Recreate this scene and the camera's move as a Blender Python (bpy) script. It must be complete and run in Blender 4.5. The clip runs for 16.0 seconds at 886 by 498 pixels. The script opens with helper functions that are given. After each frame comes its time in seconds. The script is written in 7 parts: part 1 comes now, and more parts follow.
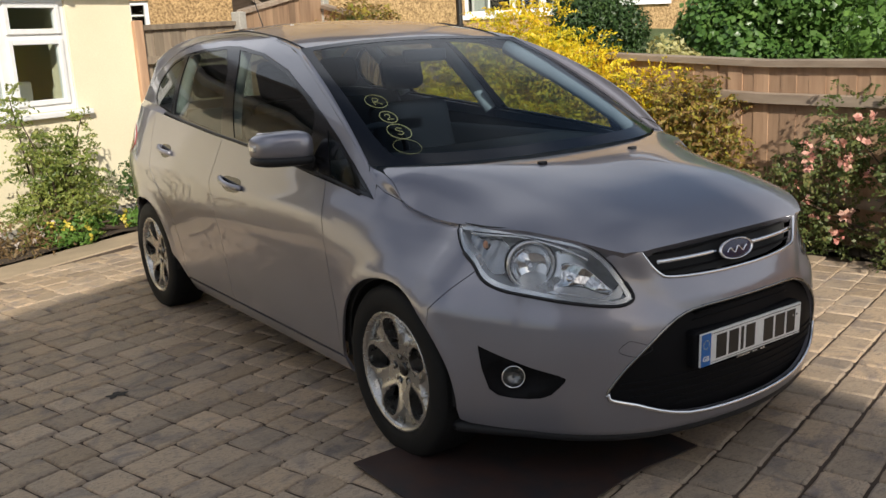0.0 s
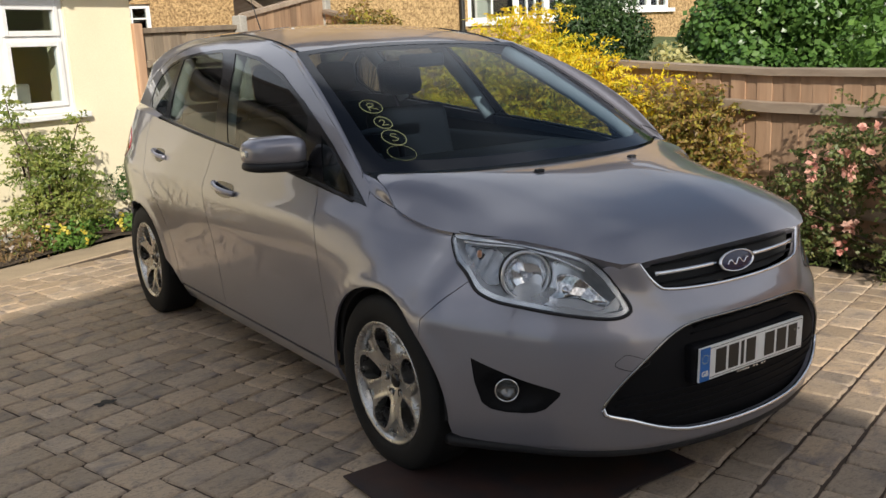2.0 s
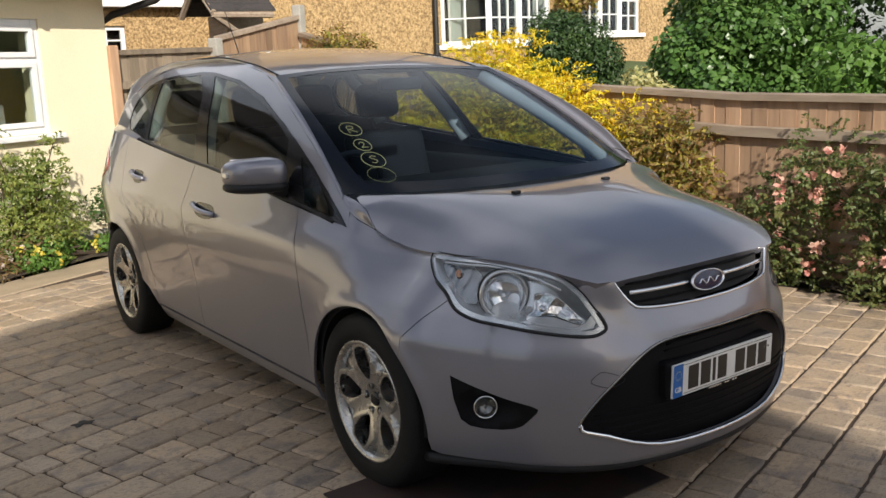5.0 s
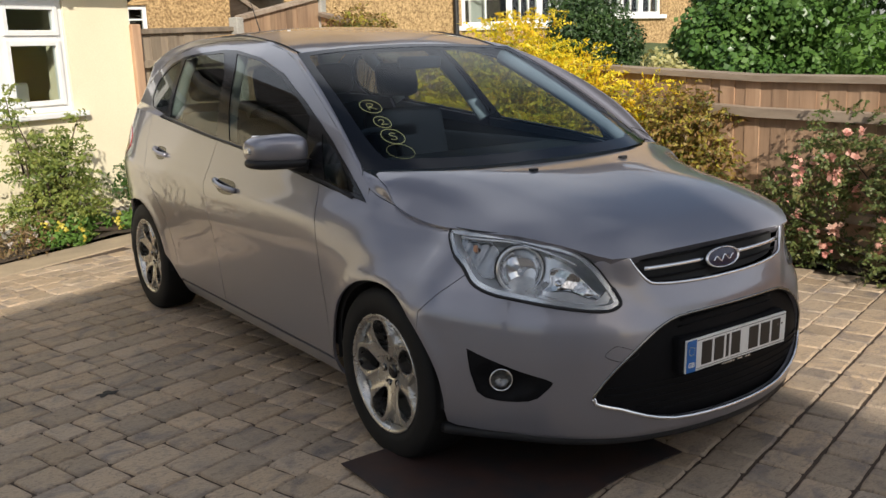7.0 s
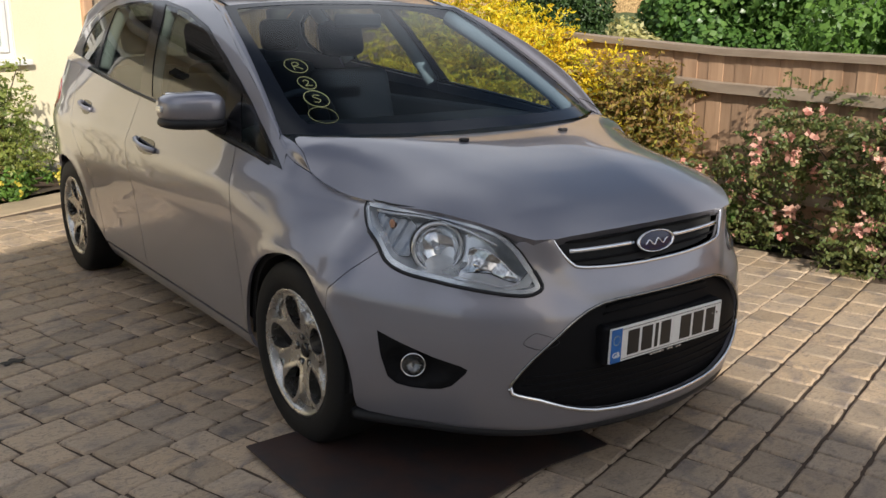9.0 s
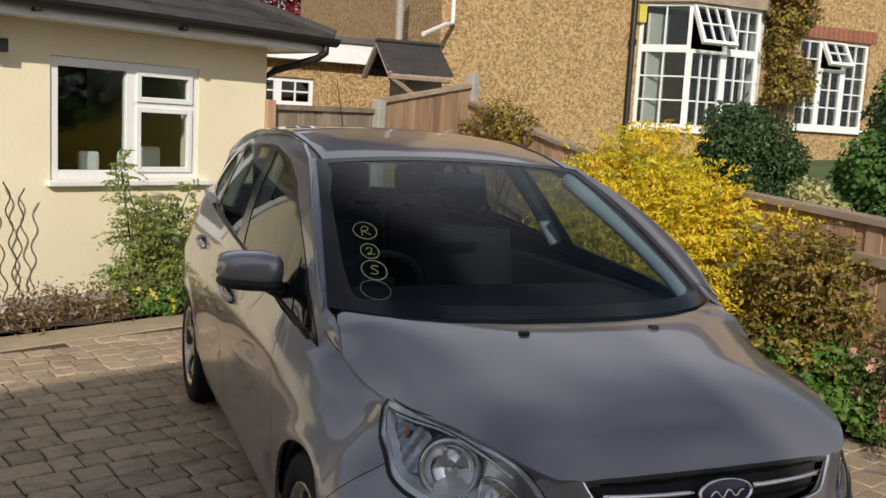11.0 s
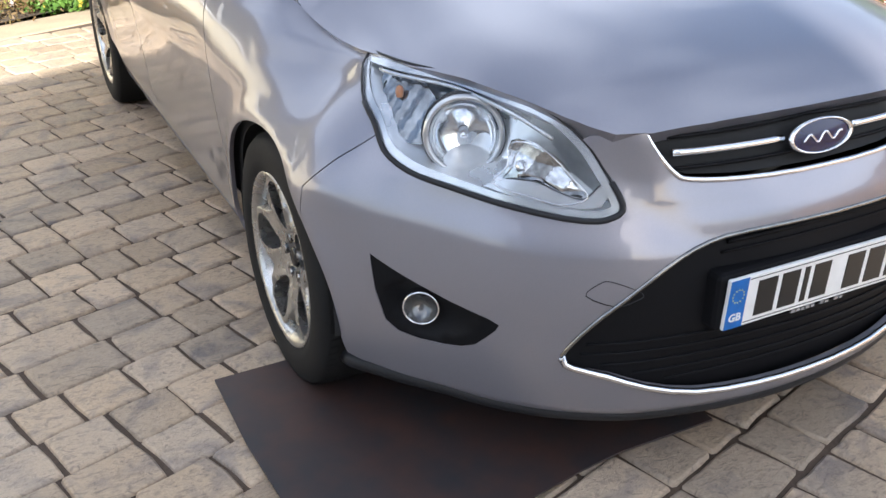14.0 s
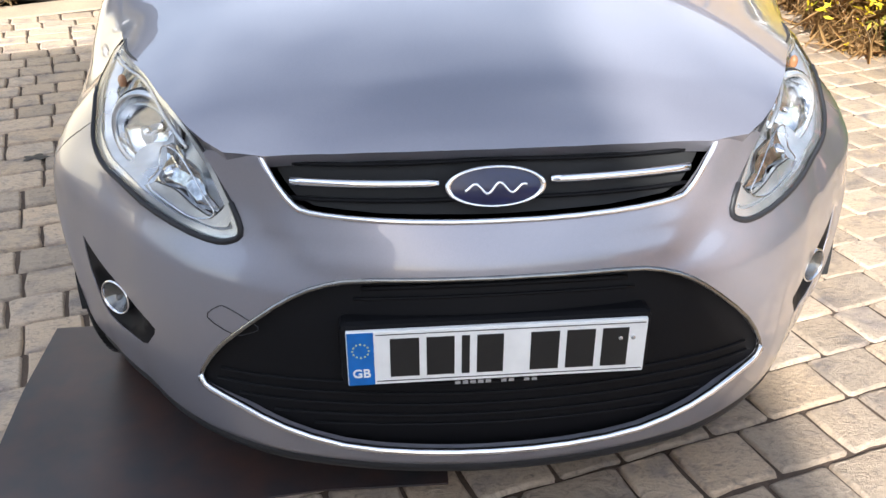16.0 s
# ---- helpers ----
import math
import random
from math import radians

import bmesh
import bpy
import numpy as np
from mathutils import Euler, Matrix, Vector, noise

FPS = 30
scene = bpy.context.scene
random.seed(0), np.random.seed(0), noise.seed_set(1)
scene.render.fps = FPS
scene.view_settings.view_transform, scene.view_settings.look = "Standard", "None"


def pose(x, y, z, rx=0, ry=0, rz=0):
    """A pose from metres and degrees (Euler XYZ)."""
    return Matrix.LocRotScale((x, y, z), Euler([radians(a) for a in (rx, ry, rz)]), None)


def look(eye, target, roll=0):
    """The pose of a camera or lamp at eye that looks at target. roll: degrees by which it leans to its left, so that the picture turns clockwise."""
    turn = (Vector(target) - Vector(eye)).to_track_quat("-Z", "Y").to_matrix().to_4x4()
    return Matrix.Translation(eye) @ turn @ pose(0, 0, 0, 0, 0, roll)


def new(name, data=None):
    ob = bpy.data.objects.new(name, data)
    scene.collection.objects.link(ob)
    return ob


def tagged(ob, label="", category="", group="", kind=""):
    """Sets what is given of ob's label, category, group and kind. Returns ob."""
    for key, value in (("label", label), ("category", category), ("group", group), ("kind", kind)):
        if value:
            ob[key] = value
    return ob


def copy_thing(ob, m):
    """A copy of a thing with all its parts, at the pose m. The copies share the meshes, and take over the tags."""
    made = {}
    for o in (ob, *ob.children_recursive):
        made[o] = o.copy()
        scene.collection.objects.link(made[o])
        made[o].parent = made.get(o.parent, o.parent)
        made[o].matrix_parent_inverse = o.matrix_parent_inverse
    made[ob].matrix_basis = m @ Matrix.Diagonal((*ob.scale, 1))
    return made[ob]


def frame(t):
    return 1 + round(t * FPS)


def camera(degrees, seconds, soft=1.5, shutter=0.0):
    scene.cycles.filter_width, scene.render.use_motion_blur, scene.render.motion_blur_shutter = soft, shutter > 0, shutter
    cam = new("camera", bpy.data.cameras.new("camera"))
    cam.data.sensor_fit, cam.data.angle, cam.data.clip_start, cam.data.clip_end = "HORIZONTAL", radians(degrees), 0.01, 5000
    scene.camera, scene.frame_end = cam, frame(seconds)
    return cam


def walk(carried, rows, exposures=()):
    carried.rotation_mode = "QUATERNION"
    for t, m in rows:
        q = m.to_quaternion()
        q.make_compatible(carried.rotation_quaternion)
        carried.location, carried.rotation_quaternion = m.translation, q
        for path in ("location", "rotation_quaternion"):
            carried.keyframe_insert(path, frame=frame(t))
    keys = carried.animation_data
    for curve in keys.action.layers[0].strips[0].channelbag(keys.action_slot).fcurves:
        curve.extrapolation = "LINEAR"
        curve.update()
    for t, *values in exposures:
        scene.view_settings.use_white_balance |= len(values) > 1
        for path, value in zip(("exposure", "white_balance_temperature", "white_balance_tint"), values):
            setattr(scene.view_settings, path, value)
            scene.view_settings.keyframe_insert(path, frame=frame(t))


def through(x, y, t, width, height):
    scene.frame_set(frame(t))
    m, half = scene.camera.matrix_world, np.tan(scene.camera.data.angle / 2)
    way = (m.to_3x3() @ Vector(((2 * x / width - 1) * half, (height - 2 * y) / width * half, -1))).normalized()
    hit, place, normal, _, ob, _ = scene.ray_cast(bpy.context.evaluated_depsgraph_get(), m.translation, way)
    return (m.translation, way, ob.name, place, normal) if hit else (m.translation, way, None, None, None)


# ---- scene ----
cam = camera(51.5, 16.0)
PATH = [
    (0, (-2.465, -2.674, 1.469), (-1.364, -1.066, 1.022), -3.1),
    (0.5, (-2.443, -2.644, 1.457), (-1.357, -1.031, 0.989), -2.7),
    (1, (-2.413, -2.619, 1.455), (-1.352, -0.977, 1.03), -3.0),
    (1.5, (-2.406, -2.624, 1.461), (-1.319, -0.997, 1.046), -2.8),
    (2, (-2.398, -2.631, 1.461), (-1.299, -1.017, 1.027), -2.6),
    (2.5, (-2.391, -2.631, 1.451), (-1.271, -1.044, 0.978), -2.2),
    (3, (-2.411, -2.651, 1.457), (-1.289, -1.068, 0.972), -1.9),
    (3.5, (-2.416, -2.66, 1.465), (-1.296, -1.068, 1.008), -2.1),
    (4, (-2.43, -2.677, 1.477), (-1.291, -1.083, 1.076), -2.6),
    (4.2, (-2.432, -2.676, 1.479), (-1.273, -1.093, 1.088), -2.7),
    (6.3, (-2.483, -2.662, 1.446), (-1.35, -1.06, 1.058), -1.4),
    (6.5, (-2.483, -2.68, 1.457), (-1.356, -1.073, 1.076), -1.6),
    (7, (-2.482, -2.712, 1.455), (-1.365, -1.108, 1.029), -2.0),
    (7.5, (-2.491, -2.729, 1.443), (-1.39, -1.128, 0.968), -1.3),
    (8, (-2.42, -2.692, 1.444), (-1.25, -1.139, 0.975), 0.6),
    (8.2, (-2.369, -2.641, 1.436), (-1.162, -1.119, 0.961), 1.3),
    (10.3, (-1.851, -2.673, 1.466), (-0.954, -0.948, 0.994), 1.7),
    (10.5, (-1.762, -2.628, 1.512), (-0.897, -0.868, 1.12), 3.1),
    (11, (-1.548, -2.541, 1.613), (-0.778, -0.714, 1.35), 3.2),
    (11.5, (-1.474, -2.36, 1.621), (-0.73, -0.526, 1.332), 1.7),
    (12, (-1.515, -2.122, 1.571), (-0.733, -0.306, 1.271), -0.4),
    (12.5, (-1.502, -1.929, 1.505), (-0.729, -0.129, 1.098), -2.3),
    (13, (-1.601, -1.871, 1.417), (-0.734, -0.158, 0.857), -2.1),
    (13.5, (-1.599, -1.894, 1.346), (-0.728, -0.257, 0.600), -1.0),
    (14, (-1.437, -1.964, 1.332), (-0.614, -0.369, 0.45), 0.0),
    (14.5, (-1.176, -2.078, 1.349), (-0.398, -0.466, 0.457), 0.9),
    (15, (-0.89, -2.079, 1.32), (-0.255, -0.421, 0.398), 2.4),
    (15.5, (-0.562, -2.112, 1.32), (-0.184, -0.385, 0.384), 0.5),
    (16, (-0.202, -2.172, 1.355), (-0.057, -0.405, 0.429), -0.3),
]
EXPOSURE = [(0, 0.32, 6500, 10), (2, 0.34, 6500, 10), (4.2, 0.42, 6500, 10), (6.3, 0.37, 6500, 10), (8, 0.32, 6500, 10), (10.3, 0.60, 6500, 10), (10.6, 0.40, 6500, 10), (11.0, -0.12, 6500, 10), (11.5, -0.30, 6500, 10), (12.0, -0.27, 6500, 10), (12.6, -0.03, 6400, 10), (13.2, 0.70, 6000, 10), (13.6, 1.25, 5950, 10), (14.0, 1.74, 5950, 10), (15.0, 1.76, 5900, 10), (16.0, 1.60, 5850, 10)]
walk(cam, [(t, look(eye, target, roll)) for t, eye, target, roll in PATH], EXPOSURE)

# ---- world, sun and sky
SUN_FROM = Vector((-0.39, -0.92, 0.0)).normalized()
SUN_UP = radians(28)
world = bpy.data.worlds.new("sky")
scene.world = world
world.use_nodes = True
wn = world.node_tree.nodes
sky = wn.new("ShaderNodeTexSky")
sky.sky_type, sky.sun_disc = "NISHITA", False
sky.sun_elevation, sky.sun_rotation = SUN_UP, math.atan2(SUN_FROM.x, SUN_FROM.y)
sky.air_density, sky.dust_density = 1.0, 1.5
# broken white cloud over the blue
puff, puff_ramp, cover = wn.new("ShaderNodeTexNoise"), wn.new("ShaderNodeMapRange"), wn.new("ShaderNodeMix")
puff.inputs["Scale"].default_value, puff.inputs["Detail"].default_value, puff.inputs["Roughness"].default_value = 1.7, 3.5, 0.5
puff_ramp.inputs[1].default_value, puff_ramp.inputs[2].default_value = 0.365, 0.67
cover.data_type = "RGBA"
cover.inputs[7].default_value = (10.6, 11.0, 11.8, 1)
for a, b in ((puff.outputs[0], puff_ramp.inputs[0]), (puff_ramp.outputs[0], cover.inputs[0]), (sky.outputs[0], cover.inputs[6]), (cover.outputs[2], wn["Background"].inputs[0])):
    world.node_tree.links.new(a, b)
wn["Background"].inputs[1].default_value = 0.071
sun = bpy.data.lights.new("sun", "SUN")
sun.energy, sun.angle, sun.color = 4.2, radians(0.6), (1.0, 0.93, 0.82)
sun_ob = new("sun", sun)
sun_ob.matrix_world = look(SUN_FROM * 30 + Vector((0, 0, 30 * math.tan(SUN_UP))), (0, 0, 0))


# ---- materials
def node_mat(name):
    m = bpy.data.materials.new(name)
    m.use_nodes = True
    nt = m.node_tree
    return m, nt, nt.nodes["Principled BSDF"]


def link(nt, a, b):
    nt.links.new(a, b)


def surface(name, color, dark=None, rough=0.6, metal=0.0, grain=60.0, blotch=4.0, bump=0.15, depth=0.004, coat=0.0, per="", spread=0.25, stretch=(1, 1, 1), rough_var=0.1, contrast=0.3):
    """A surface with fine grain, large blotches and relief; per: Random of the object or island shifts its value."""
    m, nt, b = node_mat(name)
    n = nt.nodes
    tc, mp = n.new("ShaderNodeTexCoord"), n.new("ShaderNodeMapping")
    mp.inputs["Scale"].default_value = stretch
    geo = n.new("ShaderNodeNewGeometry")
    link(nt, geo.outputs["Position"], mp.inputs[0])
    fine, big = n.new("ShaderNodeTexNoise"), n.new("ShaderNodeTexNoise")
    for tex, scale, detail in ((fine, grain, 6), (big, blotch, 4)):
        tex.inputs["Scale"].default_value, tex.inputs["Detail"].default_value = scale, detail
        link(nt, mp.outputs[0], tex.inputs["Vector"])
    add = n.new("ShaderNodeMath")
    add.operation = "ADD"
    link(nt, fine.outputs[0], add.inputs[0])
    link(nt, big.outputs[0], add.inputs[1])
    ramp = n.new("ShaderNodeMapRange")
    ramp.inputs[1].default_value, ramp.inputs[2].default_value = 1 - contrast, 1 + contrast
    link(nt, add.outputs[0], ramp.inputs[0])
    mix = n.new("ShaderNodeMix")
    mix.data_type = "RGBA"
    dark = dark or tuple(c * 0.72 for c in color)
    mix.inputs[6].default_value, mix.inputs[7].default_value = (*dark, 1), (*color, 1)
    link(nt, ramp.outputs[0], mix.inputs[0])
    out = mix.outputs[2]
    if per:
        src = n.new("ShaderNodeObjectInfo").outputs["Random"] if per == "object" else geo.outputs["Random Per Island"]
        hsv, val = n.new("ShaderNodeHueSaturation"), n.new("ShaderNodeMapRange")
        val.inputs[3].default_value, val.inputs[4].default_value = 1 - spread, 1 + spread
        link(nt, src, val.inputs[0])
        link(nt, val.outputs[0], hsv.inputs["Value"])
        link(nt, out, hsv.inputs["Color"])
        out = hsv.outputs[0]
    link(nt, out, b.inputs["Base Color"])
    rr = n.new("ShaderNodeMapRange")
    rr.inputs[3].default_value, rr.inputs[4].default_value = rough + rough_var, max(rough - rough_var, 0.02)
    link(nt, big.outputs[0], rr.inputs[0])
    link(nt, rr.outputs[0], b.inputs["Roughness"])
    b.inputs["Metallic"].default_value, b.inputs["Coat Weight"].default_value = metal, coat
    if bump:
        bp = n.new("ShaderNodeBump")
        bp.inputs["Strength"].default_value, bp.inputs["Distance"].default_value = bump, depth
        link(nt, add.outputs[0], bp.inputs["Height"])
        link(nt, bp.outputs[0], b.inputs["Normal"])
    return m


def leafy(name, colors, rough=0.5, through=0.35):
    """Leaves: a colour for each leaf between those given, and light that passes through."""
    m, nt, b = node_mat(name)
    n = nt.nodes
    geo, ramp = n.new("ShaderNodeNewGeometry"), n.new("ShaderNodeValToRGB")
    clump, level, mix_fac = n.new("ShaderNodeTexNoise"), n.new("ShaderNodeMapRange"), n.new("ShaderNodeMix")
    clump.inputs["Scale"].default_value, clump.inputs["Detail"].default_value = 4.5, 3.0
    link(nt, geo.outputs["Position"], clump.inputs["Vector"])
    level.inputs[1].default_value, level.inputs[2].default_value = 0.30, 0.70
    link(nt, clump.outputs[0], level.inputs[0])
    mix_fac.inputs[0].default_value = 0.55
    link(nt, geo.outputs["Random Per Island"], mix_fac.inputs[2])
    link(nt, level.outputs[0], mix_fac.inputs[3])
    link(nt, mix_fac.outputs[0], ramp.inputs[0])
    while len(ramp.color_ramp.elements) < len(colors):
        ramp.color_ramp.elements.new(0.5)
    for i, c in enumerate(colors):
        ramp.color_ramp.elements[i].position, ramp.color_ramp.elements[i].color = i / max(len(colors) - 1, 1), (*c, 1)
    b.inputs["Roughness"].default_value = rough
    link(nt, ramp.outputs[0], b.inputs["Base Color"])
    tr, mx = n.new("ShaderNodeBsdfTranslucent"), n.new("ShaderNodeMixShader")
    link(nt, ramp.outputs[0], tr.inputs[0])
    mx.inputs[0].default_value = through
    link(nt, b.outputs[0], mx.inputs[1])
    link(nt, tr.outputs[0], mx.inputs[2])
    link(nt, mx.outputs[0], n["Material Output"].inputs[0])
    return m


def pane(name, tint, ior=1.45, gloss=0.0):
    """A clear sheet: tinted see-through with a mirror-like gloss that grows towards grazing."""
    m, nt, b = node_mat(name)
    n = nt.nodes
    n.remove(b)
    tr, gl, mx = n.new("ShaderNodeBsdfTransparent"), n.new("ShaderNodeBsdfGlossy"), n.new("ShaderNodeMixShader")
    lw, pw, fr = n.new("ShaderNodeLayerWeight"), n.new("ShaderNodeMath"), n.new("ShaderNodeMapRange")
    pw.operation = "POWER"
    pw.inputs[1].default_value = 5.2
    link(nt, lw.outputs["Facing"], pw.inputs[0])
    link(nt, pw.outputs[0], fr.inputs[0])
    fr.inputs[3].default_value, fr.inputs[4].default_value = 1.4 * ((ior - 1) / (ior + 1)) ** 2, 1.0
    tr.inputs[0].default_value = (*tint, 1)
    gl.inputs["Roughness"].default_value = gloss
    link(nt, fr.outputs[0], mx.inputs[0])
    link(nt, tr.outputs[0], mx.inputs[1])
    link(nt, gl.outputs[0], mx.inputs[2])
    link(nt, mx.outputs[0], n["Material Output"].inputs[0])
    return m


def car_paint(name, base, flake):
    """Metallic paint: flakes under a clear coat."""
    m, nt, b = node_mat(name)
    n = nt.nodes
    geo, tex, big, mix = n.new("ShaderNodeNewGeometry"), n.new("ShaderNodeTexNoise"), n.new("ShaderNodeTexNoise"), n.new("ShaderNodeMix")
    tex.inputs["Scale"].default_value, big.inputs["Scale"].default_value = 900, 3
    link(nt, geo.outputs["Position"], tex.inputs["Vector"])
    link(nt, geo.outputs["Position"], big.inputs["Vector"])
    mix.data_type = "RGBA"
    mix.inputs[6].default_value, mix.inputs[7].default_value = (*base, 1), (*flake, 1)
    link(nt, tex.outputs[0], mix.inputs[0])
    link(nt, mix.outputs[2], b.inputs["Base Color"])
    b.inputs["Metallic"].default_value, b.inputs["Roughness"].default_value = 0.55, 0.32
    b.inputs["Coat Weight"].default_value, b.inputs["Coat IOR"].default_value = 1.0, 1.5
    cr = n.new("ShaderNodeMapRange")
    cr.inputs[3].default_value, cr.inputs[4].default_value = 0.0, 0.02
    link(nt, big.outputs[0], cr.inputs[0])
    link(nt, cr.outputs[0], b.inputs["Coat Roughness"])
    return m


PAINT = car_paint("taupe_silver_paint", (0.206, 0.200, 0.225), (0.302, 0.293, 0.327))
BLACK = surface("black_plastic", (0.022, 0.022, 0.024), rough=0.45, grain=300, bump=0.05, depth=0.001)
GLOSS_BLACK = surface("gloss_black", (0.012, 0.012, 0.014), rough=0.12, grain=20, bump=0, rough_var=0.03)
DARK = surface("dark_underside", (0.012, 0.012, 0.012), rough=0.85, bump=0)
RUBBER = surface("tyre_rubber", (0.014, 0.0135, 0.013), (0.011, 0.011, 0.011), rough=0.75, grain=120, bump=0.25, depth=0.002)
CHROME = surface("chrome", (0.85, 0.85, 0.86), (0.78, 0.78, 0.80), rough=0.08, metal=1.0, grain=8, bump=0, rough_var=0.04)
ALLOY = surface("wheel_alloy", (0.56, 0.55, 0.53), (0.42, 0.41, 0.39), rough=0.27, metal=0.92, grain=70, blotch=14, bump=0.03, depth=0.001)
REFLECTOR = surface("lamp_reflector", (0.82, 0.84, 0.86), (0.60, 0.62, 0.65), rough=0.12, metal=1.0, grain=30, blotch=16, bump=0.05, depth=0.003, rough_var=0.06)
LAMP_GREY = surface("lamp_housing", (0.66, 0.67, 0.68), (0.46, 0.47, 0.48), rough=0.20, metal=0.7, grain=30, blotch=12, bump=0.1, depth=0.002)
SMOKE = surface("smoked_reflector", (0.22, 0.22, 0.21), (0.10, 0.10, 0.10), rough=0.15, metal=0.9, grain=40, blotch=30, bump=0.2, depth=0.003)
SMOKE_SILVER = surface("smoky_silver", (0.34, 0.35, 0.36), (0.13, 0.13, 0.13), rough=0.16, metal=0.95, grain=60, blotch=22, bump=0.12, depth=0.003, contrast=0.2)
SATIN = surface("satin_silver", (0.74, 0.75, 0.76), (0.58, 0.59, 0.60), rough=0.30, metal=0.75, grain=40, blotch=10, bump=0.02, depth=0.002)
FACET = surface("faceted_chrome", (0.72, 0.73, 0.74), (0.30, 0.30, 0.31), rough=0.08, metal=1.0, grain=80, blotch=40, bump=0.03, depth=0.002, rough_var=0.05)
GRILLE_K = surface("grille_black", (0.007, 0.007, 0.008), (0.005, 0.005, 0.006), rough=0.62, grain=200, bump=0.05, depth=0.001)
GRILLE_K.node_tree.nodes["Principled BSDF"].inputs["Specular IOR Level"].default_value = 0.12
RUBBER.node_tree.nodes["Principled BSDF"].inputs["Specular IOR Level"].default_value = 0.2
BLACK.node_tree.nodes["Principled BSDF"].inputs["Specular IOR Level"].default_value = 0.25
DULL_CHROME = surface("dulled_chrome", (0.34, 0.33, 0.31), (0.20, 0.20, 0.19), rough=0.25, metal=1.0, grain=30, bump=0)
LENS = pane("clear_lamp_lens", (0.96, 0.97, 0.98), 1.45)
GLASS = pane("tinted_car_glass", (0.46, 0.53, 0.51), 1.6)
SCREEN = pane("windscreen_glass", (0.50, 0.60, 0.68), 1.17)
TRIM = surface("interior_plastic", (0.02, 0.021, 0.024), rough=0.7, grain=200, bump=0)
CLOTH = surface("dark_seat_cloth", (0.016, 0.016, 0.019), (0.010, 0.010, 0.012), rough=0.9, grain=400, bump=0)
LINING = surface("pale_headlining", (0.50, 0.49, 0.46), rough=0.9, grain=300, bump=0)
PLATE_W = surface("plate_white", (0.80, 0.80, 0.78), (0.70, 0.70, 0.68), rough=0.35, grain=30, bump=0.02, depth=0.001)
PLATE_B = surface("plate_blue", (0.01, 0.14, 0.48), rough=0.35, bump=0)
PLATE_K = surface("plate_black", (0.012, 0.012, 0.012), rough=0.4, bump=0)
BADGE = surface("badge_blue", (0.005, 0.009, 0.055), rough=0.25, bump=0, coat=0.2)
CHALK = surface("yellow_marker", (0.58, 0.60, 0.28), rough=0.8, grain=200, bump=0.2, depth=0.001)
TAIL_RED = surface("red_lamp", (0.35, 0.012, 0.01), rough=0.15, bump=0, coat=1.0)

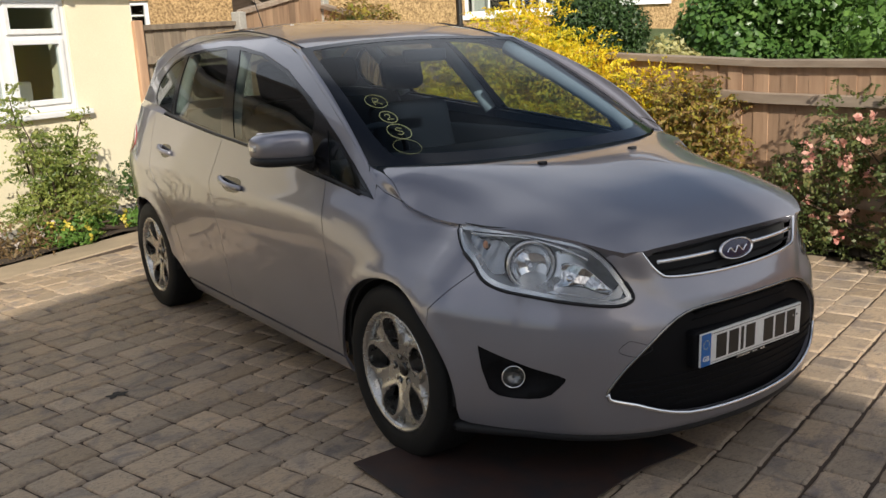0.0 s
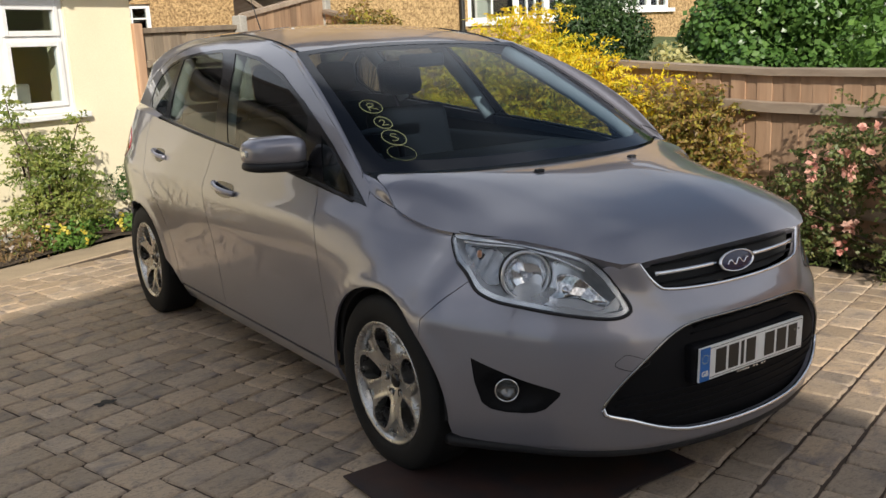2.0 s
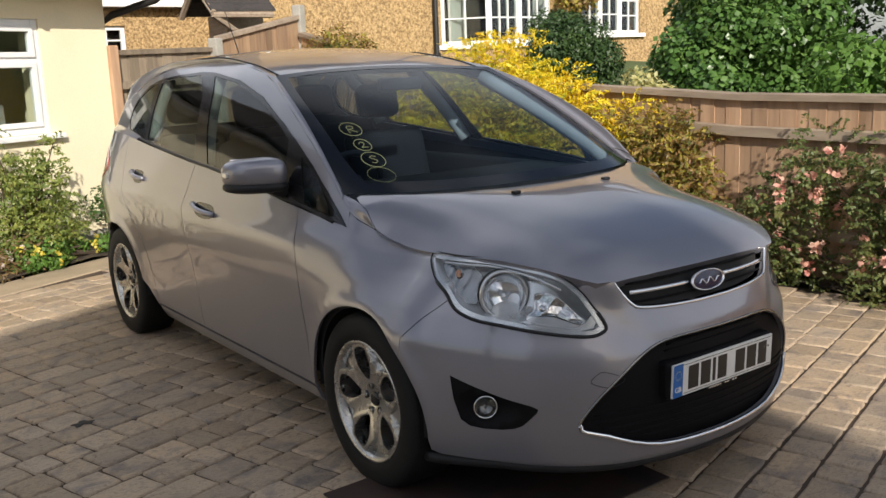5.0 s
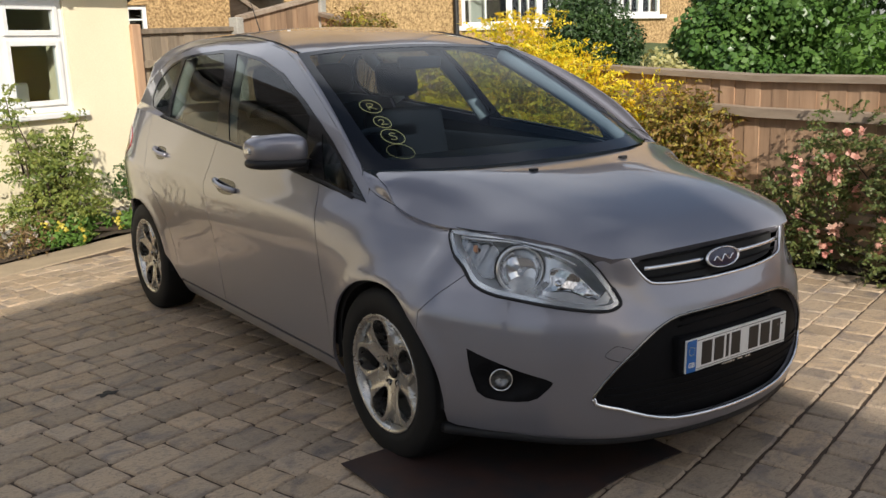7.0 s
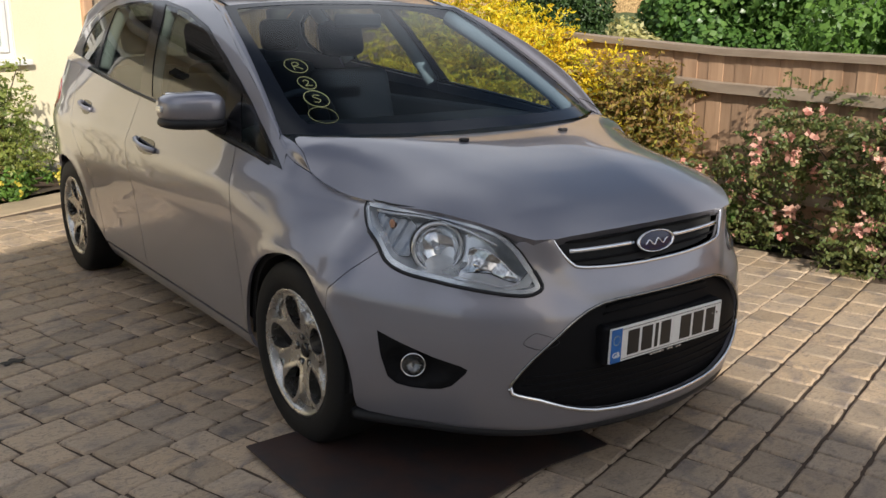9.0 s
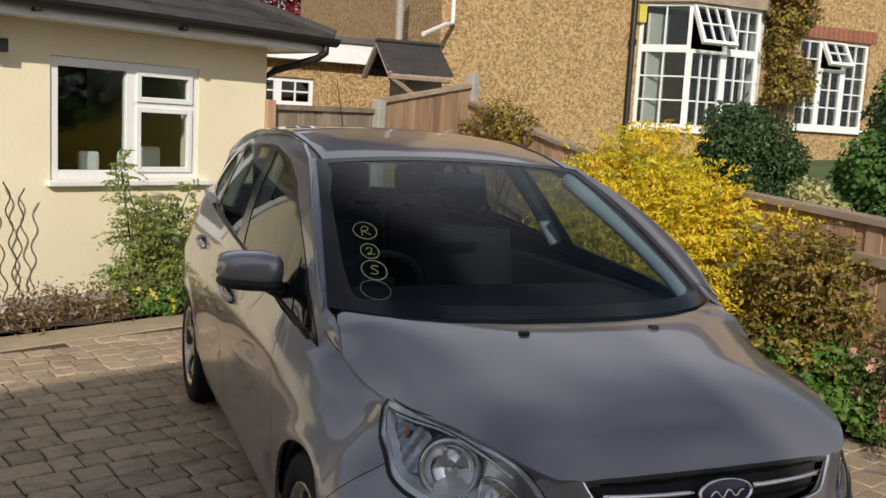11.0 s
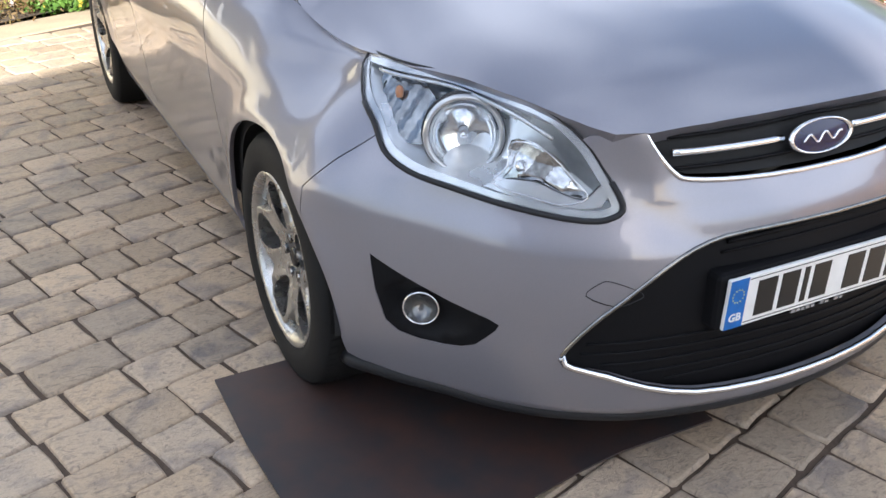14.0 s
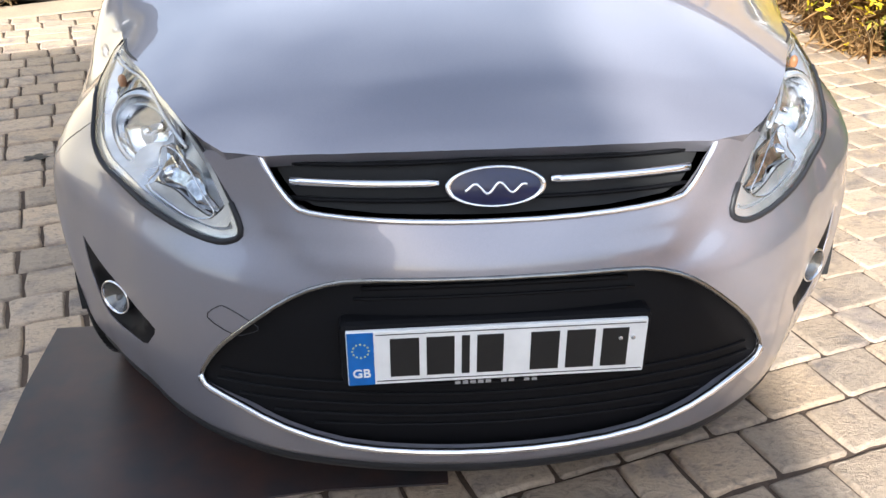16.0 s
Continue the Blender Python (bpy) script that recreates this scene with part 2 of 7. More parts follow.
def imprinted(name, per):
    """Stamped concrete: buff with slate-grey and purplish patches, chisel streaks and a paler worn rim."""
    m, nt, b = node_mat(name)
    n = nt.nodes
    geo = n.new("ShaderNodeNewGeometry")
    rnd = n.new("ShaderNodeObjectInfo").outputs["Random"] if per == "object" else geo.outputs["Random Per Island"]
    shift, where = n.new("ShaderNodeVectorMath"), n.new("ShaderNodeVectorMath")
    shift.operation, where.operation = "SCALE", "ADD"
    shift.inputs[0].default_value = (7.3, 4.1, 2.9)
    link(nt, rnd, shift.inputs["Scale"])
    link(nt, geo.outputs["Position"], where.inputs[0])
    link(nt, shift.outputs[0], where.inputs[1])

    def tex(scale, detail, rough, distort, stretch=(1, 1, 1), turn=0.0):
        mp, t = n.new("ShaderNodeMapping"), n.new("ShaderNodeTexNoise")
        mp.inputs["Scale"].default_value, mp.inputs["Rotation"].default_value = stretch, (0, 0, turn)
        t.inputs["Scale"].default_value, t.inputs["Detail"].default_value = scale, detail
        t.inputs["Roughness"].default_value, t.inputs["Distortion"].default_value = rough, distort
        link(nt, where.outputs[0], mp.inputs[0])
        link(nt, mp.outputs[0], t.inputs["Vector"])
        return t.outputs[0]

    def ramp(src, lo, hi):
        r = n.new("ShaderNodeMapRange")
        r.inputs[1].default_value, r.inputs[2].default_value = lo, hi
        link(nt, src, r.inputs[0])
        return r.outputs[0]

    def blend(fac, a, c, mode="MIX"):
        mx = n.new("ShaderNodeMix")
        mx.data_type, mx.blend_type = "RGBA", mode
        for value, slot in ((a, 6), (c, 7)):
            if isinstance(value, tuple):
                mx.inputs[slot].default_value = (*value, 1)
            else:
                link(nt, value, mx.inputs[slot])
        if isinstance(fac, float):
            mx.inputs[0].default_value = fac
        else:
            link(nt, fac, mx.inputs[0])
        return mx.outputs[2]

    patch, slate = tex(5.5, 4, 0.6, 0.8), tex(26, 6, 0.72, 1.6, (1, 2.0, 1), 0.55)
    fine, hue = tex(120, 4, 0.6, 0), tex(1.3, 2, 0.5, 0)
    col = blend(ramp(hue, 0.38, 0.62), (0.56, 0.415, 0.275), (0.50, 0.392, 0.285))
    col = blend(ramp(patch, 0.50, 0.72), col, (0.225, 0.190, 0.175))
    col = blend(ramp(slate, 0.50, 0.72), col, (0.185, 0.145, 0.120))
    col = blend(ramp(fine, 0.25, 0.75), blend(1.0, col, (0.80, 0.80, 0.80), "MULTIPLY"), col)
    hsv, val = n.new("ShaderNodeHueSaturation"), n.new("ShaderNodeMapRange")
    val.inputs[3].default_value, val.inputs[4].default_value = 0.80, 1.18
    link(nt, rnd, val.inputs[0])
    link(nt, val.outputs[0], hsv.inputs["Value"])
    link(nt, col, hsv.inputs["Color"])
    link(nt, hsv.outputs[0], b.inputs["Base Color"])
    rr = n.new("ShaderNodeMapRange")
    rr.inputs[3].default_value, rr.inputs[4].default_value = 0.70, 0.42
    link(nt, patch, rr.inputs[0])
    link(nt, rr.outputs[0], b.inputs["Roughness"])
    add, bp = n.new("ShaderNodeMath"), n.new("ShaderNodeBump")
    add.operation, add.inputs[2].default_value = "MULTIPLY_ADD", 0.0
    add.inputs[1].default_value = 1.0
    link(nt, slate, add.inputs[0])
    link(nt, ramp(fine, 0.0, 3.0), add.inputs[2])
    bp.inputs["Strength"].default_value, bp.inputs["Distance"].default_value = 0.85, 0.008
    link(nt, add.outputs[0], bp.inputs["Height"])
    link(nt, bp.outputs[0], b.inputs["Normal"])
    return m


STONE = imprinted("imprinted_stone", "object")
STONE_FAR = imprinted("imprinted_stone_far", "island")
JOINT = surface("dark_joint", (0.105, 0.070, 0.047), (0.055, 0.038, 0.026), rough=0.9, grain=90, bump=0.6, depth=0.006)
KERB = surface("sandy_concrete", (0.46, 0.36, 0.24), (0.33, 0.26, 0.18), rough=0.8, grain=80, blotch=5, bump=0.3, depth=0.005)
SOIL = surface("soil", (0.10, 0.07, 0.045), (0.045, 0.033, 0.022), rough=0.95, grain=40, blotch=6, bump=1.0, depth=0.03)
GRASS = surface("far_ground", (0.10, 0.15, 0.045), (0.06, 0.085, 0.03), rough=0.9, grain=20, blotch=0.6, bump=0.6, depth=0.03)
EARTH = surface("dark_earth", (0.075, 0.065, 0.05), (0.035, 0.032, 0.026), rough=0.95, grain=20, blotch=0.6, bump=0.5, depth=0.02)
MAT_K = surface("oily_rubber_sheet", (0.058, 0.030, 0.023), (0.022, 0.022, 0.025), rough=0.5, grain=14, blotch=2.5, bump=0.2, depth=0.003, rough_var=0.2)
RENDER = surface("cream_render", (0.86, 0.77, 0.56), (0.78, 0.69, 0.49), rough=0.85, grain=90, blotch=1.6, bump=0.35, depth=0.004)
UPVC = surface("white_upvc", (0.82, 0.82, 0.82), (0.76, 0.76, 0.75), rough=0.3, grain=12, bump=0.02, depth=0.001)
WOOD_GREY = surface("weathered_boards", (0.30, 0.24, 0.17), (0.17, 0.13, 0.095), rough=0.85, grain=22, blotch=5, bump=0.5, depth=0.006, per="object", spread=0.2, stretch=(1, 1, 0.12))
WOOD_RED = surface("brown_fence_boards", (0.50, 0.325, 0.205), (0.31, 0.185, 0.11), rough=0.8, grain=24, blotch=5, bump=0.45, depth=0.006, per="object", spread=0.22, stretch=(1, 1, 0.1))
WOOD_BROWN = surface("old_brown_boards", (0.36, 0.235, 0.14), (0.21, 0.13, 0.08), rough=0.85, grain=24, blotch=5, bump=0.45, depth=0.006, per="object", spread=0.25, stretch=(1, 1, 0.1))
WOOD_CAP = surface("fence_capping", (0.40, 0.315, 0.235), (0.24, 0.18, 0.13), rough=0.8, grain=26, blotch=4, bump=0.4, depth=0.005, stretch=(1, 0.15, 1))
CONCRETE = surface("grey_concrete", (0.42, 0.40, 0.35), (0.30, 0.28, 0.25), rough=0.85, grain=60, blotch=6, bump=0.4, depth=0.005)
DASH_STONE = surface("pebbledash", (0.60, 0.41, 0.20), (0.22, 0.135, 0.06), contrast=0.2, rough=0.9, grain=52, blotch=24, bump=1.0, depth=0.02)
ROOF_T = surface("dark_roof_tiles", (0.060, 0.052, 0.050), (0.035, 0.031, 0.030), rough=0.8, grain=18, blotch=3, bump=0.4, depth=0.01, per="island", spread=0.25)
FASCIA_K = surface("black_gutter", (0.014, 0.013, 0.013), rough=0.45, bump=0)
FELT = surface("roof_felt", (0.12, 0.11, 0.10), rough=0.9, grain=60, bump=0.3, depth=0.004)
# near-black walls: the dimness indoors is put into the colour
ROOM_SHADE = surface("room_shade_black", (0.022, 0.020, 0.019), rough=0.9, grain=5, bump=0)
CURTAIN = surface("net_curtain", (0.55, 0.54, 0.50), rough=0.9, grain=60, bump=0.3, depth=0.004, stretch=(6, 6, 0.4))
WINDOW = pane("window_glass", (0.86, 0.90, 0.89), 1.5)
RUST = surface("rusty_wire", (0.10, 0.055, 0.03), rough=0.8, bump=0.2)
BARK = surface("bark", (0.11, 0.075, 0.05), (0.06, 0.042, 0.03), rough=0.9, grain=50, bump=0.6, depth=0.006)
BRICK_RED = surface("red_brick", (0.33, 0.13, 0.08), (0.22, 0.09, 0.06), rough=0.9, grain=30, bump=0.4, depth=0.006)
L_GOLD = leafy("golden_leaves", [(0.12, 0.20, 0.025), (0.42, 0.42, 0.025), (0.74, 0.58, 0.02), (0.80, 0.62, 0.03), (0.78, 0.46, 0.02), (0.80, 0.70, 0.10)])
L_COPPER = leafy("copper_leaves", [(0.05, 0.075, 0.02), (0.15, 0.17, 0.03), (0.26, 0.14, 0.05), (0.42, 0.36, 0.05), (0.20, 0.24, 0.05)])
L_GREEN = leafy("green_leaves", [(0.03, 0.07, 0.015), (0.06, 0.12, 0.025), (0.10, 0.17, 0.04)])
L_BRIGHT = leafy("bright_green_leaves", [(0.06, 0.13, 0.025), (0.12, 0.24, 0.04), (0.20, 0.33, 0.075)])
L_IVY = leafy("ivy_leaves", [(0.04, 0.10, 0.022), (0.10, 0.20, 0.045), (0.19, 0.31, 0.08)], rough=0.35, through=0.3)
L_DARK = leafy("dark_yew_leaves", [(0.016, 0.038, 0.010), (0.035, 0.075, 0.018), (0.07, 0.12, 0.03)], through=0.15)
L_ROSE = leafy("rose_leaves", [(0.07, 0.10, 0.03), (0.13, 0.17, 0.05), (0.24, 0.20, 0.07)])
L_SAGE = leafy("sage_green_leaves", [(0.06, 0.10, 0.025), (0.16, 0.22, 0.05), (0.30, 0.34, 0.08), (0.40, 0.38, 0.12)])
L_DRY = leafy("dry_stems", [(0.15, 0.10, 0.05), (0.26, 0.17, 0.08), (0.12, 0.12, 0.04)])
L_STRAW = leafy("straw_stems", [(0.30, 0.16, 0.06), (0.46, 0.28, 0.11), (0.20, 0.12, 0.05)])
L_CREAM = leafy("variegated_leaves", [(0.22, 0.26, 0.08), (0.52, 0.48, 0.20), (0.58, 0.55, 0.30)])
L_RED = leafy("red_tree_leaves", [(0.16, 0.012, 0.02), (0.28, 0.03, 0.03), (0.35, 0.06, 0.04)])
PETAL = leafy("pink_petals", [(0.66, 0.24, 0.20), (0.78, 0.40, 0.32), (0.80, 0.55, 0.42)], through=0.25)
PETAL_Y = leafy("yellow_petals", [(0.65, 0.52, 0.05), (0.75, 0.66, 0.15)])
PETAL_W = leafy("pale_petals", [(0.62, 0.52, 0.48), (0.70, 0.64, 0.58)])


# ---- building helpers
def mesh_of(name, bm, mats):
    me = bpy.data.meshes.new(name)
    bm.to_mesh(me)
    bm.free()
    for m in mats if isinstance(mats, (list, tuple)) else [mats]:
        me.materials.append(m)
    return me


def thing(name, label="", category="", group="", kind="", at=(0, 0, 0)):
    ob = new(name)
    ob.location = at
    ob.empty_display_size = 0.1
    return tagged(ob, label, category, group, kind)


def attach(ob, parent):
    if parent is not None:
        ob.parent = parent
        if parent.parent is None:
            ob.location = -parent.location
    return ob


def part(name, bm, material, parent, label="", smooth=False):
    """Links a bmesh, in world metres, as one mesh under a thing or part."""
    me = mesh_of(name, bm, material)
    if smooth:
        for f in me.polygons:
            f.use_smooth = True
    ob = new(name, me)
    attach(ob, parent)
    return tagged(ob, label)


def data_part(name, verts, faces, material, parent, label="", smooth=False):
    me = bpy.data.meshes.new(name)
    me.from_pydata([tuple(v) for v in verts], [], faces)
    me.materials.append(material)
    if smooth:
        for f in me.polygons:
            f.use_smooth = True
    ob = new(name, me)
    attach(ob, parent)
    return tagged(ob, label)


def add_box(bm, lo, hi, m=None, bevel=0.0):
    """A box from corner to corner, with bevelled edges, in the frame m."""
    size, mid = Vector(hi) - Vector(lo), (Vector(hi) + Vector(lo)) / 2
    r = bmesh.ops.create_cube(bm, size=1.0)
    vs = r["verts"]
    for v in vs:
        v.co = Vector((v.co.x * size.x, v.co.y * size.y, v.co.z * size.z)) + mid
    if bevel:
        es = list({e for v in vs for e in v.link_edges})
        r = bmesh.ops.bevel(bm, geom=es, offset=bevel, segments=2, profile=0.5, affect="EDGES")
        vs = list({v for f in r["faces"] for v in f.verts} | {v for v in vs if v.is_valid})
    if m is not None:
        for v in vs:
            v.co = m @ v.co
    return bm


def box(lo, hi, m=None, bevel=0.0):
    return add_box(bmesh.new(), lo, hi, m, bevel)


def lathe(profile, steps=32, m=None, bm=None, arc=1.0):
    """Turns a profile of (radius, along) round the z axis, then lays it by m."""
    bm = bm or bmesh.new()
    rings = []
    for i in range(steps if arc == 1.0 else steps + 1):
        a = 2 * math.pi * arc * i / steps
        rings.append([bm.verts.new((m or Matrix()) @ Vector((r * math.cos(a), r * math.sin(a), h))) for r, h in profile])
    n = len(rings)
    for i in range(n if arc == 1.0 else n - 1):
        for j in range(len(profile) - 1):
            bm.faces.new((rings[i][j], rings[(i + 1) % n][j], rings[(i + 1) % n][j + 1], rings[i][j + 1]))
    bmesh.ops.remove_doubles(bm, verts=bm.verts, dist=1e-5)
    bmesh.ops.recalc_face_normals(bm, faces=bm.faces)
    return bm


def tube(points, radius, closed=False, sides=8, bm=None, taper=None):
    """A round bar along points."""
    bm = bm or bmesh.new()
    pts = [Vector(p) for p in points]
    n, rings, up = len(pts), [], None
    for i, p in enumerate(pts):
        a, b = (pts[(i - 1) % n], pts[(i + 1) % n]) if closed else (pts[max(i - 1, 0)], pts[min(i + 1, n - 1)])
        d = (b - a).normalized()
        if up is None:
            up = d.orthogonal().normalized()
        up = (up - d * up.dot(d)).normalized()
        side = d.cross(up)
        r = radius if taper is None else radius * (1 + (taper - 1) * i / (n - 1))
        rings.append([bm.verts.new(p + (up * math.cos(2 * math.pi * k / sides) + side * math.sin(2 * math.pi * k / sides)) * r) for k in range(sides)])
    for i in range(n if closed else n - 1):
        ra, rb = rings[i], rings[(i + 1) % n]
        for k in range(sides):
            bm.faces.new((ra[k], ra[(k + 1) % sides], rb[(k + 1) % sides], rb[k]))
    if not closed:
        bm.faces.new(rings[0][::-1])
        bm.faces.new(rings[-1])
    return bm


def frame_at(origin, along):
    """A frame with x along a wall, y into it and z up."""
    u = Vector((*along, 0)).normalized()
    m = Matrix(((u.x, -u.y, 0, origin[0]), (u.y, u.x, 0, origin[1]), (0, 0, 1, origin[2] if len(origin) > 2 else 0), (0, 0, 0, 1)))
    return m

# ---- the car's surfaces: tub (p, z), glasshouse (y, z), bonnet (x, y), roof (x, y), screen (x, s)
def curve(xs, ys):
    """A smooth monotone curve through a few knots, flat in slope past its ends."""
    xs, ys = np.array(xs, float), np.array(ys, float)
    h, d = np.diff(xs), np.diff(ys) / np.diff(xs)
    m = np.empty(len(xs))
    m[0], m[-1] = d[0], d[-1]
    for i in range(1, len(xs) - 1):
        m[i] = 0 if d[i - 1] * d[i] <= 0 else 2 * d[i - 1] * d[i] / (d[i - 1] + d[i])

    def at(x):
        i = min(max(int(np.searchsorted(xs, x)) - 1, 0), len(h) - 1)
        if x <= xs[0]:
            return float(ys[0] + m[0] * (x - xs[0]))
        if x >= xs[-1]:
            return float(ys[-1] + m[-1] * (x - xs[-1]))
        t = (x - xs[i]) / h[i]
        a, b = t * t * (3 - 2 * t), t * (1 - t)
        return float(ys[i] * (1 - a) + ys[i + 1] * a + h[i] * b * (m[i] * (1 - t) - m[i + 1] * t))

    return at


HALF, NOSE_Y, NOSE_LEN, SIDE_LEN, TAIL_LEN = 0.905, -0.20, 0.675, 2.85, 0.78
AXLE_R, WHEEL_Z, ARCH = 2.648, 0.316, 0.345
# how far the skin lies inside the plan's outline, by height, at six places along it
PROFILE_P = [-1.0, -0.63, -0.33, 0.0, 0.36, 0.75, 3.0]
PROFILE = [
    curve([0.18, 0.22, 0.36, 0.46, 0.56, 0.64, 0.70, 0.76, 0.82], [-0.05, -0.022, -0.003, 0, -0.012, -0.045, -0.08, -0.118, -0.155]),
    curve([0.18, 0.22, 0.36, 0.46, 0.56, 0.645, 0.74, 0.82, 0.86], [-0.05, -0.022, -0.003, 0, -0.01, -0.045, -0.072, -0.09, -0.12]),
    curve([0.18, 0.22, 0.36, 0.46, 0.58, 0.66, 0.72, 0.78, 0.845], [-0.05, -0.024, -0.004, 0, -0.012, -0.048, -0.092, -0.130, -0.175]),
    curve([0.18, 0.26, 0.40, 0.60, 0.68, 0.75, 0.80, 0.855, 0.88], [-0.08, -0.035, -0.012, 0, -0.030, -0.090, -0.142, -0.188, -0.25]),
    curve([0.18, 0.26, 0.34, 0.46, 0.62, 0.74, 0.82, 0.87, 0.915, 1.02], [-0.085, -0.042, -0.026, -0.014, -0.002, -0.012, -0.040, -0.068, -0.105, -0.16]),
    curve([0.18, 0.26, 0.34, 0.46, 0.60, 0.72, 0.81, 0.95, 1.02, 1.18], [-0.09, -0.046, -0.032, -0.022, -0.011, -0.002, -0.004, -0.05, -0.075, -0.135]),
    curve([0.18, 0.26, 0.34, 0.46, 0.60, 0.74, 0.84, 0.95, 1.02, 1.18], [-0.09, -0.050, -0.038, -0.028, -0.016, -0.004, 0, -0.034, -0.056, -0.115]),
]


NOSE_EDGE = curve([0.56, 0.61, 0.64, 0.67, 0.73, 0.80], [0.215, 0.24, 0.26, 0.28, 0.31, 0.33])


def outline(p):
    """The plan's outline and its outward normal: p -1 to 0 round the nose, then metres along the side, then round the tail."""
    if p < 0:
        a = (1 + p) * math.pi / 2
        n = Vector((math.sin(a) / HALF, -math.cos(a) / NOSE_LEN))
        return Vector((HALF * math.sin(a), NOSE_Y - NOSE_LEN * math.cos(a))), n.normalized()
    if p <= SIDE_LEN:
        return Vector((HALF, NOSE_Y + p)), Vector((1.0, 0.0))
    a = min(p - SIDE_LEN, 1.0) * math.pi / 2
    n = Vector((math.cos(a) / HALF, math.sin(a) / TAIL_LEN))
    return Vector((HALF * math.cos(a) ** 0.48, NOSE_Y + SIDE_LEN + TAIL_LEN * math.sin(a))), n.normalized()


# how far the corners of the nose are drawn back from the plain oval, and how that fades upwards
CORNER_BACK = curve([-1.0, -0.72, -0.6, -0.5, -0.41, -0.31, -0.2, -0.1, 0.0], [0, 0, 0.015, 0.045, 0.082, 0.088, 0.066, 0.032, 0])
WING_IN = curve([-0.4, -0.2, -0.06, 0.06, 0.3, 0.58], [0, 0.001, 0.010, 0.019, 0.013, 0])
CORNER_FADE = curve([0.50, 0.60, 0.73, 0.88], [1.0, 0.92, 0.52, 0.30])


def tub(p, z, out=0.0):
    c, n = outline(p)
    if -0.72 < p < 0:
        c = Vector((c.x, c.y + CORNER_BACK(p) * CORNER_FADE(min(max(z, 0.50), 0.88))))
    d = curve(PROFILE_P, [f(z) for f in PROFILE])(min(p, 3.0)) + out
    if -0.4 < p < 0.58:
        d -= WING_IN(p) * min(max((0.95 - z) / 0.2, 0.0), 1.0)
    for y in (0.0, AXLE_R):
        r = math.hypot(c.y - y, z - WHEEL_Z)
        if p > -0.4:
            d += 0.010 * math.exp(-(((r - ARCH - 0.005) / 0.035) ** 2))
    if p < -0.6:
        # the raised nose panel round the upper grille
        edge = NOSE_EDGE(z) - (p + 1)
        ease = lambda t: min(max(t, 0.0), 1.0) ** 2 * (3 - 2 * min(max(t, 0.0), 1.0))
        d += 0.009 * ease(edge / 0.075 + 0.5) * ease((z - 0.585) / 0.05)
    return Vector((c.x + n.x * d, c.y + n.y * d, z))


GLASS_X = curve([0.90, 1.0, 1.1, 1.2, 1.3, 1.4, 1.48, 1.55], [0.865, 0.838, 0.805, 0.765, 0.717, 0.66, 0.605, 0.53])


def house(y, z, out=0.0):
    x = GLASS_X(z)
    if y < 0.9:
        x -= 0.045 * ((0.9 - y) / 0.65) ** 2
    if y > 2.0:
        x -= 0.10 * ((y - 2.0) / 1.2) ** 2
    if y < 0.48:
        # the pillar's foot runs into the wing
        t = min(max((y - 0.14) / 0.34, 0.0), 1.0)
        t = t * t * (3 - 2 * t)
        x = x * t + tub(y + 0.2, z).x * (1 - t)
    return Vector((x + out, y, z))


BONNET_Z = curve([-0.80, -0.72, -0.6, -0.4, -0.2, -0.05, 0.2], [0.76, 0.82, 0.882, 0.942, 0.980, 1.002, 1.026])


BONNET_HALF = curve([-0.8, -0.2, 0.0, 0.08, 0.3], [0.725, 0.725, 0.748, 0.768, 0.785])
BONNET_FALL = curve([-0.8, -0.15, -0.02, 0.06, 0.12, 0.3], [0.125, 0.125, 0.112, 0.086, 0.048, 0.020])
BONNET_BOW = curve([-0.8, -0.3, -0.1, 0.08, 0.3], [3.2, 3.4, 4.6, 7.2, 10.0])


def bonnet(x, y, out=0.0):
    return Vector((x, y, BONNET_Z(y) - BONNET_FALL(y) * (abs(x) / BONNET_HALF(y)) ** BONNET_BOW(y) + out))


ROOF_Z = curve([1.0, 1.2, 1.5, 1.9, 2.4, 2.8, 3.2], [1.415, 1.487, 1.553, 1.592, 1.59, 1.562, 1.505])


def roof(x, y, out=0.0):
    return Vector((x, y, ROOF_Z(y + 0.13 * (x / 0.6) ** 2) - 0.045 * (abs(x) / 0.6) ** 2.5 + out))


def screen(x, s, out=0.0):
    """The windscreen: s 0 at its foot, 1 at its head; x across, -1 to 1."""
    half = 0.755 - 0.155 * s
    foot_y, head_y = 0.0 + 0.27 * abs(x) ** 3.0, 1.14 - 0.07 * x * x
    foot_z, head_z = 1.018, 1.482 - 0.027 * x * x
    bow = math.sin(math.pi * s)
    return Vector((x * half, foot_y + (head_y - foot_y) * s - 0.0 * bow, foot_z + (head_z - foot_z) * s + 0.03 * bow + out))

# ---- the ground
WALL_O, WALL_U = (-0.33, 5.95, 0.0), (0.902, 0.432)
WALL = frame_at(WALL_O, WALL_U)
WALL_N = Vector((0.432, -0.902, 0))


def sheet(name, corners, material, label, z=0.0, drop=0.0):
    bm = bmesh.new()
    f = bm.faces.new([bm.verts.new((x, y, z)) for x, y in corners])
    if drop:
        r = bmesh.ops.extrude_face_region(bm, geom=[f])
        for v in r["geom"]:
            if isinstance(v, bmesh.types.BMVert):
                v.co.z -= drop
        bmesh.ops.recalc_face_normals(bm, faces=bm.faces)
    ob = new(name, mesh_of(name, bm, material))
    return tagged(ob, label, kind="structure", category=name)


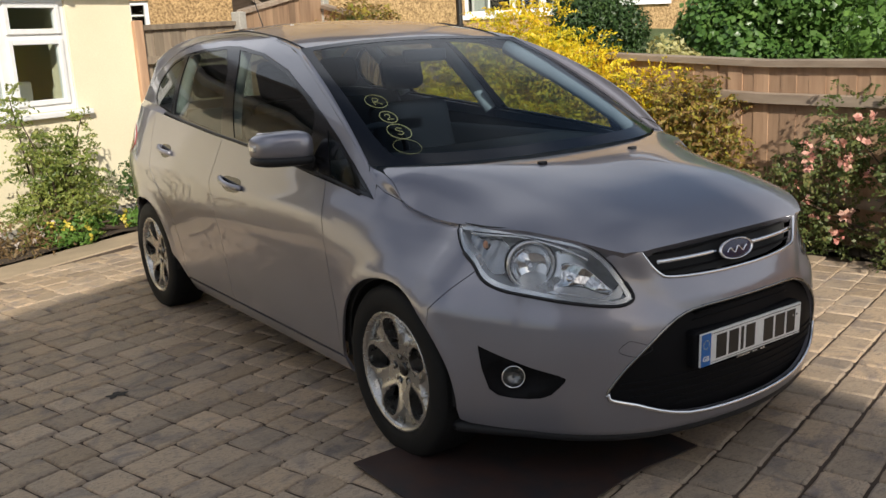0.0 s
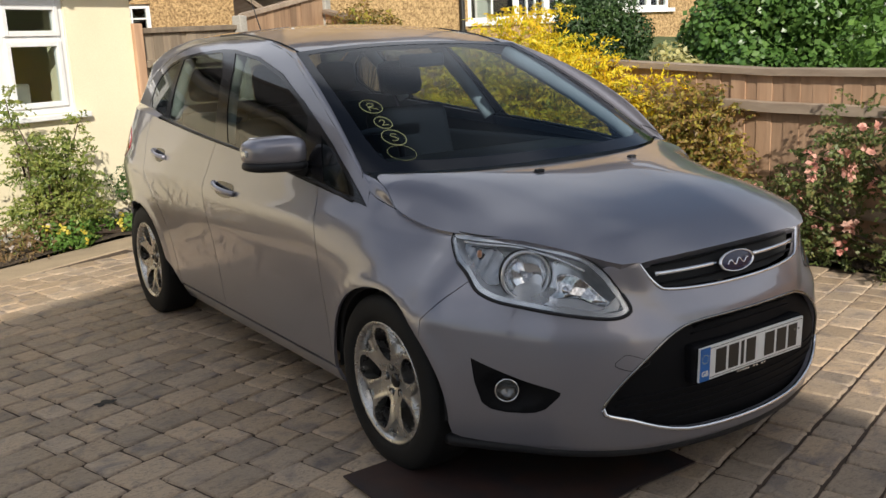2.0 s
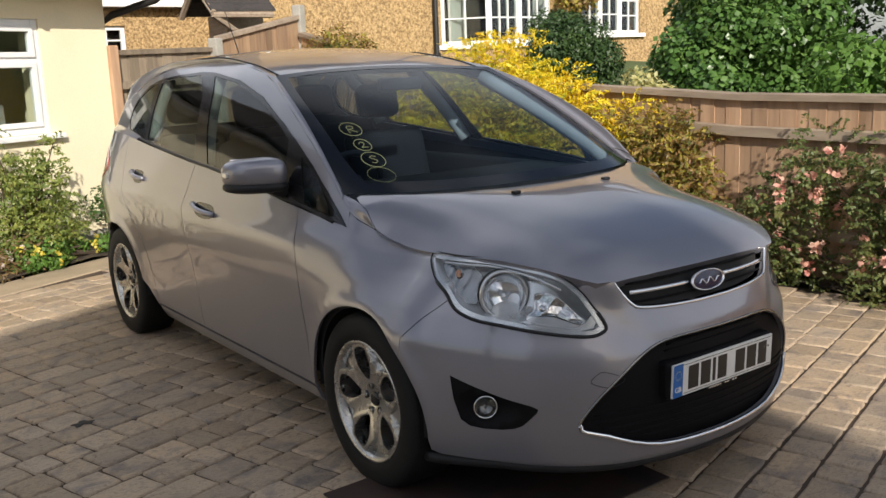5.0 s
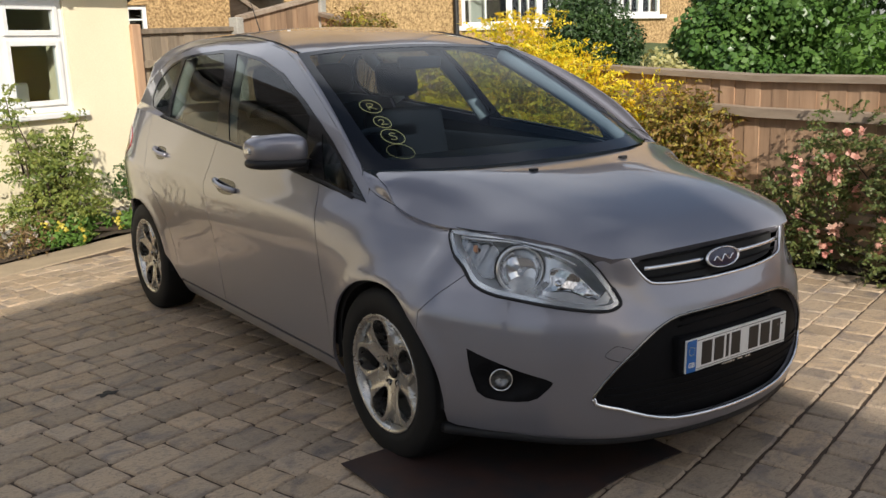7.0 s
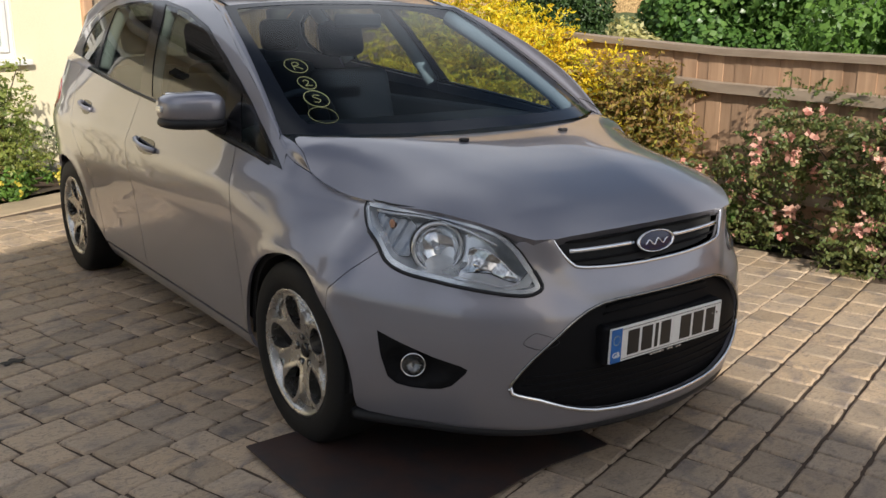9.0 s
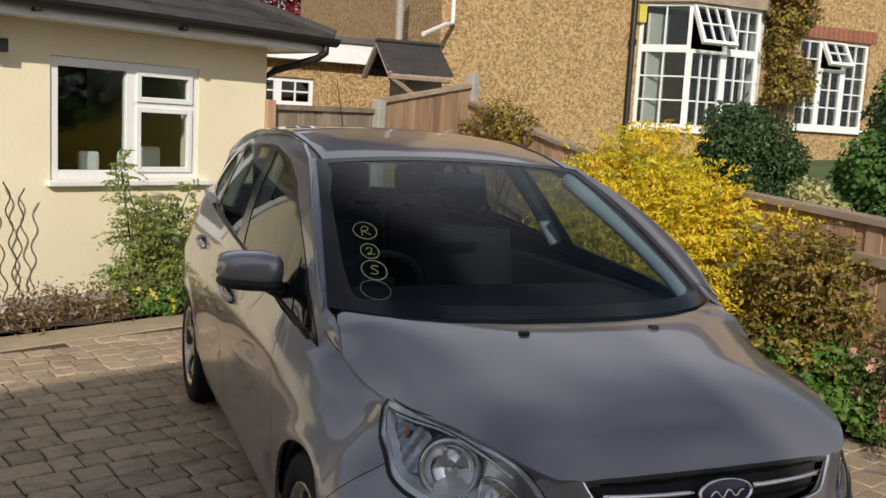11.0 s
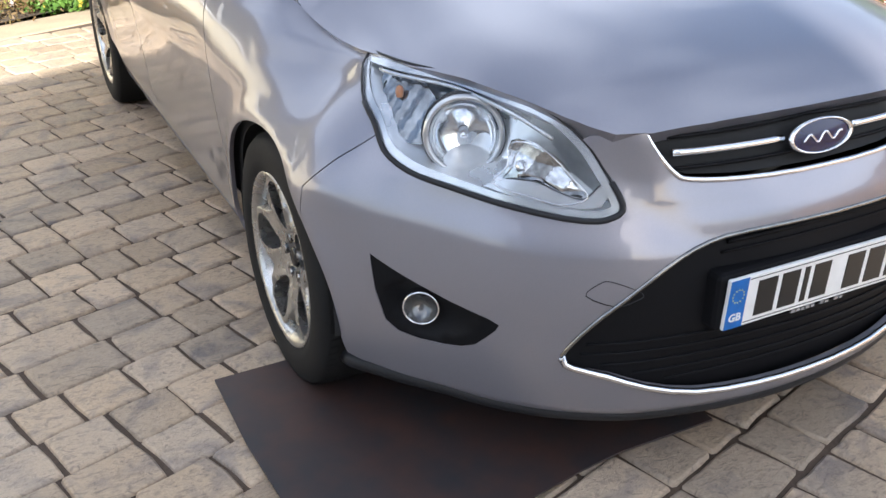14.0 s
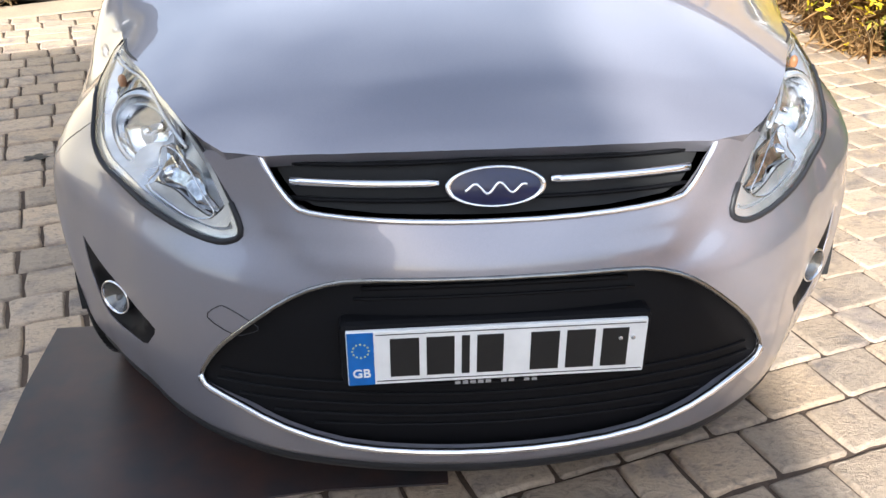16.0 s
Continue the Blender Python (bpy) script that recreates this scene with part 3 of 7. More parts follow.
sheet("ground", [(-900, -900), (900, -900), (900, 900), (-900, 900)], EARTH, "dark earth reaching to the horizon", -0.03)
EDGE = [WALL @ Vector((u, -1.12, 0)) for u in (-9, 4.0)]
paving = sheet("paving", [(-9, -9), (2.72, -9), (2.72, 5.6), (EDGE[1].x - 0.6, EDGE[1].y), (EDGE[0].x, EDGE[0].y)], JOINT, "imprinted block paving in sandy brown with dark joints", 0.0)
bm = bmesh.new()
add_box(bm, (-9, -1.14, -0.1), (3.6, -0.78, 0.012), WALL, 0.01)
tagged(new("paving_border", mesh_of("paving_border", bm, KERB)), "plain sandy concrete strip along the flower bed", "border", kind="structure")
bed = bmesh.new()
bmesh.ops.create_grid(bed, x_segments=60, y_segments=8, size=0.5)
for v in bed.verts:
    p = WALL @ Vector((-3.2 + v.co.x * 12.6, -0.39 + v.co.y * 0.82, 0))
    v.co = p + Vector((0, 0, 0.03 + 0.05 * noise.noise(p * 3.0)))
tagged(new("flower_bed", mesh_of("flower_bed", bed, SOIL)), "dark soil of the flower bed under the wall", "soil", kind="structure")
bed = bmesh.new()
bmesh.ops.create_grid(bed, x_segments=8, y_segments=80, size=0.5)
for v in bed.verts:
    p = Vector((2.86 + v.co.x * 0.34, 0.2 + v.co.y * 13.6, 0))
    v.co = p + Vector((0, 0, 0.03 + 0.05 * noise.noise(p * 3.0)))
tagged(new("fence_bed", mesh_of("fence_bed", bed, SOIL)), "dark soil strip along the fence", "soil", kind="structure")

# the neighbour's raised garden behind the fence
bm = bmesh.new()
bmesh.ops.create_grid(bm, x_segments=40, y_segments=40, size=0.5)
for v in bm.verts:
    x, y = 3.0 + (v.co.x + 0.5) * 30, 0 + v.co.y * 26
    v.co = Vector((x, y, 0.55 + 0.09 * max(y, 0) + 0.06 * noise.noise(Vector((x, y, 0)))))
tagged(new("lawn", mesh_of("lawn", bm, GRASS)), "neighbouring lawn on higher ground behind the fence", "lawn", kind="structure")

def pierced(us, zs, gaps, thick, m):
    """One connected wall over a grid of cuts, with openings at the cells named."""
    bm, at = bmesh.new(), {}
    solid = {(i, j) for i in range(len(us) - 1) for j in range(len(zs) - 1)} - set(gaps)

    def v(i, j, k):
        if (i, j, k) not in at:
            at[i, j, k] = bm.verts.new(m @ Vector((us[i], k * thick, zs[j])))
        return at[i, j, k]

    for i, j in solid:
        bm.faces.new((v(i, j, 0), v(i + 1, j, 0), v(i + 1, j + 1, 0), v(i, j + 1, 0)))
        bm.faces.new((v(i, j, 1), v(i, j + 1, 1), v(i + 1, j + 1, 1), v(i + 1, j, 1)))
        for (di, dj), (a, b) in (((-1, 0), ((i, j), (i, j + 1))), ((1, 0), ((i + 1, j), (i + 1, j + 1))), ((0, -1), ((i, j), (i + 1, j))), ((0, 1), ((i, j + 1), (i + 1, j + 1)))):
            if (i + di, j + dj) not in solid:
                bm.faces.new((v(*a, 0), v(*b, 0), v(*b, 1), v(*a, 1)))
    bmesh.ops.recalc_face_normals(bm, faces=bm.faces)
    return bm


# ---- the bungalow
bungalow = thing("bungalow", "cream rendered bungalow with a dark tiled roof and white window", "house")
W_L, W_R, W_B, W_T, EAVE, CORNER = -1.43, -0.09, 1.03, 2.0, 2.30, 0.64
part("wall", pierced((-9, -4.5, -2.7, W_L, W_R, CORNER), (0, W_B, W_T, EAVE), ((1, 1), (3, 1)), 0.28, WALL), RENDER, bungalow)
part("side_wall", box((CORNER - 0.28, 0.28, 0), (CORNER, 6, EAVE), WALL), RENDER, bungalow)
part("back_wall", box((-9, 6, 0), (CORNER, 6.28, EAVE), WALL), RENDER, bungalow)
part("plinth", box((-9, -0.012, 0), (CORNER, 0.0, 0.10), WALL), CONCRETE, bungalow, "grey plinth band")
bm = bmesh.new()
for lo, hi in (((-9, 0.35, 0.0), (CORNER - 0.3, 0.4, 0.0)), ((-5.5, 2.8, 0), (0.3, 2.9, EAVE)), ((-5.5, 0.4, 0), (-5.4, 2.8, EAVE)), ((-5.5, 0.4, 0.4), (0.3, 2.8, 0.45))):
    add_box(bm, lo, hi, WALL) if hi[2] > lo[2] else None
part("room", bm, ROOM_SHADE, bungalow, "room seen through the window, its shade painted near-black")
part("soffit", box((-9.3, -0.36, EAVE - 0.05), (CORNER + 0.36, 6.6, EAVE - 0.02), WALL), UPVC, bungalow, "white soffit")
bm = bmesh.new()
add_box(bm, (-9.3, -0.385, EAVE - 0.06), (CORNER + 0.385, -0.36, EAVE + 0.03), WALL, 0.004)
add_box(bm, (CORNER + 0.36, -0.36, EAVE - 0.06), (CORNER + 0.385, 6.6, EAVE + 0.06), WALL, 0.004)
part("fascia", bm, UPVC, bungalow, "white fascia board")
prof = [(0.055 * math.cos(a), 0.055 * math.sin(a)) for a in [math.pi * (1 + k / 8) for k in range(9)]]
bm = bmesh.new()
rows = []
for u in (-9.3, CORNER + 0.46):
    rows.append([bm.verts.new(WALL @ Vector((u, -0.445 + 1.2 * c, EAVE + 0.070 + 1.35 * s))) for c, s in prof])
for k in range(8):
    bm.faces.new((rows[0][k], rows[1][k], rows[1][k + 1], rows[0][k + 1]))
part("gutter", bm, FASCIA_K, bungalow, "black half-round gutter")
for u in (-4.2, -3.0, -1.75, -0.55):
    part("gutter_bracket", box((u, -0.47, EAVE - 0.03), (u + 0.05, -0.386, EAVE + 0.03), WALL, 0.01), FASCIA_K, bungalow)
part("downpipe", tube([WALL @ Vector(q) for q in ((CORNER + 0.34, -0.44, EAVE + 0.02), (CORNER + 0.34, -0.44, EAVE - 0.06), (CORNER + 0.30, -0.36, EAVE - 0.12), (CORNER + 0.12, 0.02, EAVE - 0.24), (CORNER + 0.06, 0.12, EAVE - 0.32), (CORNER + 0.06, 0.12, 0.1))], 0.034, sides=10), FASCIA_K, bungalow, "black downpipe with a swan neck", smooth=True)
# a hipped roof of courses of tiles
roof_m = bmesh.new()
SLOPE, COURSE = math.tan(radians(24)), 0.26
for k in range(13):
    d0, d1 = k * COURSE, (k + 1) * COURSE + 0.03
    z0, z1 = EAVE + 0.08 + d0 * SLOPE, EAVE + 0.06 + d1 * SLOPE
    right0, right1 = CORNER + 0.44 - d0, CORNER + 0.44 - d1
    n = 34
    for i in range(n):
        a, b = -9.3 + (right0 + 9.3) * i / n, -9.3 + (right0 + 9.3) * (i + 1) / n - 0.004
        c, e = min(a, right1), min(b, right1)
        lift = 0.006 * noise.noise(Vector((i * 1.7, k * 2.3, 0)))
        q = [(a, -0.44 + d0, z0 + lift), (b, -0.44 + d0, z0 + lift), (e, -0.44 + d1, z1 + lift), (c, -0.44 + d1, z1 + lift)]
        top = [roof_m.verts.new(WALL @ Vector(p)) for p in q]
        low = [roof_m.verts.new(WALL @ (Vector(p) - Vector((0, 0, 0.018)))) for p in q]
        roof_m.faces.new(top)
        for j in range(4):
            roof_m.faces.new((top[j], low[j], low[(j + 1) % 4], top[(j + 1) % 4]))
    m = 24
    for i in range(m):
        a, b = -0.44 + d0 + (7.0 - d0) * i / m, -0.44 + d0 + (7.0 - d0) * (i + 1) / m - 0.004
        q = [(right0, a, z0), (right0, b, z0), (right1, max(b, -0.44 + d1), z1), (right1, max(a, -0.44 + d1), z1)]
        roof_m.faces.new([roof_m.verts.new(WALL @ Vector(p)) for p in q])
bmesh.ops.recalc_face_normals(roof_m, faces=roof_m.faces)
part("roof", roof_m, ROOF_T, bungalow, "dark tiled hipped roof")
d = 13 * COURSE
part("hip", tube([WALL @ Vector((CORNER + 0.44, -0.44, EAVE + 0.10)), WALL @ Vector((CORNER + 0.44 - d, -0.44 + d, EAVE + 0.09 + d * SLOPE))], 0.06), ROOF_T, bungalow)
# the window
win = thing("window_white", "white plastic casement window with a small top vent", "window", at=WALL_O)
bm = bmesh.new()
for lo, hi in (((W_L, 0.02, W_B), (W_L + 0.075, 0.09, W_T)), ((W_R - 0.07, 0.02, W_B), (W_R, 0.09, W_T)), ((W_L + 0.075, 0.02, W_B), (-0.775, 0.09, W_B + 0.075)), ((W_L + 0.075, 0.02, W_T - 0.075), (-0.775, 0.09, W_T)), ((-0.685, 0.02, W_B), (W_R - 0.07, 0.09, W_B + 0.07)), ((-0.685, 0.02, W_T - 0.07), (W_R - 0.07, 0.09, W_T)), ((-0.775, 0.02, W_B), (-0.685, 0.09, W_T)), ((-0.685, 0.02, 1.63), (W_R - 0.07, 0.09, 1.69))):
    add_box(bm, lo, hi, WALL, 0.006)
part("window_frame", bm, UPVC, win)


def sash(u0, u1, z0, z1):
    bm = bmesh.new()
    for lo, hi in (((u0, 0.0, z0), (u0 + 0.045, 0.06, z1)), ((u1 - 0.045, 0.0, z0), (u1, 0.06, z1)), ((u0 + 0.045, 0.0, z0), (u1 - 0.045, 0.06, z0 + 0.045)), ((u0 + 0.045, 0.0, z1 - 0.045), (u1 - 0.045, 0.06, z1))):
        add_box(bm, lo, hi, WALL, 0.005)
    s = part("sash", bm, UPVC, win)
    part("pane", box((u0 + 0.04, 0.03, z0 + 0.04), (u1 - 0.04, 0.036, z1 - 0.04), WALL), WINDOW, s)


win2 = thing("window_wide", "wide white plastic window further along the cream wall", "window", at=WALL @ Vector((-3.6, 0, 0)))
bm = bmesh.new()
for lo, hi in (((-4.5, 0.02, W_B), (-4.42, 0.09, W_T)), ((-2.78, 0.02, W_B), (-2.7, 0.09, W_T)), ((-4.42, 0.02, W_B), (-2.78, 0.09, W_B + 0.08)), ((-4.42, 0.02, W_T - 0.08), (-2.78, 0.09, W_T)), ((-3.65, 0.02, W_B + 0.08), (-3.55, 0.09, W_T - 0.08))):
    add_box(bm, lo, hi, WALL, 0.006)
part("window_frame", bm, UPVC, win2)
part("pane", box((-4.44, 0.05, W_B + 0.06), (-3.63, 0.056, W_T - 0.06), WALL), WINDOW, win2)
part("pane", box((-3.57, 0.05, W_B + 0.06), (-2.76, 0.056, W_T - 0.06), WALL), WINDOW, win2)
part("window_sill", box((-4.54, -0.07, W_B - 0.05), (-2.66, 0.06, W_B - 0.005), WALL, 0.008), UPVC, win2)
sash(-0.69, W_R - 0.06, W_B + 0.06, 1.64)
sash(-0.69, W_R - 0.06, 1.68, W_T - 0.06)
part("pane", box((W_L + 0.06, 0.05, W_B + 0.06), (-0.77, 0.056, W_T - 0.06), WALL), WINDOW, win)
part("window_sill", box((W_L - 0.04, -0.07, W_B - 0.05), (W_R + 0.11, 0.06, W_B - 0.005), WALL, 0.008), UPVC, win)
for u, w, h in ((-0.98, 0.19, 0.21), (-0.62, 0.13, 0.22), (-0.42, 0.22, 0.26)):
    bm = box((u, 0.42, W_B + 0.0), (u + w, 0.47, W_B + h), WALL, 0.03)
    tagged(new("chair_back", mesh_of("chair_back", bm, UPVC)), "white chair back behind the bungalow window", "chair", group="white chairs behind the window")
tagged(new("inner_sill", mesh_of("inner_sill", box((W_L, 0.28, W_B - 0.04), (W_R, 0.52, W_B), WALL), UPVC)), "white inner window board", "sill", kind="structure")
bm = box((-1.95, -0.14, 1.98), (-1.80, -0.02, 2.08), WALL, 0.01)
add_box(bm, (-1.90, -0.02, 1.98), (-1.85, 0.0, 2.05), WALL)
tagged(new("flood_lamp", mesh_of("flood_lamp", bm, FASCIA_K)), "small black floodlight on the rendered wall", "lamp")


# ---- fences
def board(fence, a, b, z0, z1, z1b, thick, material, name="board"):
    """One upright board from plan point a to b, its top sloping from z1 to z1b."""
    a, b = Vector((*a, 0)), Vector((*b, 0))
    u = (b - a).normalized()
    n = Vector((-u.y, u.x, 0)) * thick
    verts = [a, b, b + n, a + n]
    lows = [v + Vector((0, 0, z0)) for v in verts]
    tops = [verts[0] + Vector((0, 0, z1)), verts[1] + Vector((0, 0, z1b)), verts[2] + Vector((0, 0, z1b)), verts[3] + Vector((0, 0, z1))]
    return data_part(name, lows + tops, [(0, 1, 5, 4), (1, 2, 6, 5), (2, 3, 7, 6), (3, 0, 4, 7), (4, 5, 6, 7), (3, 2, 1, 0)], material, fence)


def fence_line(name, label, a, b, tops, width, material, cap_material, base=0.0, rails=(), cap=0.05, lean=0.004):
    """Boards edge to edge from a to b; tops: the top's height along it as a curve of 0 to 1."""
    f = thing(name, label, "fence", at=(a[0], a[1], 0))
    a, b = Vector((*a, 0)), Vector((*b, 0))
    length, u = (b - a).length, (b - a).normalized()
    n = Vector((-u.y, u.x, 0))
    count = int(length / width)
    for i in range(count):
        s0, s1 = i * length / count, (i + 1) * length / count + 0.012
        off = n * (random.uniform(-lean, lean) + (0.006 if i % 2 else 0))
        p, q = a + u * s0 + off, a + u * s1 + off
        board(f, p.xy, q.xy, base, tops(s0 / length) - 0.02, tops(min(s1 / length, 1)) - 0.02, 0.016, material)
    steps = max(int(length / 1.8), 1)
    for i in range(steps):
        s0, s1 = i / steps, (i + 1) / steps
        for z, proud, high, nm in [(0.0, 0.035, cap, "capping")] + [(r, 0.045, 0.07, "rail") for r in rails]:
            p, q = a + u * length * s0, a + u * length * s1
            za, zb = tops(s0) + z, tops(s1) + z
            vs = []
            for o, zz in ((p, za), (q, zb)):
                for e, h in ((-proud, -high), (0.05 if nm == "capping" else -0.004, -high), (0.05 if nm == "capping" else -0.004, 0), (-proud, -0.008)):
                    vs.append(o + n * e + Vector((0, 0, zz + h)))
            data_part(nm, vs, [(0, 3, 2, 1), (4, 5, 6, 7), (0, 1, 5, 4), (1, 2, 6, 5), (2, 3, 7, 6), (3, 0, 4, 7)], cap_material, f)
    return f


side_top = curve([-4.0, 0.0, 2.0, 4.5, 6.96, 7.5], [1.19, 1.20, 1.235, 1.44, 1.85, 1.95])
F0, F1 = (2.92, 7.45), (2.92, -5.0)
fence_line("side_fence", "brown featheredge fence with a flat capping rail", F0, F1, lambda s: side_top(7.45 - 12.45 * s), 0.105, WOOD_RED, WOOD_CAP, rails=(-0.22, -0.85))
P = lambda u, v=0.0: (WALL @ Vector((u, v, 0))).xy
fence_line("grey_fence", "weathered grey board fence beside the bungalow", P(0.72, 0.05), P(2.15, 0.05), lambda s: 1.74 + 0.03 * s, 0.11, WOOD_GREY, WOOD_GREY, rails=(-0.3,))
fence_line("brown_panel", "reddish brown fence panel rising towards the post", P(2.16, 0.0), P(3.60, 0.0), lambda s: 1.88 + 0.26 * s, 0.10, WOOD_BROWN, WOOD_CAP, rails=(-0.5,))
for u, h, mat_p, lab in ((0.68, 1.78, WOOD_RED, "rough brown timber fence post"), (3.66, 2.26, CONCRETE, "grey concrete fence post"), (2.14, 1.86, CONCRETE, "short grey concrete fence post")):
    bm = box((u - 0.05, -0.04, 0), (u + 0.06, 0.08, h), WALL, 0.012)
    tagged(new("fence_post", mesh_of("fence_post", bm, mat_p)), lab, "post")

# ---- the pebbledashed house beyond
HOUSE_Y = 9.6
villa = thing("pebbledash_house", "tan pebbledashed house with white bay and casement windows", "house", at=(6, HOUSE_Y, 0))
BAY = (6.62, 9.0, 1.80, 3.66)
WIN2 = (9.80, 11.35, 1.95, 3.42)
bm = bmesh.new()
HX0, HX1, HZ = 3.35, 17.0, 6.2
cuts = [HX0, BAY[0], BAY[1], WIN2[0], WIN2[1], HX1]
levels = sorted({0, BAY[2], BAY[3], WIN2[2], WIN2[3], HZ})
gaps = [(i, j) for i, hole in ((1, BAY), (3, WIN2)) for j in range(len(levels) - 1) if hole[2] <= levels[j] < hole[3]]
part("wall", pierced(cuts, levels, gaps, 0.3, Matrix.Translation((0, HOUSE_Y, 0))), DASH_STONE, villa)
part("side_wall", box((HX0, HOUSE_Y + 0.3, 0), (HX0 + 0.3, HOUSE_Y + 8, HZ)), DASH_STONE, villa)
part("back_wall", box((HX0, HOUSE_Y + 8, 0), (HX1, HOUSE_Y + 8.3, HZ)), DASH_STONE, villa)
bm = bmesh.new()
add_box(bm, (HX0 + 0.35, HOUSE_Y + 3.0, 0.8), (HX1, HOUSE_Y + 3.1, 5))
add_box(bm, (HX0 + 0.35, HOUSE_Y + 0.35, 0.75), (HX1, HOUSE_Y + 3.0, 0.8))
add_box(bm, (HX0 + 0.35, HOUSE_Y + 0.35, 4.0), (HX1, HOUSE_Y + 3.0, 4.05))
part("room", bm, ROOM_SHADE, villa, "rooms behind the windows, their shade painted near-black")
bm = bmesh.new()
bm.faces.new([bm.verts.new(p) for p in ((HX0 - 0.4, HOUSE_Y - 0.4, HZ), (HX1, HOUSE_Y - 0.4, HZ), (HX1, HOUSE_Y + 4.1, HZ + 2.8), (HX0 - 0.4, HOUSE_Y + 4.1, HZ + 2.8))])
bm.faces.new([bm.verts.new(p) for p in ((HX0 - 0.4, HOUSE_Y + 4.1, HZ + 2.8), (HX1, HOUSE_Y + 4.1, HZ + 2.8), (HX1, HOUSE_Y + 8.6, HZ), (HX0 - 0.4, HOUSE_Y + 8.6, HZ))])
part("roof", bm, ROOF_T, villa)


def glazed(owner, m, w, z0, z1, cols, rows, opened=0.0, name="window", bar=0.022):
    """A white casement w wide in the frame m, cut into small panes; opened: degrees that it swings out at its foot."""
    if opened:
        m = m @ pose(0, 0, z1, 0, 0, 0) @ pose(0, 0, 0, opened, 0, 0) @ pose(0, 0, -z1)
    bm = bmesh.new()
    e = 0.055
    for lo, hi in (((0, 0, z0), (e, 0.06, z1)), ((w - e, 0, z0), (w, 0.06, z1)), ((e, 0, z0), (w - e, 0.06, z0 + e)), ((e, 0, z1 - e), (w - e, 0.06, z1))):
        add_box(bm, lo, hi, m)
    win = part(name, bm, UPVC, owner)
    for i in range(1, cols):
        x = e + (w - 2 * e) * i / cols
        part("glazing_bar", box((x - bar / 2, 0.008, z0 + e), (x + bar / 2, 0.05, z1 - e), m), UPVC, win)
    for j in range(1, rows):
        z = z0 + e + (z1 - z0 - 2 * e) * j / rows
        part("glazing_bar", box((e, 0.012, z - bar / 2), (w - e, 0.048, z + bar / 2), m), UPVC, win)
    part("pane", box((e, 0.026, z0 + e), (w - e, 0.032, z1 - e), m), WINDOW, win)
    return win


# the bay: a slanted left light and a broad front
BX0, BX1, BZ0, BZ1 = BAY
bay_y = HOUSE_Y - 0.55
left = frame_at((BX0, HOUSE_Y, 0), (0.55, -0.55))
front = frame_at((BX0 + 0.55, bay_y, 0), (1, 0))
right = frame_at((BX1 - 0.55, bay_y, 0), (0.55, 0.55))
tr = BZ0 + 1.18
glazed(villa, left, 0.778, BZ0, tr, 2, 3)
glazed(villa, left, 0.778, tr, BZ1, 2, 1)
wf = BX1 - BX0 - 1.1
glazed(villa, front, wf * 0.5, BZ0, tr, 3, 3)
glazed(villa, frame_at((BX0 + 0.55 + wf * 0.5, bay_y, 0), (1, 0)), wf * 0.5, BZ0, tr, 3, 3)
glazed(villa, front, wf * 0.5, tr, BZ1, 3, 2, opened=-28)
glazed(villa, frame_at((BX0 + 0.55 + wf * 0.5, bay_y, 0), (1, 0)), wf * 0.5, tr, BZ1, 3, 2)
glazed(villa, right, 0.778, BZ0, tr, 2, 3)
glazed(villa, right, 0.778, tr, BZ1, 2, 1)
for nm, z0, z1, o, mt in (("window_sill", BZ0 - 0.07, BZ0, 0.06, UPVC), ("bay_base", 0.6, BZ0 - 0.07, 0.0, DASH_STONE), ("bay_top", BZ1, BZ1 + 0.30, 0.08, WOOD_CAP)):
    bm = bmesh.new()
    ring = [(BX0 - o, HOUSE_Y - 0.002), (BX0 + 0.55 - o * 0.4, bay_y - o), (BX1 - 0.55 + o * 0.4, bay_y - o), (BX1 + o, HOUSE_Y - 0.002)]
    lo, hi = [bm.verts.new((x, y, z0)) for x, y in ring], [bm.verts.new((x, y, z1)) for x, y in ring]
    bm.faces.new(lo[::-1])
    bm.faces.new(hi)
    for j in range(4):
        bm.faces.new((lo[j], lo[(j + 1) % 4], hi[(j + 1) % 4], hi[j]))
    part(nm, bm, mt, villa)
for x in (BX0 + 0.10, BX1 - 0.45):
    bm = bmesh.new()
    bmesh.ops.create_grid(bm, x_segments=24, y_segments=2, size=0.5)
    for v in bm.verts:
        v.co = Vector((x + 0.17 + v.co.x * 0.34, HOUSE_Y - 0.08 + 0.025 * math.sin(v.co.x * 60), BZ0 + 0.85 + v.co.y * 1.7))
    part("curtain", bm, CURTAIN, villa, "pale net curtain", smooth=True)
m2 = frame_at((WIN2[0], HOUSE_Y + 0.05, 0), (1, 0))
w2 = (WIN2[1] - WIN2[0]) / 3
tr2 = WIN2[2] + 1.0
for k in range(3):
    mk = frame_at((WIN2[0] + k * w2, HOUSE_Y + 0.05, 0), (1, 0))
    glazed(villa, mk, w2, WIN2[2], tr2 if k == 1 else WIN2[3], 2, 3 if k == 1 else 5)
glazed(villa, frame_at((WIN2[0] + w2, HOUSE_Y + 0.05, 0), (1, 0)), w2, tr2, WIN2[3], 2, 2, opened=-30)
part("window_sill", box((WIN2[0] - 0.06, HOUSE_Y - 0.08, WIN2[2] - 0.07), (WIN2[1] + 0.06, HOUSE_Y + 0.05, WIN2[2])), UPVC, villa)
bm = bmesh.new()
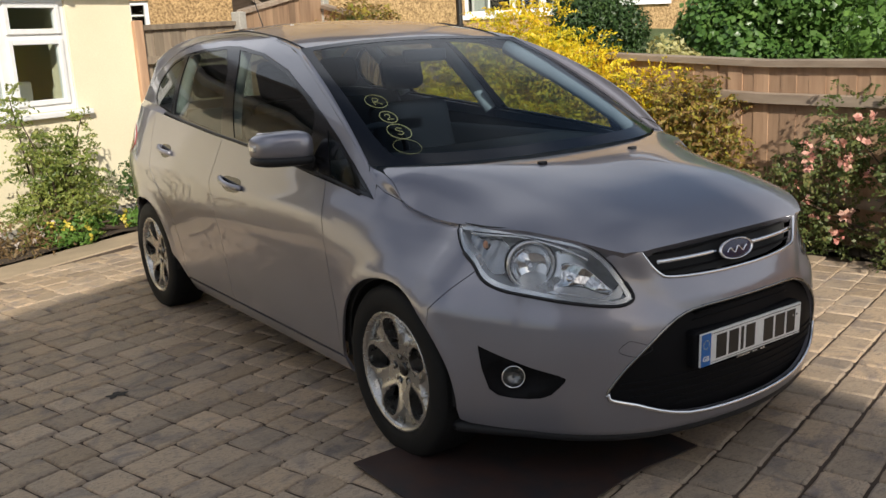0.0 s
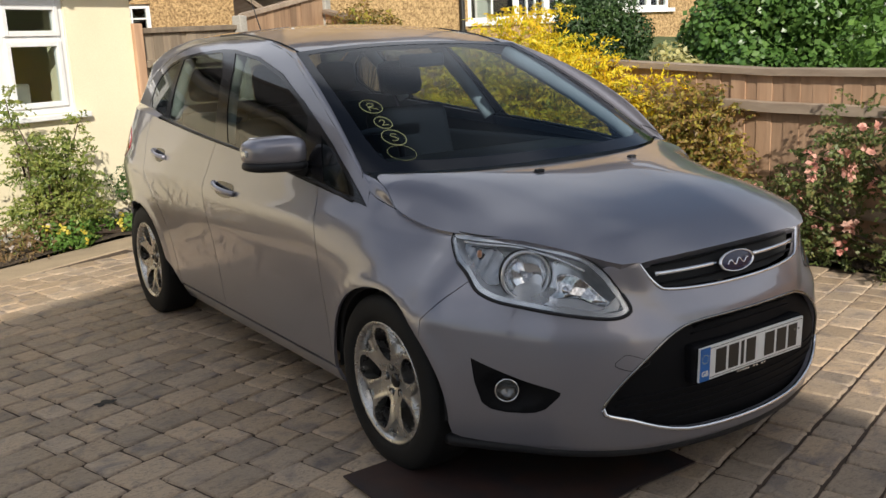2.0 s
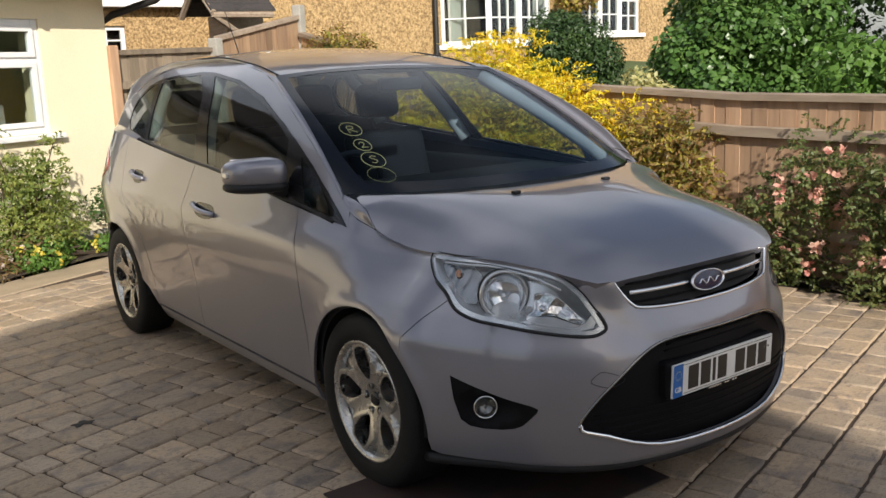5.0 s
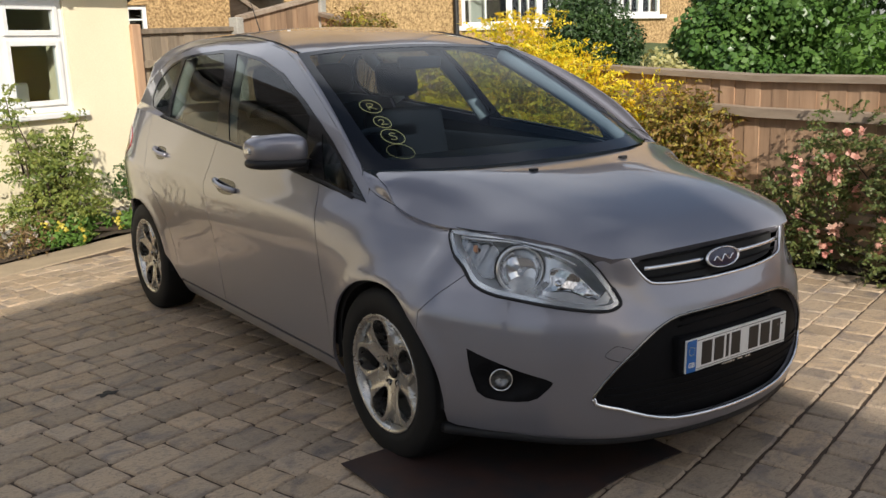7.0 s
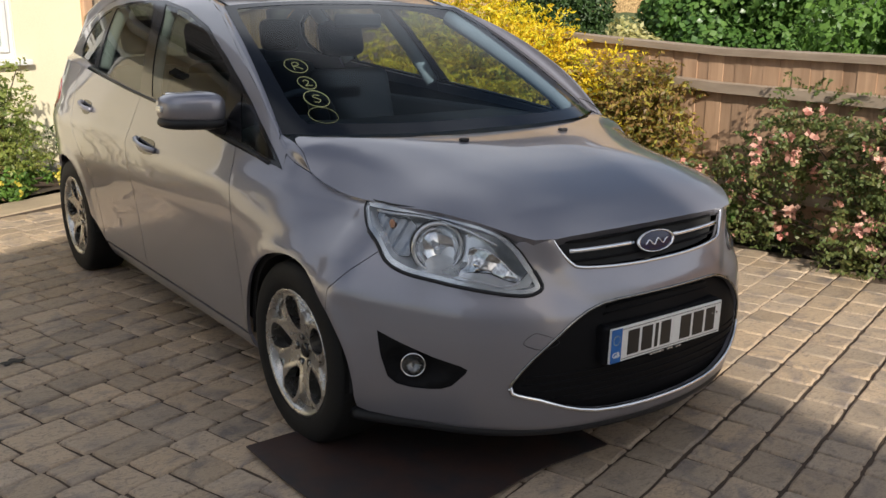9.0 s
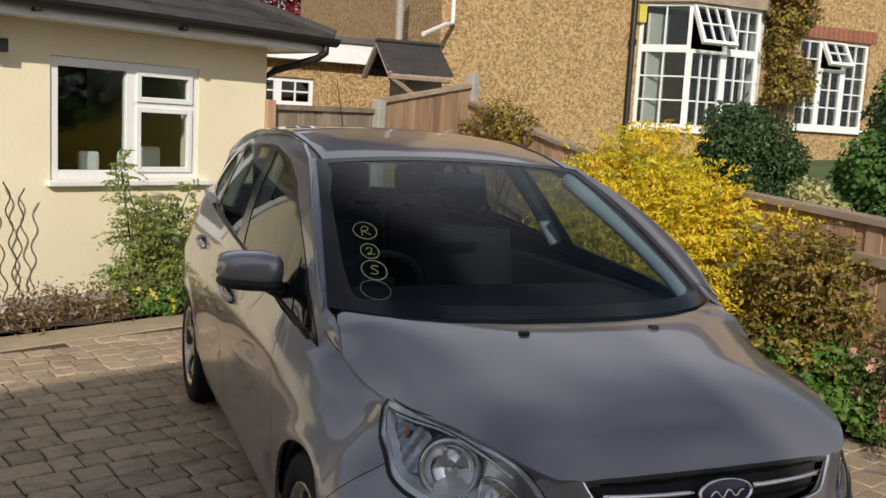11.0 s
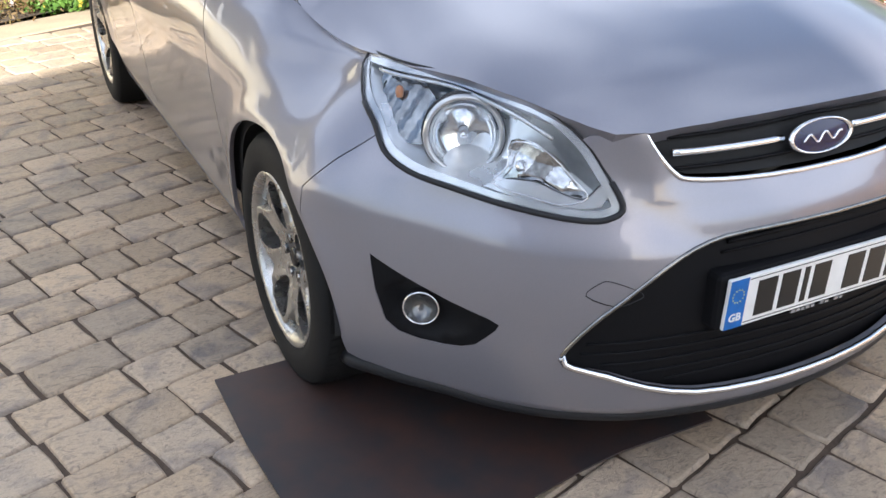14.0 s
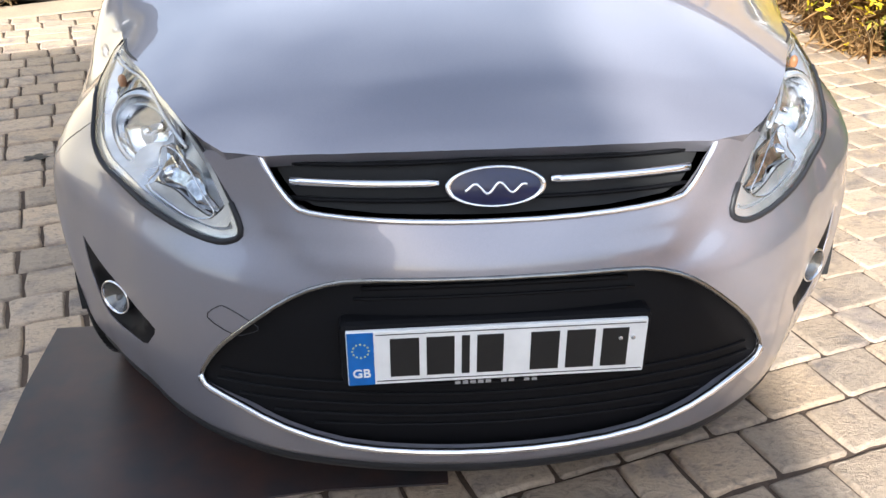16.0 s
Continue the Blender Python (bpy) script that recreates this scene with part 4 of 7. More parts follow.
for i in range(16):
    add_box(bm, (WIN2[0] - 0.1 + i * 0.11, HOUSE_Y - 0.02, WIN2[3] + 0.01), (WIN2[0] - 0.1 + i * 0.11 + 0.1, HOUSE_Y - 0.0005, WIN2[3] + 0.21))
part("brick_arch", bm, BRICK_RED, villa, "red brick course over the window")
pipe = tube([(6.46, HOUSE_Y - 0.07, 0.6), (6.46, HOUSE_Y - 0.07, HZ)], 0.045, sides=10)
for z in (1.6, 3.0, 4.4):
    lathe([(0.045, z), (0.062, z), (0.062, z + 0.08), (0.045, z + 0.08)], 10, Matrix.Translation((6.46, HOUSE_Y - 0.07, 0)), pipe)
tagged(new("drainpipe", mesh_of("drainpipe", pipe, FASCIA_K)), "black cast drainpipe on the pebbledash wall", "pipe")
tagged(new("alarm_box", mesh_of("alarm_box", box((6.55, HOUSE_Y - 0.08, 3.35), (6.68, HOUSE_Y, 3.62), None, 0.01), surface("yellow_box", (0.7, 0.6, 0.1), rough=0.4, bump=0))), "small yellow box beside the drainpipe", "box")

# the flat-roofed annex with its small window
annex = thing("annex", "tan rendered annex with a white fascia and flat roof", "building", at=(2, 10.3, 0))
AY, AZ = 10.3, 2.42
AW = (0.75, 1.75, 1.80, 2.18)
part("wall", pierced((-1.5, AW[0], AW[1], 3.34), (0, AW[2], AW[3], AZ), ((1, 1),), 0.25, Matrix.Translation((0, AY, 0))), DASH_STONE, annex)
part("fascia", box((-1.6, AY - 0.22, AZ), (3.34, AY + 0.2, AZ + 0.27), None, 0.005), UPVC, annex, "white fascia board")
part("roof", box((-1.6, AY - 0.26, AZ + 0.27), (3.34, AY + 4.5, AZ + 0.36), None, 0.01), FELT, annex, "grey felt roof")
part("room", box((-1.2, AY + 1.4, 0.5), (3.2, AY + 1.5, AZ - 0.05)), ROOM_SHADE, annex)
for k in range(2):
    glazed(annex, frame_at((AW[0] + k * 0.5, AY + 0.04, 0), (1, 0)), 0.5, AW[2], AW[3], 2, 2)

# the porch canopy
porch = thing("porch_canopy", "small pitched porch roof with dark tiles on timber brackets", "porch", at=(2.6, 8.9, 2.2))
PY = 8.7
for s in (-1, 1):
    for k in range(5):
        d0, d1 = k * 0.11, k * 0.11 + 0.125
        q = [(2.12, PY + s * (0.52 - d0), 2.26 + d0 * 0.75), (2.98, PY + s * (0.52 - d0), 2.26 + d0 * 0.75), (2.98, PY + s * (0.52 - d1), 2.25 + d1 * 0.75), (2.12, PY + s * (0.52 - d1), 2.25 + d1 * 0.75)]
        bm = bmesh.new()
        f = [bm.verts.new(p) for p in q]
        g = [bm.verts.new(Vector(p) - Vector((0, 0, 0.03))) for p in q]
        bm.faces.new(f)
        bm.faces.new(g[::-1])
        for j in range(4):
            bm.faces.new((f[j], g[j], g[(j + 1) % 4], f[(j + 1) % 4]))
        bmesh.ops.recalc_face_normals(bm, faces=bm.faces)
        part("tile_course", bm, ROOF_T, porch)
bm = tube([(2.15, PY - 0.52, 2.21), (2.15, PY, 2.60), (2.15, PY + 0.52, 2.21)], 0.04, sides=6)
tube([(2.15, PY - 0.5, 2.19), (2.95, PY - 0.5, 2.19)], 0.04, sides=6, bm=bm)
tube([(2.15, PY - 0.5, 2.19), (2.9, PY - 0.3, 1.75)], 0.035, sides=6, bm=bm)
part("bracket", bm, WOOD_CAP, porch, "brown timber brackets")
part("back_panel", box((2.50, PY - 0.1, 0.4), (3.0, PY + 0.5, 2.22)), WOOD_CAP, porch, "dark timber under the porch")
pipe = tube([(2.75, HOUSE_Y - 0.9, 2.78), (3.3, HOUSE_Y - 0.3, 3.0), (3.5, HOUSE_Y - 0.06, 3.05), (3.5, HOUSE_Y - 0.06, 3.5)], 0.03, sides=8)
tagged(new("waste_pipe", mesh_of("waste_pipe", pipe, UPVC)), "white plastic waste pipe on the house wall", "pipe")
pipe = tube([(2.72, HOUSE_Y - 0.05, 0.0), (2.72, HOUSE_Y - 0.05, 4.2)], 0.05, sides=8)
tagged(new("soil_pipe", mesh_of("soil_pipe", pipe, CONCRETE)), "grey soil pipe beside the porch", "pipe")

# ---- an unseen house added behind the viewer, sized to cast the drive's shade
back = thing("shading_house", "plain unseen house shape added behind the viewer to shade the drive", "house", at=(-7, -9, 0))
BACK = frame_at((-4.45, -8.46, 0), WALL_U)
HALF_D, EAVES, RIDGE, LONG = 3.4, 4.6, 7.25, 14.0
bm = bmesh.new()
sec = [(-HALF_D, 0), (HALF_D, 0), (HALF_D, EAVES), (0, RIDGE), (-HALF_D, EAVES)]
ends = [[bm.verts.new(BACK @ Vector((u, v, z))) for v, z in sec] for u in (0, -LONG)]
bm.faces.new(ends[0])
bm.faces.new(ends[1][::-1])
for k in (0, 1, 4):
    bm.faces.new((ends[0][k], ends[1][k], ends[1][(k + 1) % 5], ends[0][(k + 1) % 5]))
bmesh.ops.recalc_face_normals(bm, faces=bm.faces)
part("wall", bm, surface("pale_grey_render", (0.62, 0.63, 0.66), (0.52, 0.53, 0.56), rough=0.9, grain=60, blotch=1.2, bump=0.3, depth=0.004), back)
bm = bmesh.new()
for side_v in (-1, 1):
    bm.faces.new([bm.verts.new(BACK @ Vector(p)) for p in ((0.15, side_v * (HALF_D + 0.3), EAVES - 0.15), (-LONG - 0.15, side_v * (HALF_D + 0.3), EAVES - 0.15), (-LONG - 0.15, 0, RIDGE + 0.06), (0.15, 0, RIDGE + 0.06))])
part("roof", bm, ROOF_T, back)

# ---- the car
CAR_MID = Vector((0, 1.2, 0.6))


def inside(poly, a, b):
    hit = False
    for i in range(len(poly)):
        (x0, y0), (x1, y1) = poly[i - 1], poly[i]
        if (y0 > b) != (y1 > b) and a < x0 + (b - y0) / (y1 - y0) * (x1 - x0):
            hit = not hit
    return hit


def rounded(points, steps=4, closed=True):
    """A smooth closed (or open) curve through the points of an outline."""
    n, out = len(points), []
    for i in range(n if closed else n - 1):
        p0, p1, p2, p3 = (points[(i + k) % n] if closed else points[min(max(i + k, 0), n - 1)] for k in (-1, 0, 1, 2))
        for s in range(steps):
            t = s / steps
            out.append(tuple(0.5 * (2 * b + (c - a) * t + (2 * a - 5 * b + 4 * c - d) * t * t + (3 * b - a - 3 * c + d) * t ** 3) for a, b, c, d in zip(p0, p1, p2, p3)))
    return out if closed else out + [tuple(points[-1])]


def shrunk(poly, gap):
    """The outline moved inwards by a gap, for shut lines."""
    area = sum(poly[i - 1][0] * poly[i][1] - poly[i][0] * poly[i - 1][1] for i in range(len(poly)))
    side, out = (1 if area > 0 else -1), []
    for i in range(len(poly)):
        a, b, c = Vector(poly[i - 1]), Vector(poly[i]), Vector(poly[(i + 1) % len(poly)])
        d0, d1 = (b - a).normalized(), (c - b).normalized()
        n = Vector((-d0.y - d1.y, d0.x + d1.x)) * side
        out.append(tuple(b + n.normalized() * gap) if n.length > 1e-6 else tuple(b))
    return out


def skin(name, fn, poly, step, material, parent, label="", holes=(), mirror=False, gap=0.0, flange=0.012, out=0.0, mid=CAR_MID):
    """A panel: the part of the surface fn(a, b, out) inside an outline, cut exactly at its edges, with its rim turned in."""
    poly = shrunk(poly, gap) if gap else poly
    bm = bmesh.new()
    los, his = [min(p[k] for p in poly) for k in (0, 1)], [max(p[k] for p in poly) for k in (0, 1)]
    na, nb = (max(int((his[k] - los[k]) / step[k]) + 1, 1) for k in (0, 1))
    grid = [[bm.verts.new((los[0] + (his[0] - los[0]) * i / na, los[1] + (his[1] - los[1]) * j / nb, 0)) for j in range(nb + 1)] for i in range(na + 1)]
    for i in range(na):
        for j in range(nb):
            bm.faces.new((grid[i][j], grid[i + 1][j], grid[i + 1][j + 1], grid[i][j + 1]))
    e = 1e-5
    for ring in (poly, *holes):
        for k in range(len(ring)):
            (a0, b0), (a1, b1) = ring[k - 1], ring[k]
            if math.hypot(a1 - a0, b1 - b0) < 1e-6:
                continue
            lo, hi, lb, hb = min(a0, a1) - e, max(a0, a1) + e, min(b0, b1) - e, max(b0, b1) + e
            fs = [f for f in bm.faces if max(v.co.x for v in f.verts) > lo and min(v.co.x for v in f.verts) < hi and max(v.co.y for v in f.verts) > lb and min(v.co.y for v in f.verts) < hb]
            geom = fs + list({g for f in fs for g in (*f.edges, *f.verts)})
            bmesh.ops.bisect_plane(bm, geom=geom, dist=1e-6, plane_co=(a0, b0, 0), plane_no=(b1 - b0, a0 - a1, 0))
    dead = []
    for f in bm.faces:
        c = f.calc_center_median()
        if not inside(poly, c.x, c.y) or any(inside(h, c.x, c.y) for h in holes):
            dead.append(f)
    bmesh.ops.delete(bm, geom=dead, context="FACES")
    bmesh.ops.dissolve_degenerate(bm, dist=1e-6, edges=bm.edges)
    normals, d, flip = {}, 1e-3, -1 if mirror else 1
    for v in bm.verts:
        a, b = v.co.x, v.co.y
        p = fn(a, b, out)
        n = (fn(a + d, b, out) - fn(a - d, b, out)).cross(fn(a, b + d, out) - fn(a, b - d, out))
        n = n.normalized() if n.length > 1e-12 else Vector((0, 0, 1))
        if n.dot(p - mid) < 0:
            n = -n
        normals[v] = Vector((n.x * flip, n.y, n.z))
        v.co = Vector((p.x * flip, p.y, p.z))
    bm.normal_update()
    for f in bm.faces:
        if f.normal.dot(sum((normals[v] for v in f.verts), Vector())) < 0:
            f.normal_flip()
        f.smooth = True
    top = set(bm.faces)
    if flange:
        rim = [g for g in bm.edges if len(g.link_faces) == 1]
        low = {}
        for g in rim:
            for v in g.verts:
                if v not in low:
                    low[v] = (bm.verts.new(v.co), bm.verts.new(v.co - normals[v] * flange))
        for g in rim:
            a, b = g.verts
            loop = g.link_faces[0].loops
            if any(l.vert == a and l.link_loop_next.vert == b for l in loop):
                a, b = b, a
            bm.faces.new((low[a][0], low[b][0], low[b][1], low[a][1]))
    bm.faces.index_update()
    bm.verts.index_update()
    custom = []
    for f in bm.faces:
        for l in f.loops:
            custom.append(tuple(normals[l.vert]) if f in top else (0, 0, 0))
    me = mesh_of(name, bm, material)
    me.normals_split_custom_set(custom)
    ob = new(name, me)
    attach(ob, parent)
    return tagged(ob, label)


def ribbon(name, a, b, material, parent, label="", bulge=0.0, rows=5, mirror=False):
    """A ruled skin between two curves, bowed outwards."""
    verts, faces, n = [], [], len(a)
    for p, q in zip(a, b):
        for k in range(rows):
            t = k / (rows - 1)
            w = Vector(p).lerp(Vector(q), t)
            away = (w - CAR_MID)
            away.y = 0
            w = w + away.normalized() * bulge * 4 * t * (1 - t)
            verts.append((-w.x if mirror else w.x, w.y, w.z))
    for i in range(n - 1):
        for k in range(rows - 1):
            f = (i * rows + k, (i + 1) * rows + k, (i + 1) * rows + k + 1, i * rows + k + 1)
            faces.append(f if not mirror else f[::-1])
    return data_part(name, verts, faces, material, parent, label, smooth=True)


def front(w, z, out=0.0):
    """The tub from side to side round the nose: w -1 to 1, past that metres along either side."""
    p = tub(abs(w) - 1, z, out)
    return Vector((-p.x if w < 0 else p.x, p.y, p.z))


def p_at(y):
    """The place along the outline at which it reaches y."""
    if y >= NOSE_Y:
        return y - NOSE_Y
    lo, hi = -0.99, 0.0
    for _ in range(40):
        mid_p = (lo + hi) / 2
        lo, hi = (mid_p, hi) if outline(mid_p)[0].y + CORNER_BACK(mid_p) < y else (lo, mid_p)
    return (lo + hi) / 2


def arch(y0, a0, a1, n=18, r=None):
    """Points of a wheel arch, from angle a0 to a1 (degrees from ahead, over the top)."""
    r = r or ARCH
    pts = []
    for i in range(n + 1):
        a = radians(a0 + (a1 - a0) * i / n)
        pts.append((p_at(y0 - r * math.cos(a)), WHEEL_Z + r * math.sin(a)))
    return pts


car = thing("car", "taupe silver five-door family car parked on the block paving", "car")
S_TUB = (0.04, 0.025)
BELT = curve([0.175, 0.425, 0.625, 1.4, 1.525, 2.375, 2.7, 3.2], [0.91, 0.96, 0.985, 1.058, 1.066, 1.14, 1.17, 1.19])
belt = lambda p: BELT(p - 0.2) - 0.004
HEADLAMP = rounded([(-0.03, 0.856), (-0.12, 0.797), (-0.21, 0.755), (-0.27, 0.708), (-0.34, 0.680), (-0.42, 0.664), (-0.52, 0.644), (-0.615, 0.630), (-0.655, 0.637), (-0.668, 0.660), (-0.640, 0.722), (-0.605, 0.778), (-0.54, 0.826), (-0.38, 0.853), (-0.22, 0.860), (-0.10, 0.862)], 3)
WING_TOP = [(-0.03, 0.860), (0.06, 0.866), (0.14, 0.876), (0.22, 0.893), (0.26, 0.907), (0.31, 0.928), (0.35, 0.945), (0.385, 0.962)]
DOOR_F = [(0.665, belt(0.665)), (0.645, 0.90), (0.62, 0.79), (0.603, 0.70), (0.59, 0.50), (0.585, 0.275)]
DOOR_M = [(1.725, belt(1.725)), (1.755, 0.95), (1.772, 0.86), (1.755, 0.76), (1.725, 0.65), (1.70, 0.45), (1.70, 0.275)]
DOOR_B = [(2.74, belt(2.74)), (2.72, 1.00), (2.66, 0.86), (2.56, 0.74), (2.46, 0.66), (2.385, 0.55), (2.345, 0.42), (2.335, 0.275)]
FOG_EDGE = ((0.702, 0.504), (0.640, 0.474), (0.560, 0.436), (0.506, 0.416), (0.492, 0.406), (0.496, 0.392), (0.524, 0.348), (0.544, 0.334), (0.570, 0.328), (0.610, 0.328), (0.650, 0.336), (0.674, 0.356), (0.692, 0.422))
line = lambda a, b, n: [(a[0] + (b[0] - a[0]) * i / n, a[1] + (b[1] - a[1]) * i / n) for i in range(n + 1)]

for mir in (True, False):
    front_lip = [q for q in arch(0.0, 40, 166) if q[1] > 0.27]
    wing_poly = [(-0.238, 0.734), (-0.16, 0.676), (-0.085, 0.61)] + front_lip + [(0.585, 0.262)] + DOOR_F[::-1][1:] + [(0.55, belt(0.55)), (0.385, 0.916)] + WING_TOP[::-1] + [(-0.075, 0.826), (-0.12, 0.799), (-0.17, 0.778), (-0.21, 0.757)]
    skin("front_wing", tub, wing_poly, S_TUB, PAINT, car, mirror=mir, gap=0.0022)
    fd = DOOR_F[::-1] + [(p, belt(p)) for p in np.linspace(0.72, 1.66, 9)] + DOOR_M
    front_door = skin("front_door", tub, fd, S_TUB, PAINT, car, mirror=mir, gap=0.0022)
    rear_lip_a = [q for q in arch(AXLE_R, 20, 90) if q[0] < 2.62]
    rd = DOOR_M[::-1] + [(p, belt(p)) for p in np.linspace(1.80, 2.66, 8)] + DOOR_B
    rear_door = skin("rear_door", tub, rd, S_TUB, PAINT, car, mirror=mir, gap=0.0022)
    rear_lip = [q for q in arch(AXLE_R, 12, 168) if q[1] > 0.27]
    rq = DOOR_B[::-1] + [(p, belt(p)) for p in np.linspace(2.85, 3.75, 8)] + [(3.80, 0.9), (3.80, 0.30)] + [(3.3, 0.24), (rear_lip[-1][0] + 0.03, 0.25)] + rear_lip[::-1] + [(2.345, 0.262)]
    skin("rear_quarter", tub, rq, S_TUB, PAINT, car, mirror=mir, gap=0.0022)
    sill = [(0.56, 0.200), (2.32, 0.200), (2.33, 0.266), (0.575, 0.266)]
    skin("sill", tub, sill, S_TUB, PAINT, car, mirror=mir, gap=0.0015)
    # dark shell behind the panels and in the arches
    shell = arch(0.0, 175, 10, r=ARCH - 0.012)
    hollow = [(-0.57, 0.205)] + [(p, 0.205) for p in (-0.4, -0.2)] + [q for q in arch(0.0, 2, 178, r=ARCH - 0.008) if q[1] > 0.21] + [q for q in arch(AXLE_R, 2, 178, r=ARCH - 0.008) if q[1] > 0.21] + [(3.8, 0.21), (3.8, 1.10), (2.0, 1.03), (0.7, 0.95), (0.3, 0.86), (-0.1, 0.82), (-0.40, 0.60), (-0.57, 0.60)]
    skin("inner_shell", tub, hollow, (0.06, 0.05), DARK, car, mirror=mir, out=-0.03, flange=0)
    # the glasshouse
    dlo = [(0.175, 0.912), (0.325, 1.032), (0.45, 1.115), (0.575, 1.182), (0.75, 1.262), (1.05, 1.37), (1.375, 1.442), (1.725, 1.482), (1.9, 1.488), (2.2, 1.478), (2.475, 1.458), (2.66, 1.42), (2.76, 1.365), (2.815, 1.29), (2.80, 1.22), (2.72, 1.172)]
    dlo_low = [(y, BELT(y) + 0.004) for y in np.linspace(2.6, 0.25, 14)]
    q_front = [(0.215, 0.935), (0.455, 0.975), (0.545, 1.145), (0.43, 1.085), (0.32, 1.01)]
    g_front = [(0.60, 0.992)] + [(y, BELT(y) + 0.012) for y in np.linspace(0.8, 1.40, 5)] + [(1.50, 1.20), (1.63, 1.40), (1.695, 1.465), (1.375, 1.428), (1.05, 1.354), (0.80, 1.262), (0.675, 1.205)]
    g_rear = [(1.56, 1.080)] + [(y, BELT(y) + 0.012) for y in np.linspace(1.7, 2.29, 4)] + [(2.36, 1.30), (2.42, 1.445), (2.2, 1.463), (1.9, 1.472), (1.86, 1.468), (1.72, 1.36)]
    g_quart = [(2.37, 1.158), (2.70, 1.186), (2.775, 1.23), (2.79, 1.29), (2.735, 1.355), (2.64, 1.405), (2.49, 1.438), (2.43, 1.30)]
    S_H = (0.06, 0.04)
    skin("window_surround", house, dlo + dlo_low, S_H, GLOSS_BLACK, car, "gloss black window surround", holes=[q_front, g_front, g_rear, g_quart], mirror=mir, out=0.003, flange=0.006)
    skin("quarter_window", house, q_front, S_H, GLASS, car, mirror=mir, flange=0)
    skin("front_side_window", house, g_front, S_H, GLASS, front_door, mirror=mir, flange=0)
    skin("rear_side_window", house, g_rear, S_H, GLASS, rear_door, mirror=mir, flange=0)
    skin("tail_quarter_window", house, g_quart, S_H, GLASS, car, mirror=mir, flange=0)
    crest = [(0.19, 0.965), (0.30, 1.06), (0.42, 1.15), (0.60, 1.25), (0.80, 1.345), (1.00, 1.425), (1.15, 1.468), (1.40, 1.508), (1.70, 1.530), (2.0, 1.533), (2.4, 1.515), (2.7, 1.462), (2.95, 1.362), (3.07, 1.262), (3.14, 1.175)]
    frame_poly = crest + [(2.9, 1.18)] + [(y, z) for y, z in ((2.72, 1.168), (2.80, 1.22), (2.815, 1.29), (2.76, 1.365), (2.66, 1.42), (2.475, 1.458), (2.2, 1.478), (1.9, 1.488), (1.725, 1.482), (1.375, 1.442), (1.05, 1.37), (0.75, 1.262), (0.575, 1.182), (0.45, 1.115), (0.325, 1.032), (0.175, 0.912))]
    skin("side_frame", house, frame_poly, S_H, PAINT, car, mirror=mir, flange=0.01)
    # pillar foot, pillar and roof rail: a rounded skin from the side frame over to screen and roof
    up = lambda f, a, b: (f(a, b + 0.004) - f(a, b - 0.004)).normalized()
    edge_a, rise_a, edge_b, rise_b = [], [], [], []
    foot = [(0.766, 0.050), (0.763, 0.080), (0.760, 0.100), (0.757, 0.120), (0.753, 0.160), (0.750, 0.195)]
    for (p, z), (x, y) in zip(((0.26, 0.907), (0.285, 0.917), (0.31, 0.928), (0.335, 0.938), (0.36, 0.950), (0.385, 0.962)), foot):
        edge_a.append(tub(p, z))
        rise_a.append(up(tub, p, z))
        edge_b.append(bonnet(x, y))
        rise_b.append(Vector((1, 0, -0.15)).normalized())
    for y, z in rounded(crest, 4, closed=False):
        edge_a.append(house(y, z))
        rise_a.append(up(house, y, z))
        if z < 1.462 and y < 1.12:
            s = min(max((z - 0.965) / (1.462 - 0.965), 0), 1)
            edge_b.append(screen(1.0, s))
            rise_b.append((screen(1.0, s) - screen(0.97, s)).normalized())
        elif y < 2.9:
            edge_b.append(roof(0.565 - 0.03 * max(y - 2.3, 0), max(y, 1.08)))
            rise_b.append((roof(0.565, max(y, 1.08)) - roof(0.54, max(y, 1.08))).normalized())
        else:
            edge_b.append(Vector((0.53 + 0.46 * (1.42 - min(z, 1.42)), 3.05 + 0.62 * (1.42 - min(z, 1.42)), min(z + 0.10 - 0.42 * (1.42 - min(z, 1.42)), 1.5))))
            rise_b.append(Vector((1, 0.3, -0.2)).normalized())
    verts, faces, rows = [], [], 9
    for p, ta, q, tb in zip(edge_a, rise_a, edge_b, rise_b):
        reach = (q - p).length * 0.38
        for k in range(rows):
            t = k / (rows - 1)
            w = p * (1 - t) ** 3 + (p + ta * reach) * (3 * t * (1 - t) ** 2) + (q + tb * reach) * (3 * t * t * (1 - t)) + q * t ** 3
            verts.append((-w.x if mir else w.x, w.y, w.z))
    for i in range(len(edge_a) - 1):
        for k in range(rows - 1):
            f = (i * rows + k, (i + 1) * rows + k, (i + 1) * rows + k + 1, i * rows + k + 1)
            faces.append(f if not mir else f[::-1])
    data_part("roof_rail", verts, faces, PAINT, car, smooth=True)
    # the shut line across the pillar's foot
    seam = [Vector(v) for v in verts[8 * rows:9 * rows]]
    part("shut_line", tube(seam, 0.0018, sides=5), DARK, car)
    strip = [roof(0.566, y, 0.001) for y in np.linspace(1.10, 2.0, 16)]
    part("roof_strip", tube([(-q.x if mir else q.x, q.y, q.z) for q in strip], 0.0045, sides=6), BLACK, car, smooth=True)
    # the belt's dark weather strip
    strip = [house(y, BELT(y), 0.004) for y in np.linspace(0.25, 2.48, 30)]
    part("weather_strip", tube([(-q.x if mir else q.x, q.y, q.z) for q in strip], 0.007, sides=6), BLACK, car, smooth=True)
    # the shoulder behind the rear door, between quarter panel and window line
    sh_a = [tub(p, belt(p) - 0.003) for p in np.linspace(2.62, 3.50, 16)]
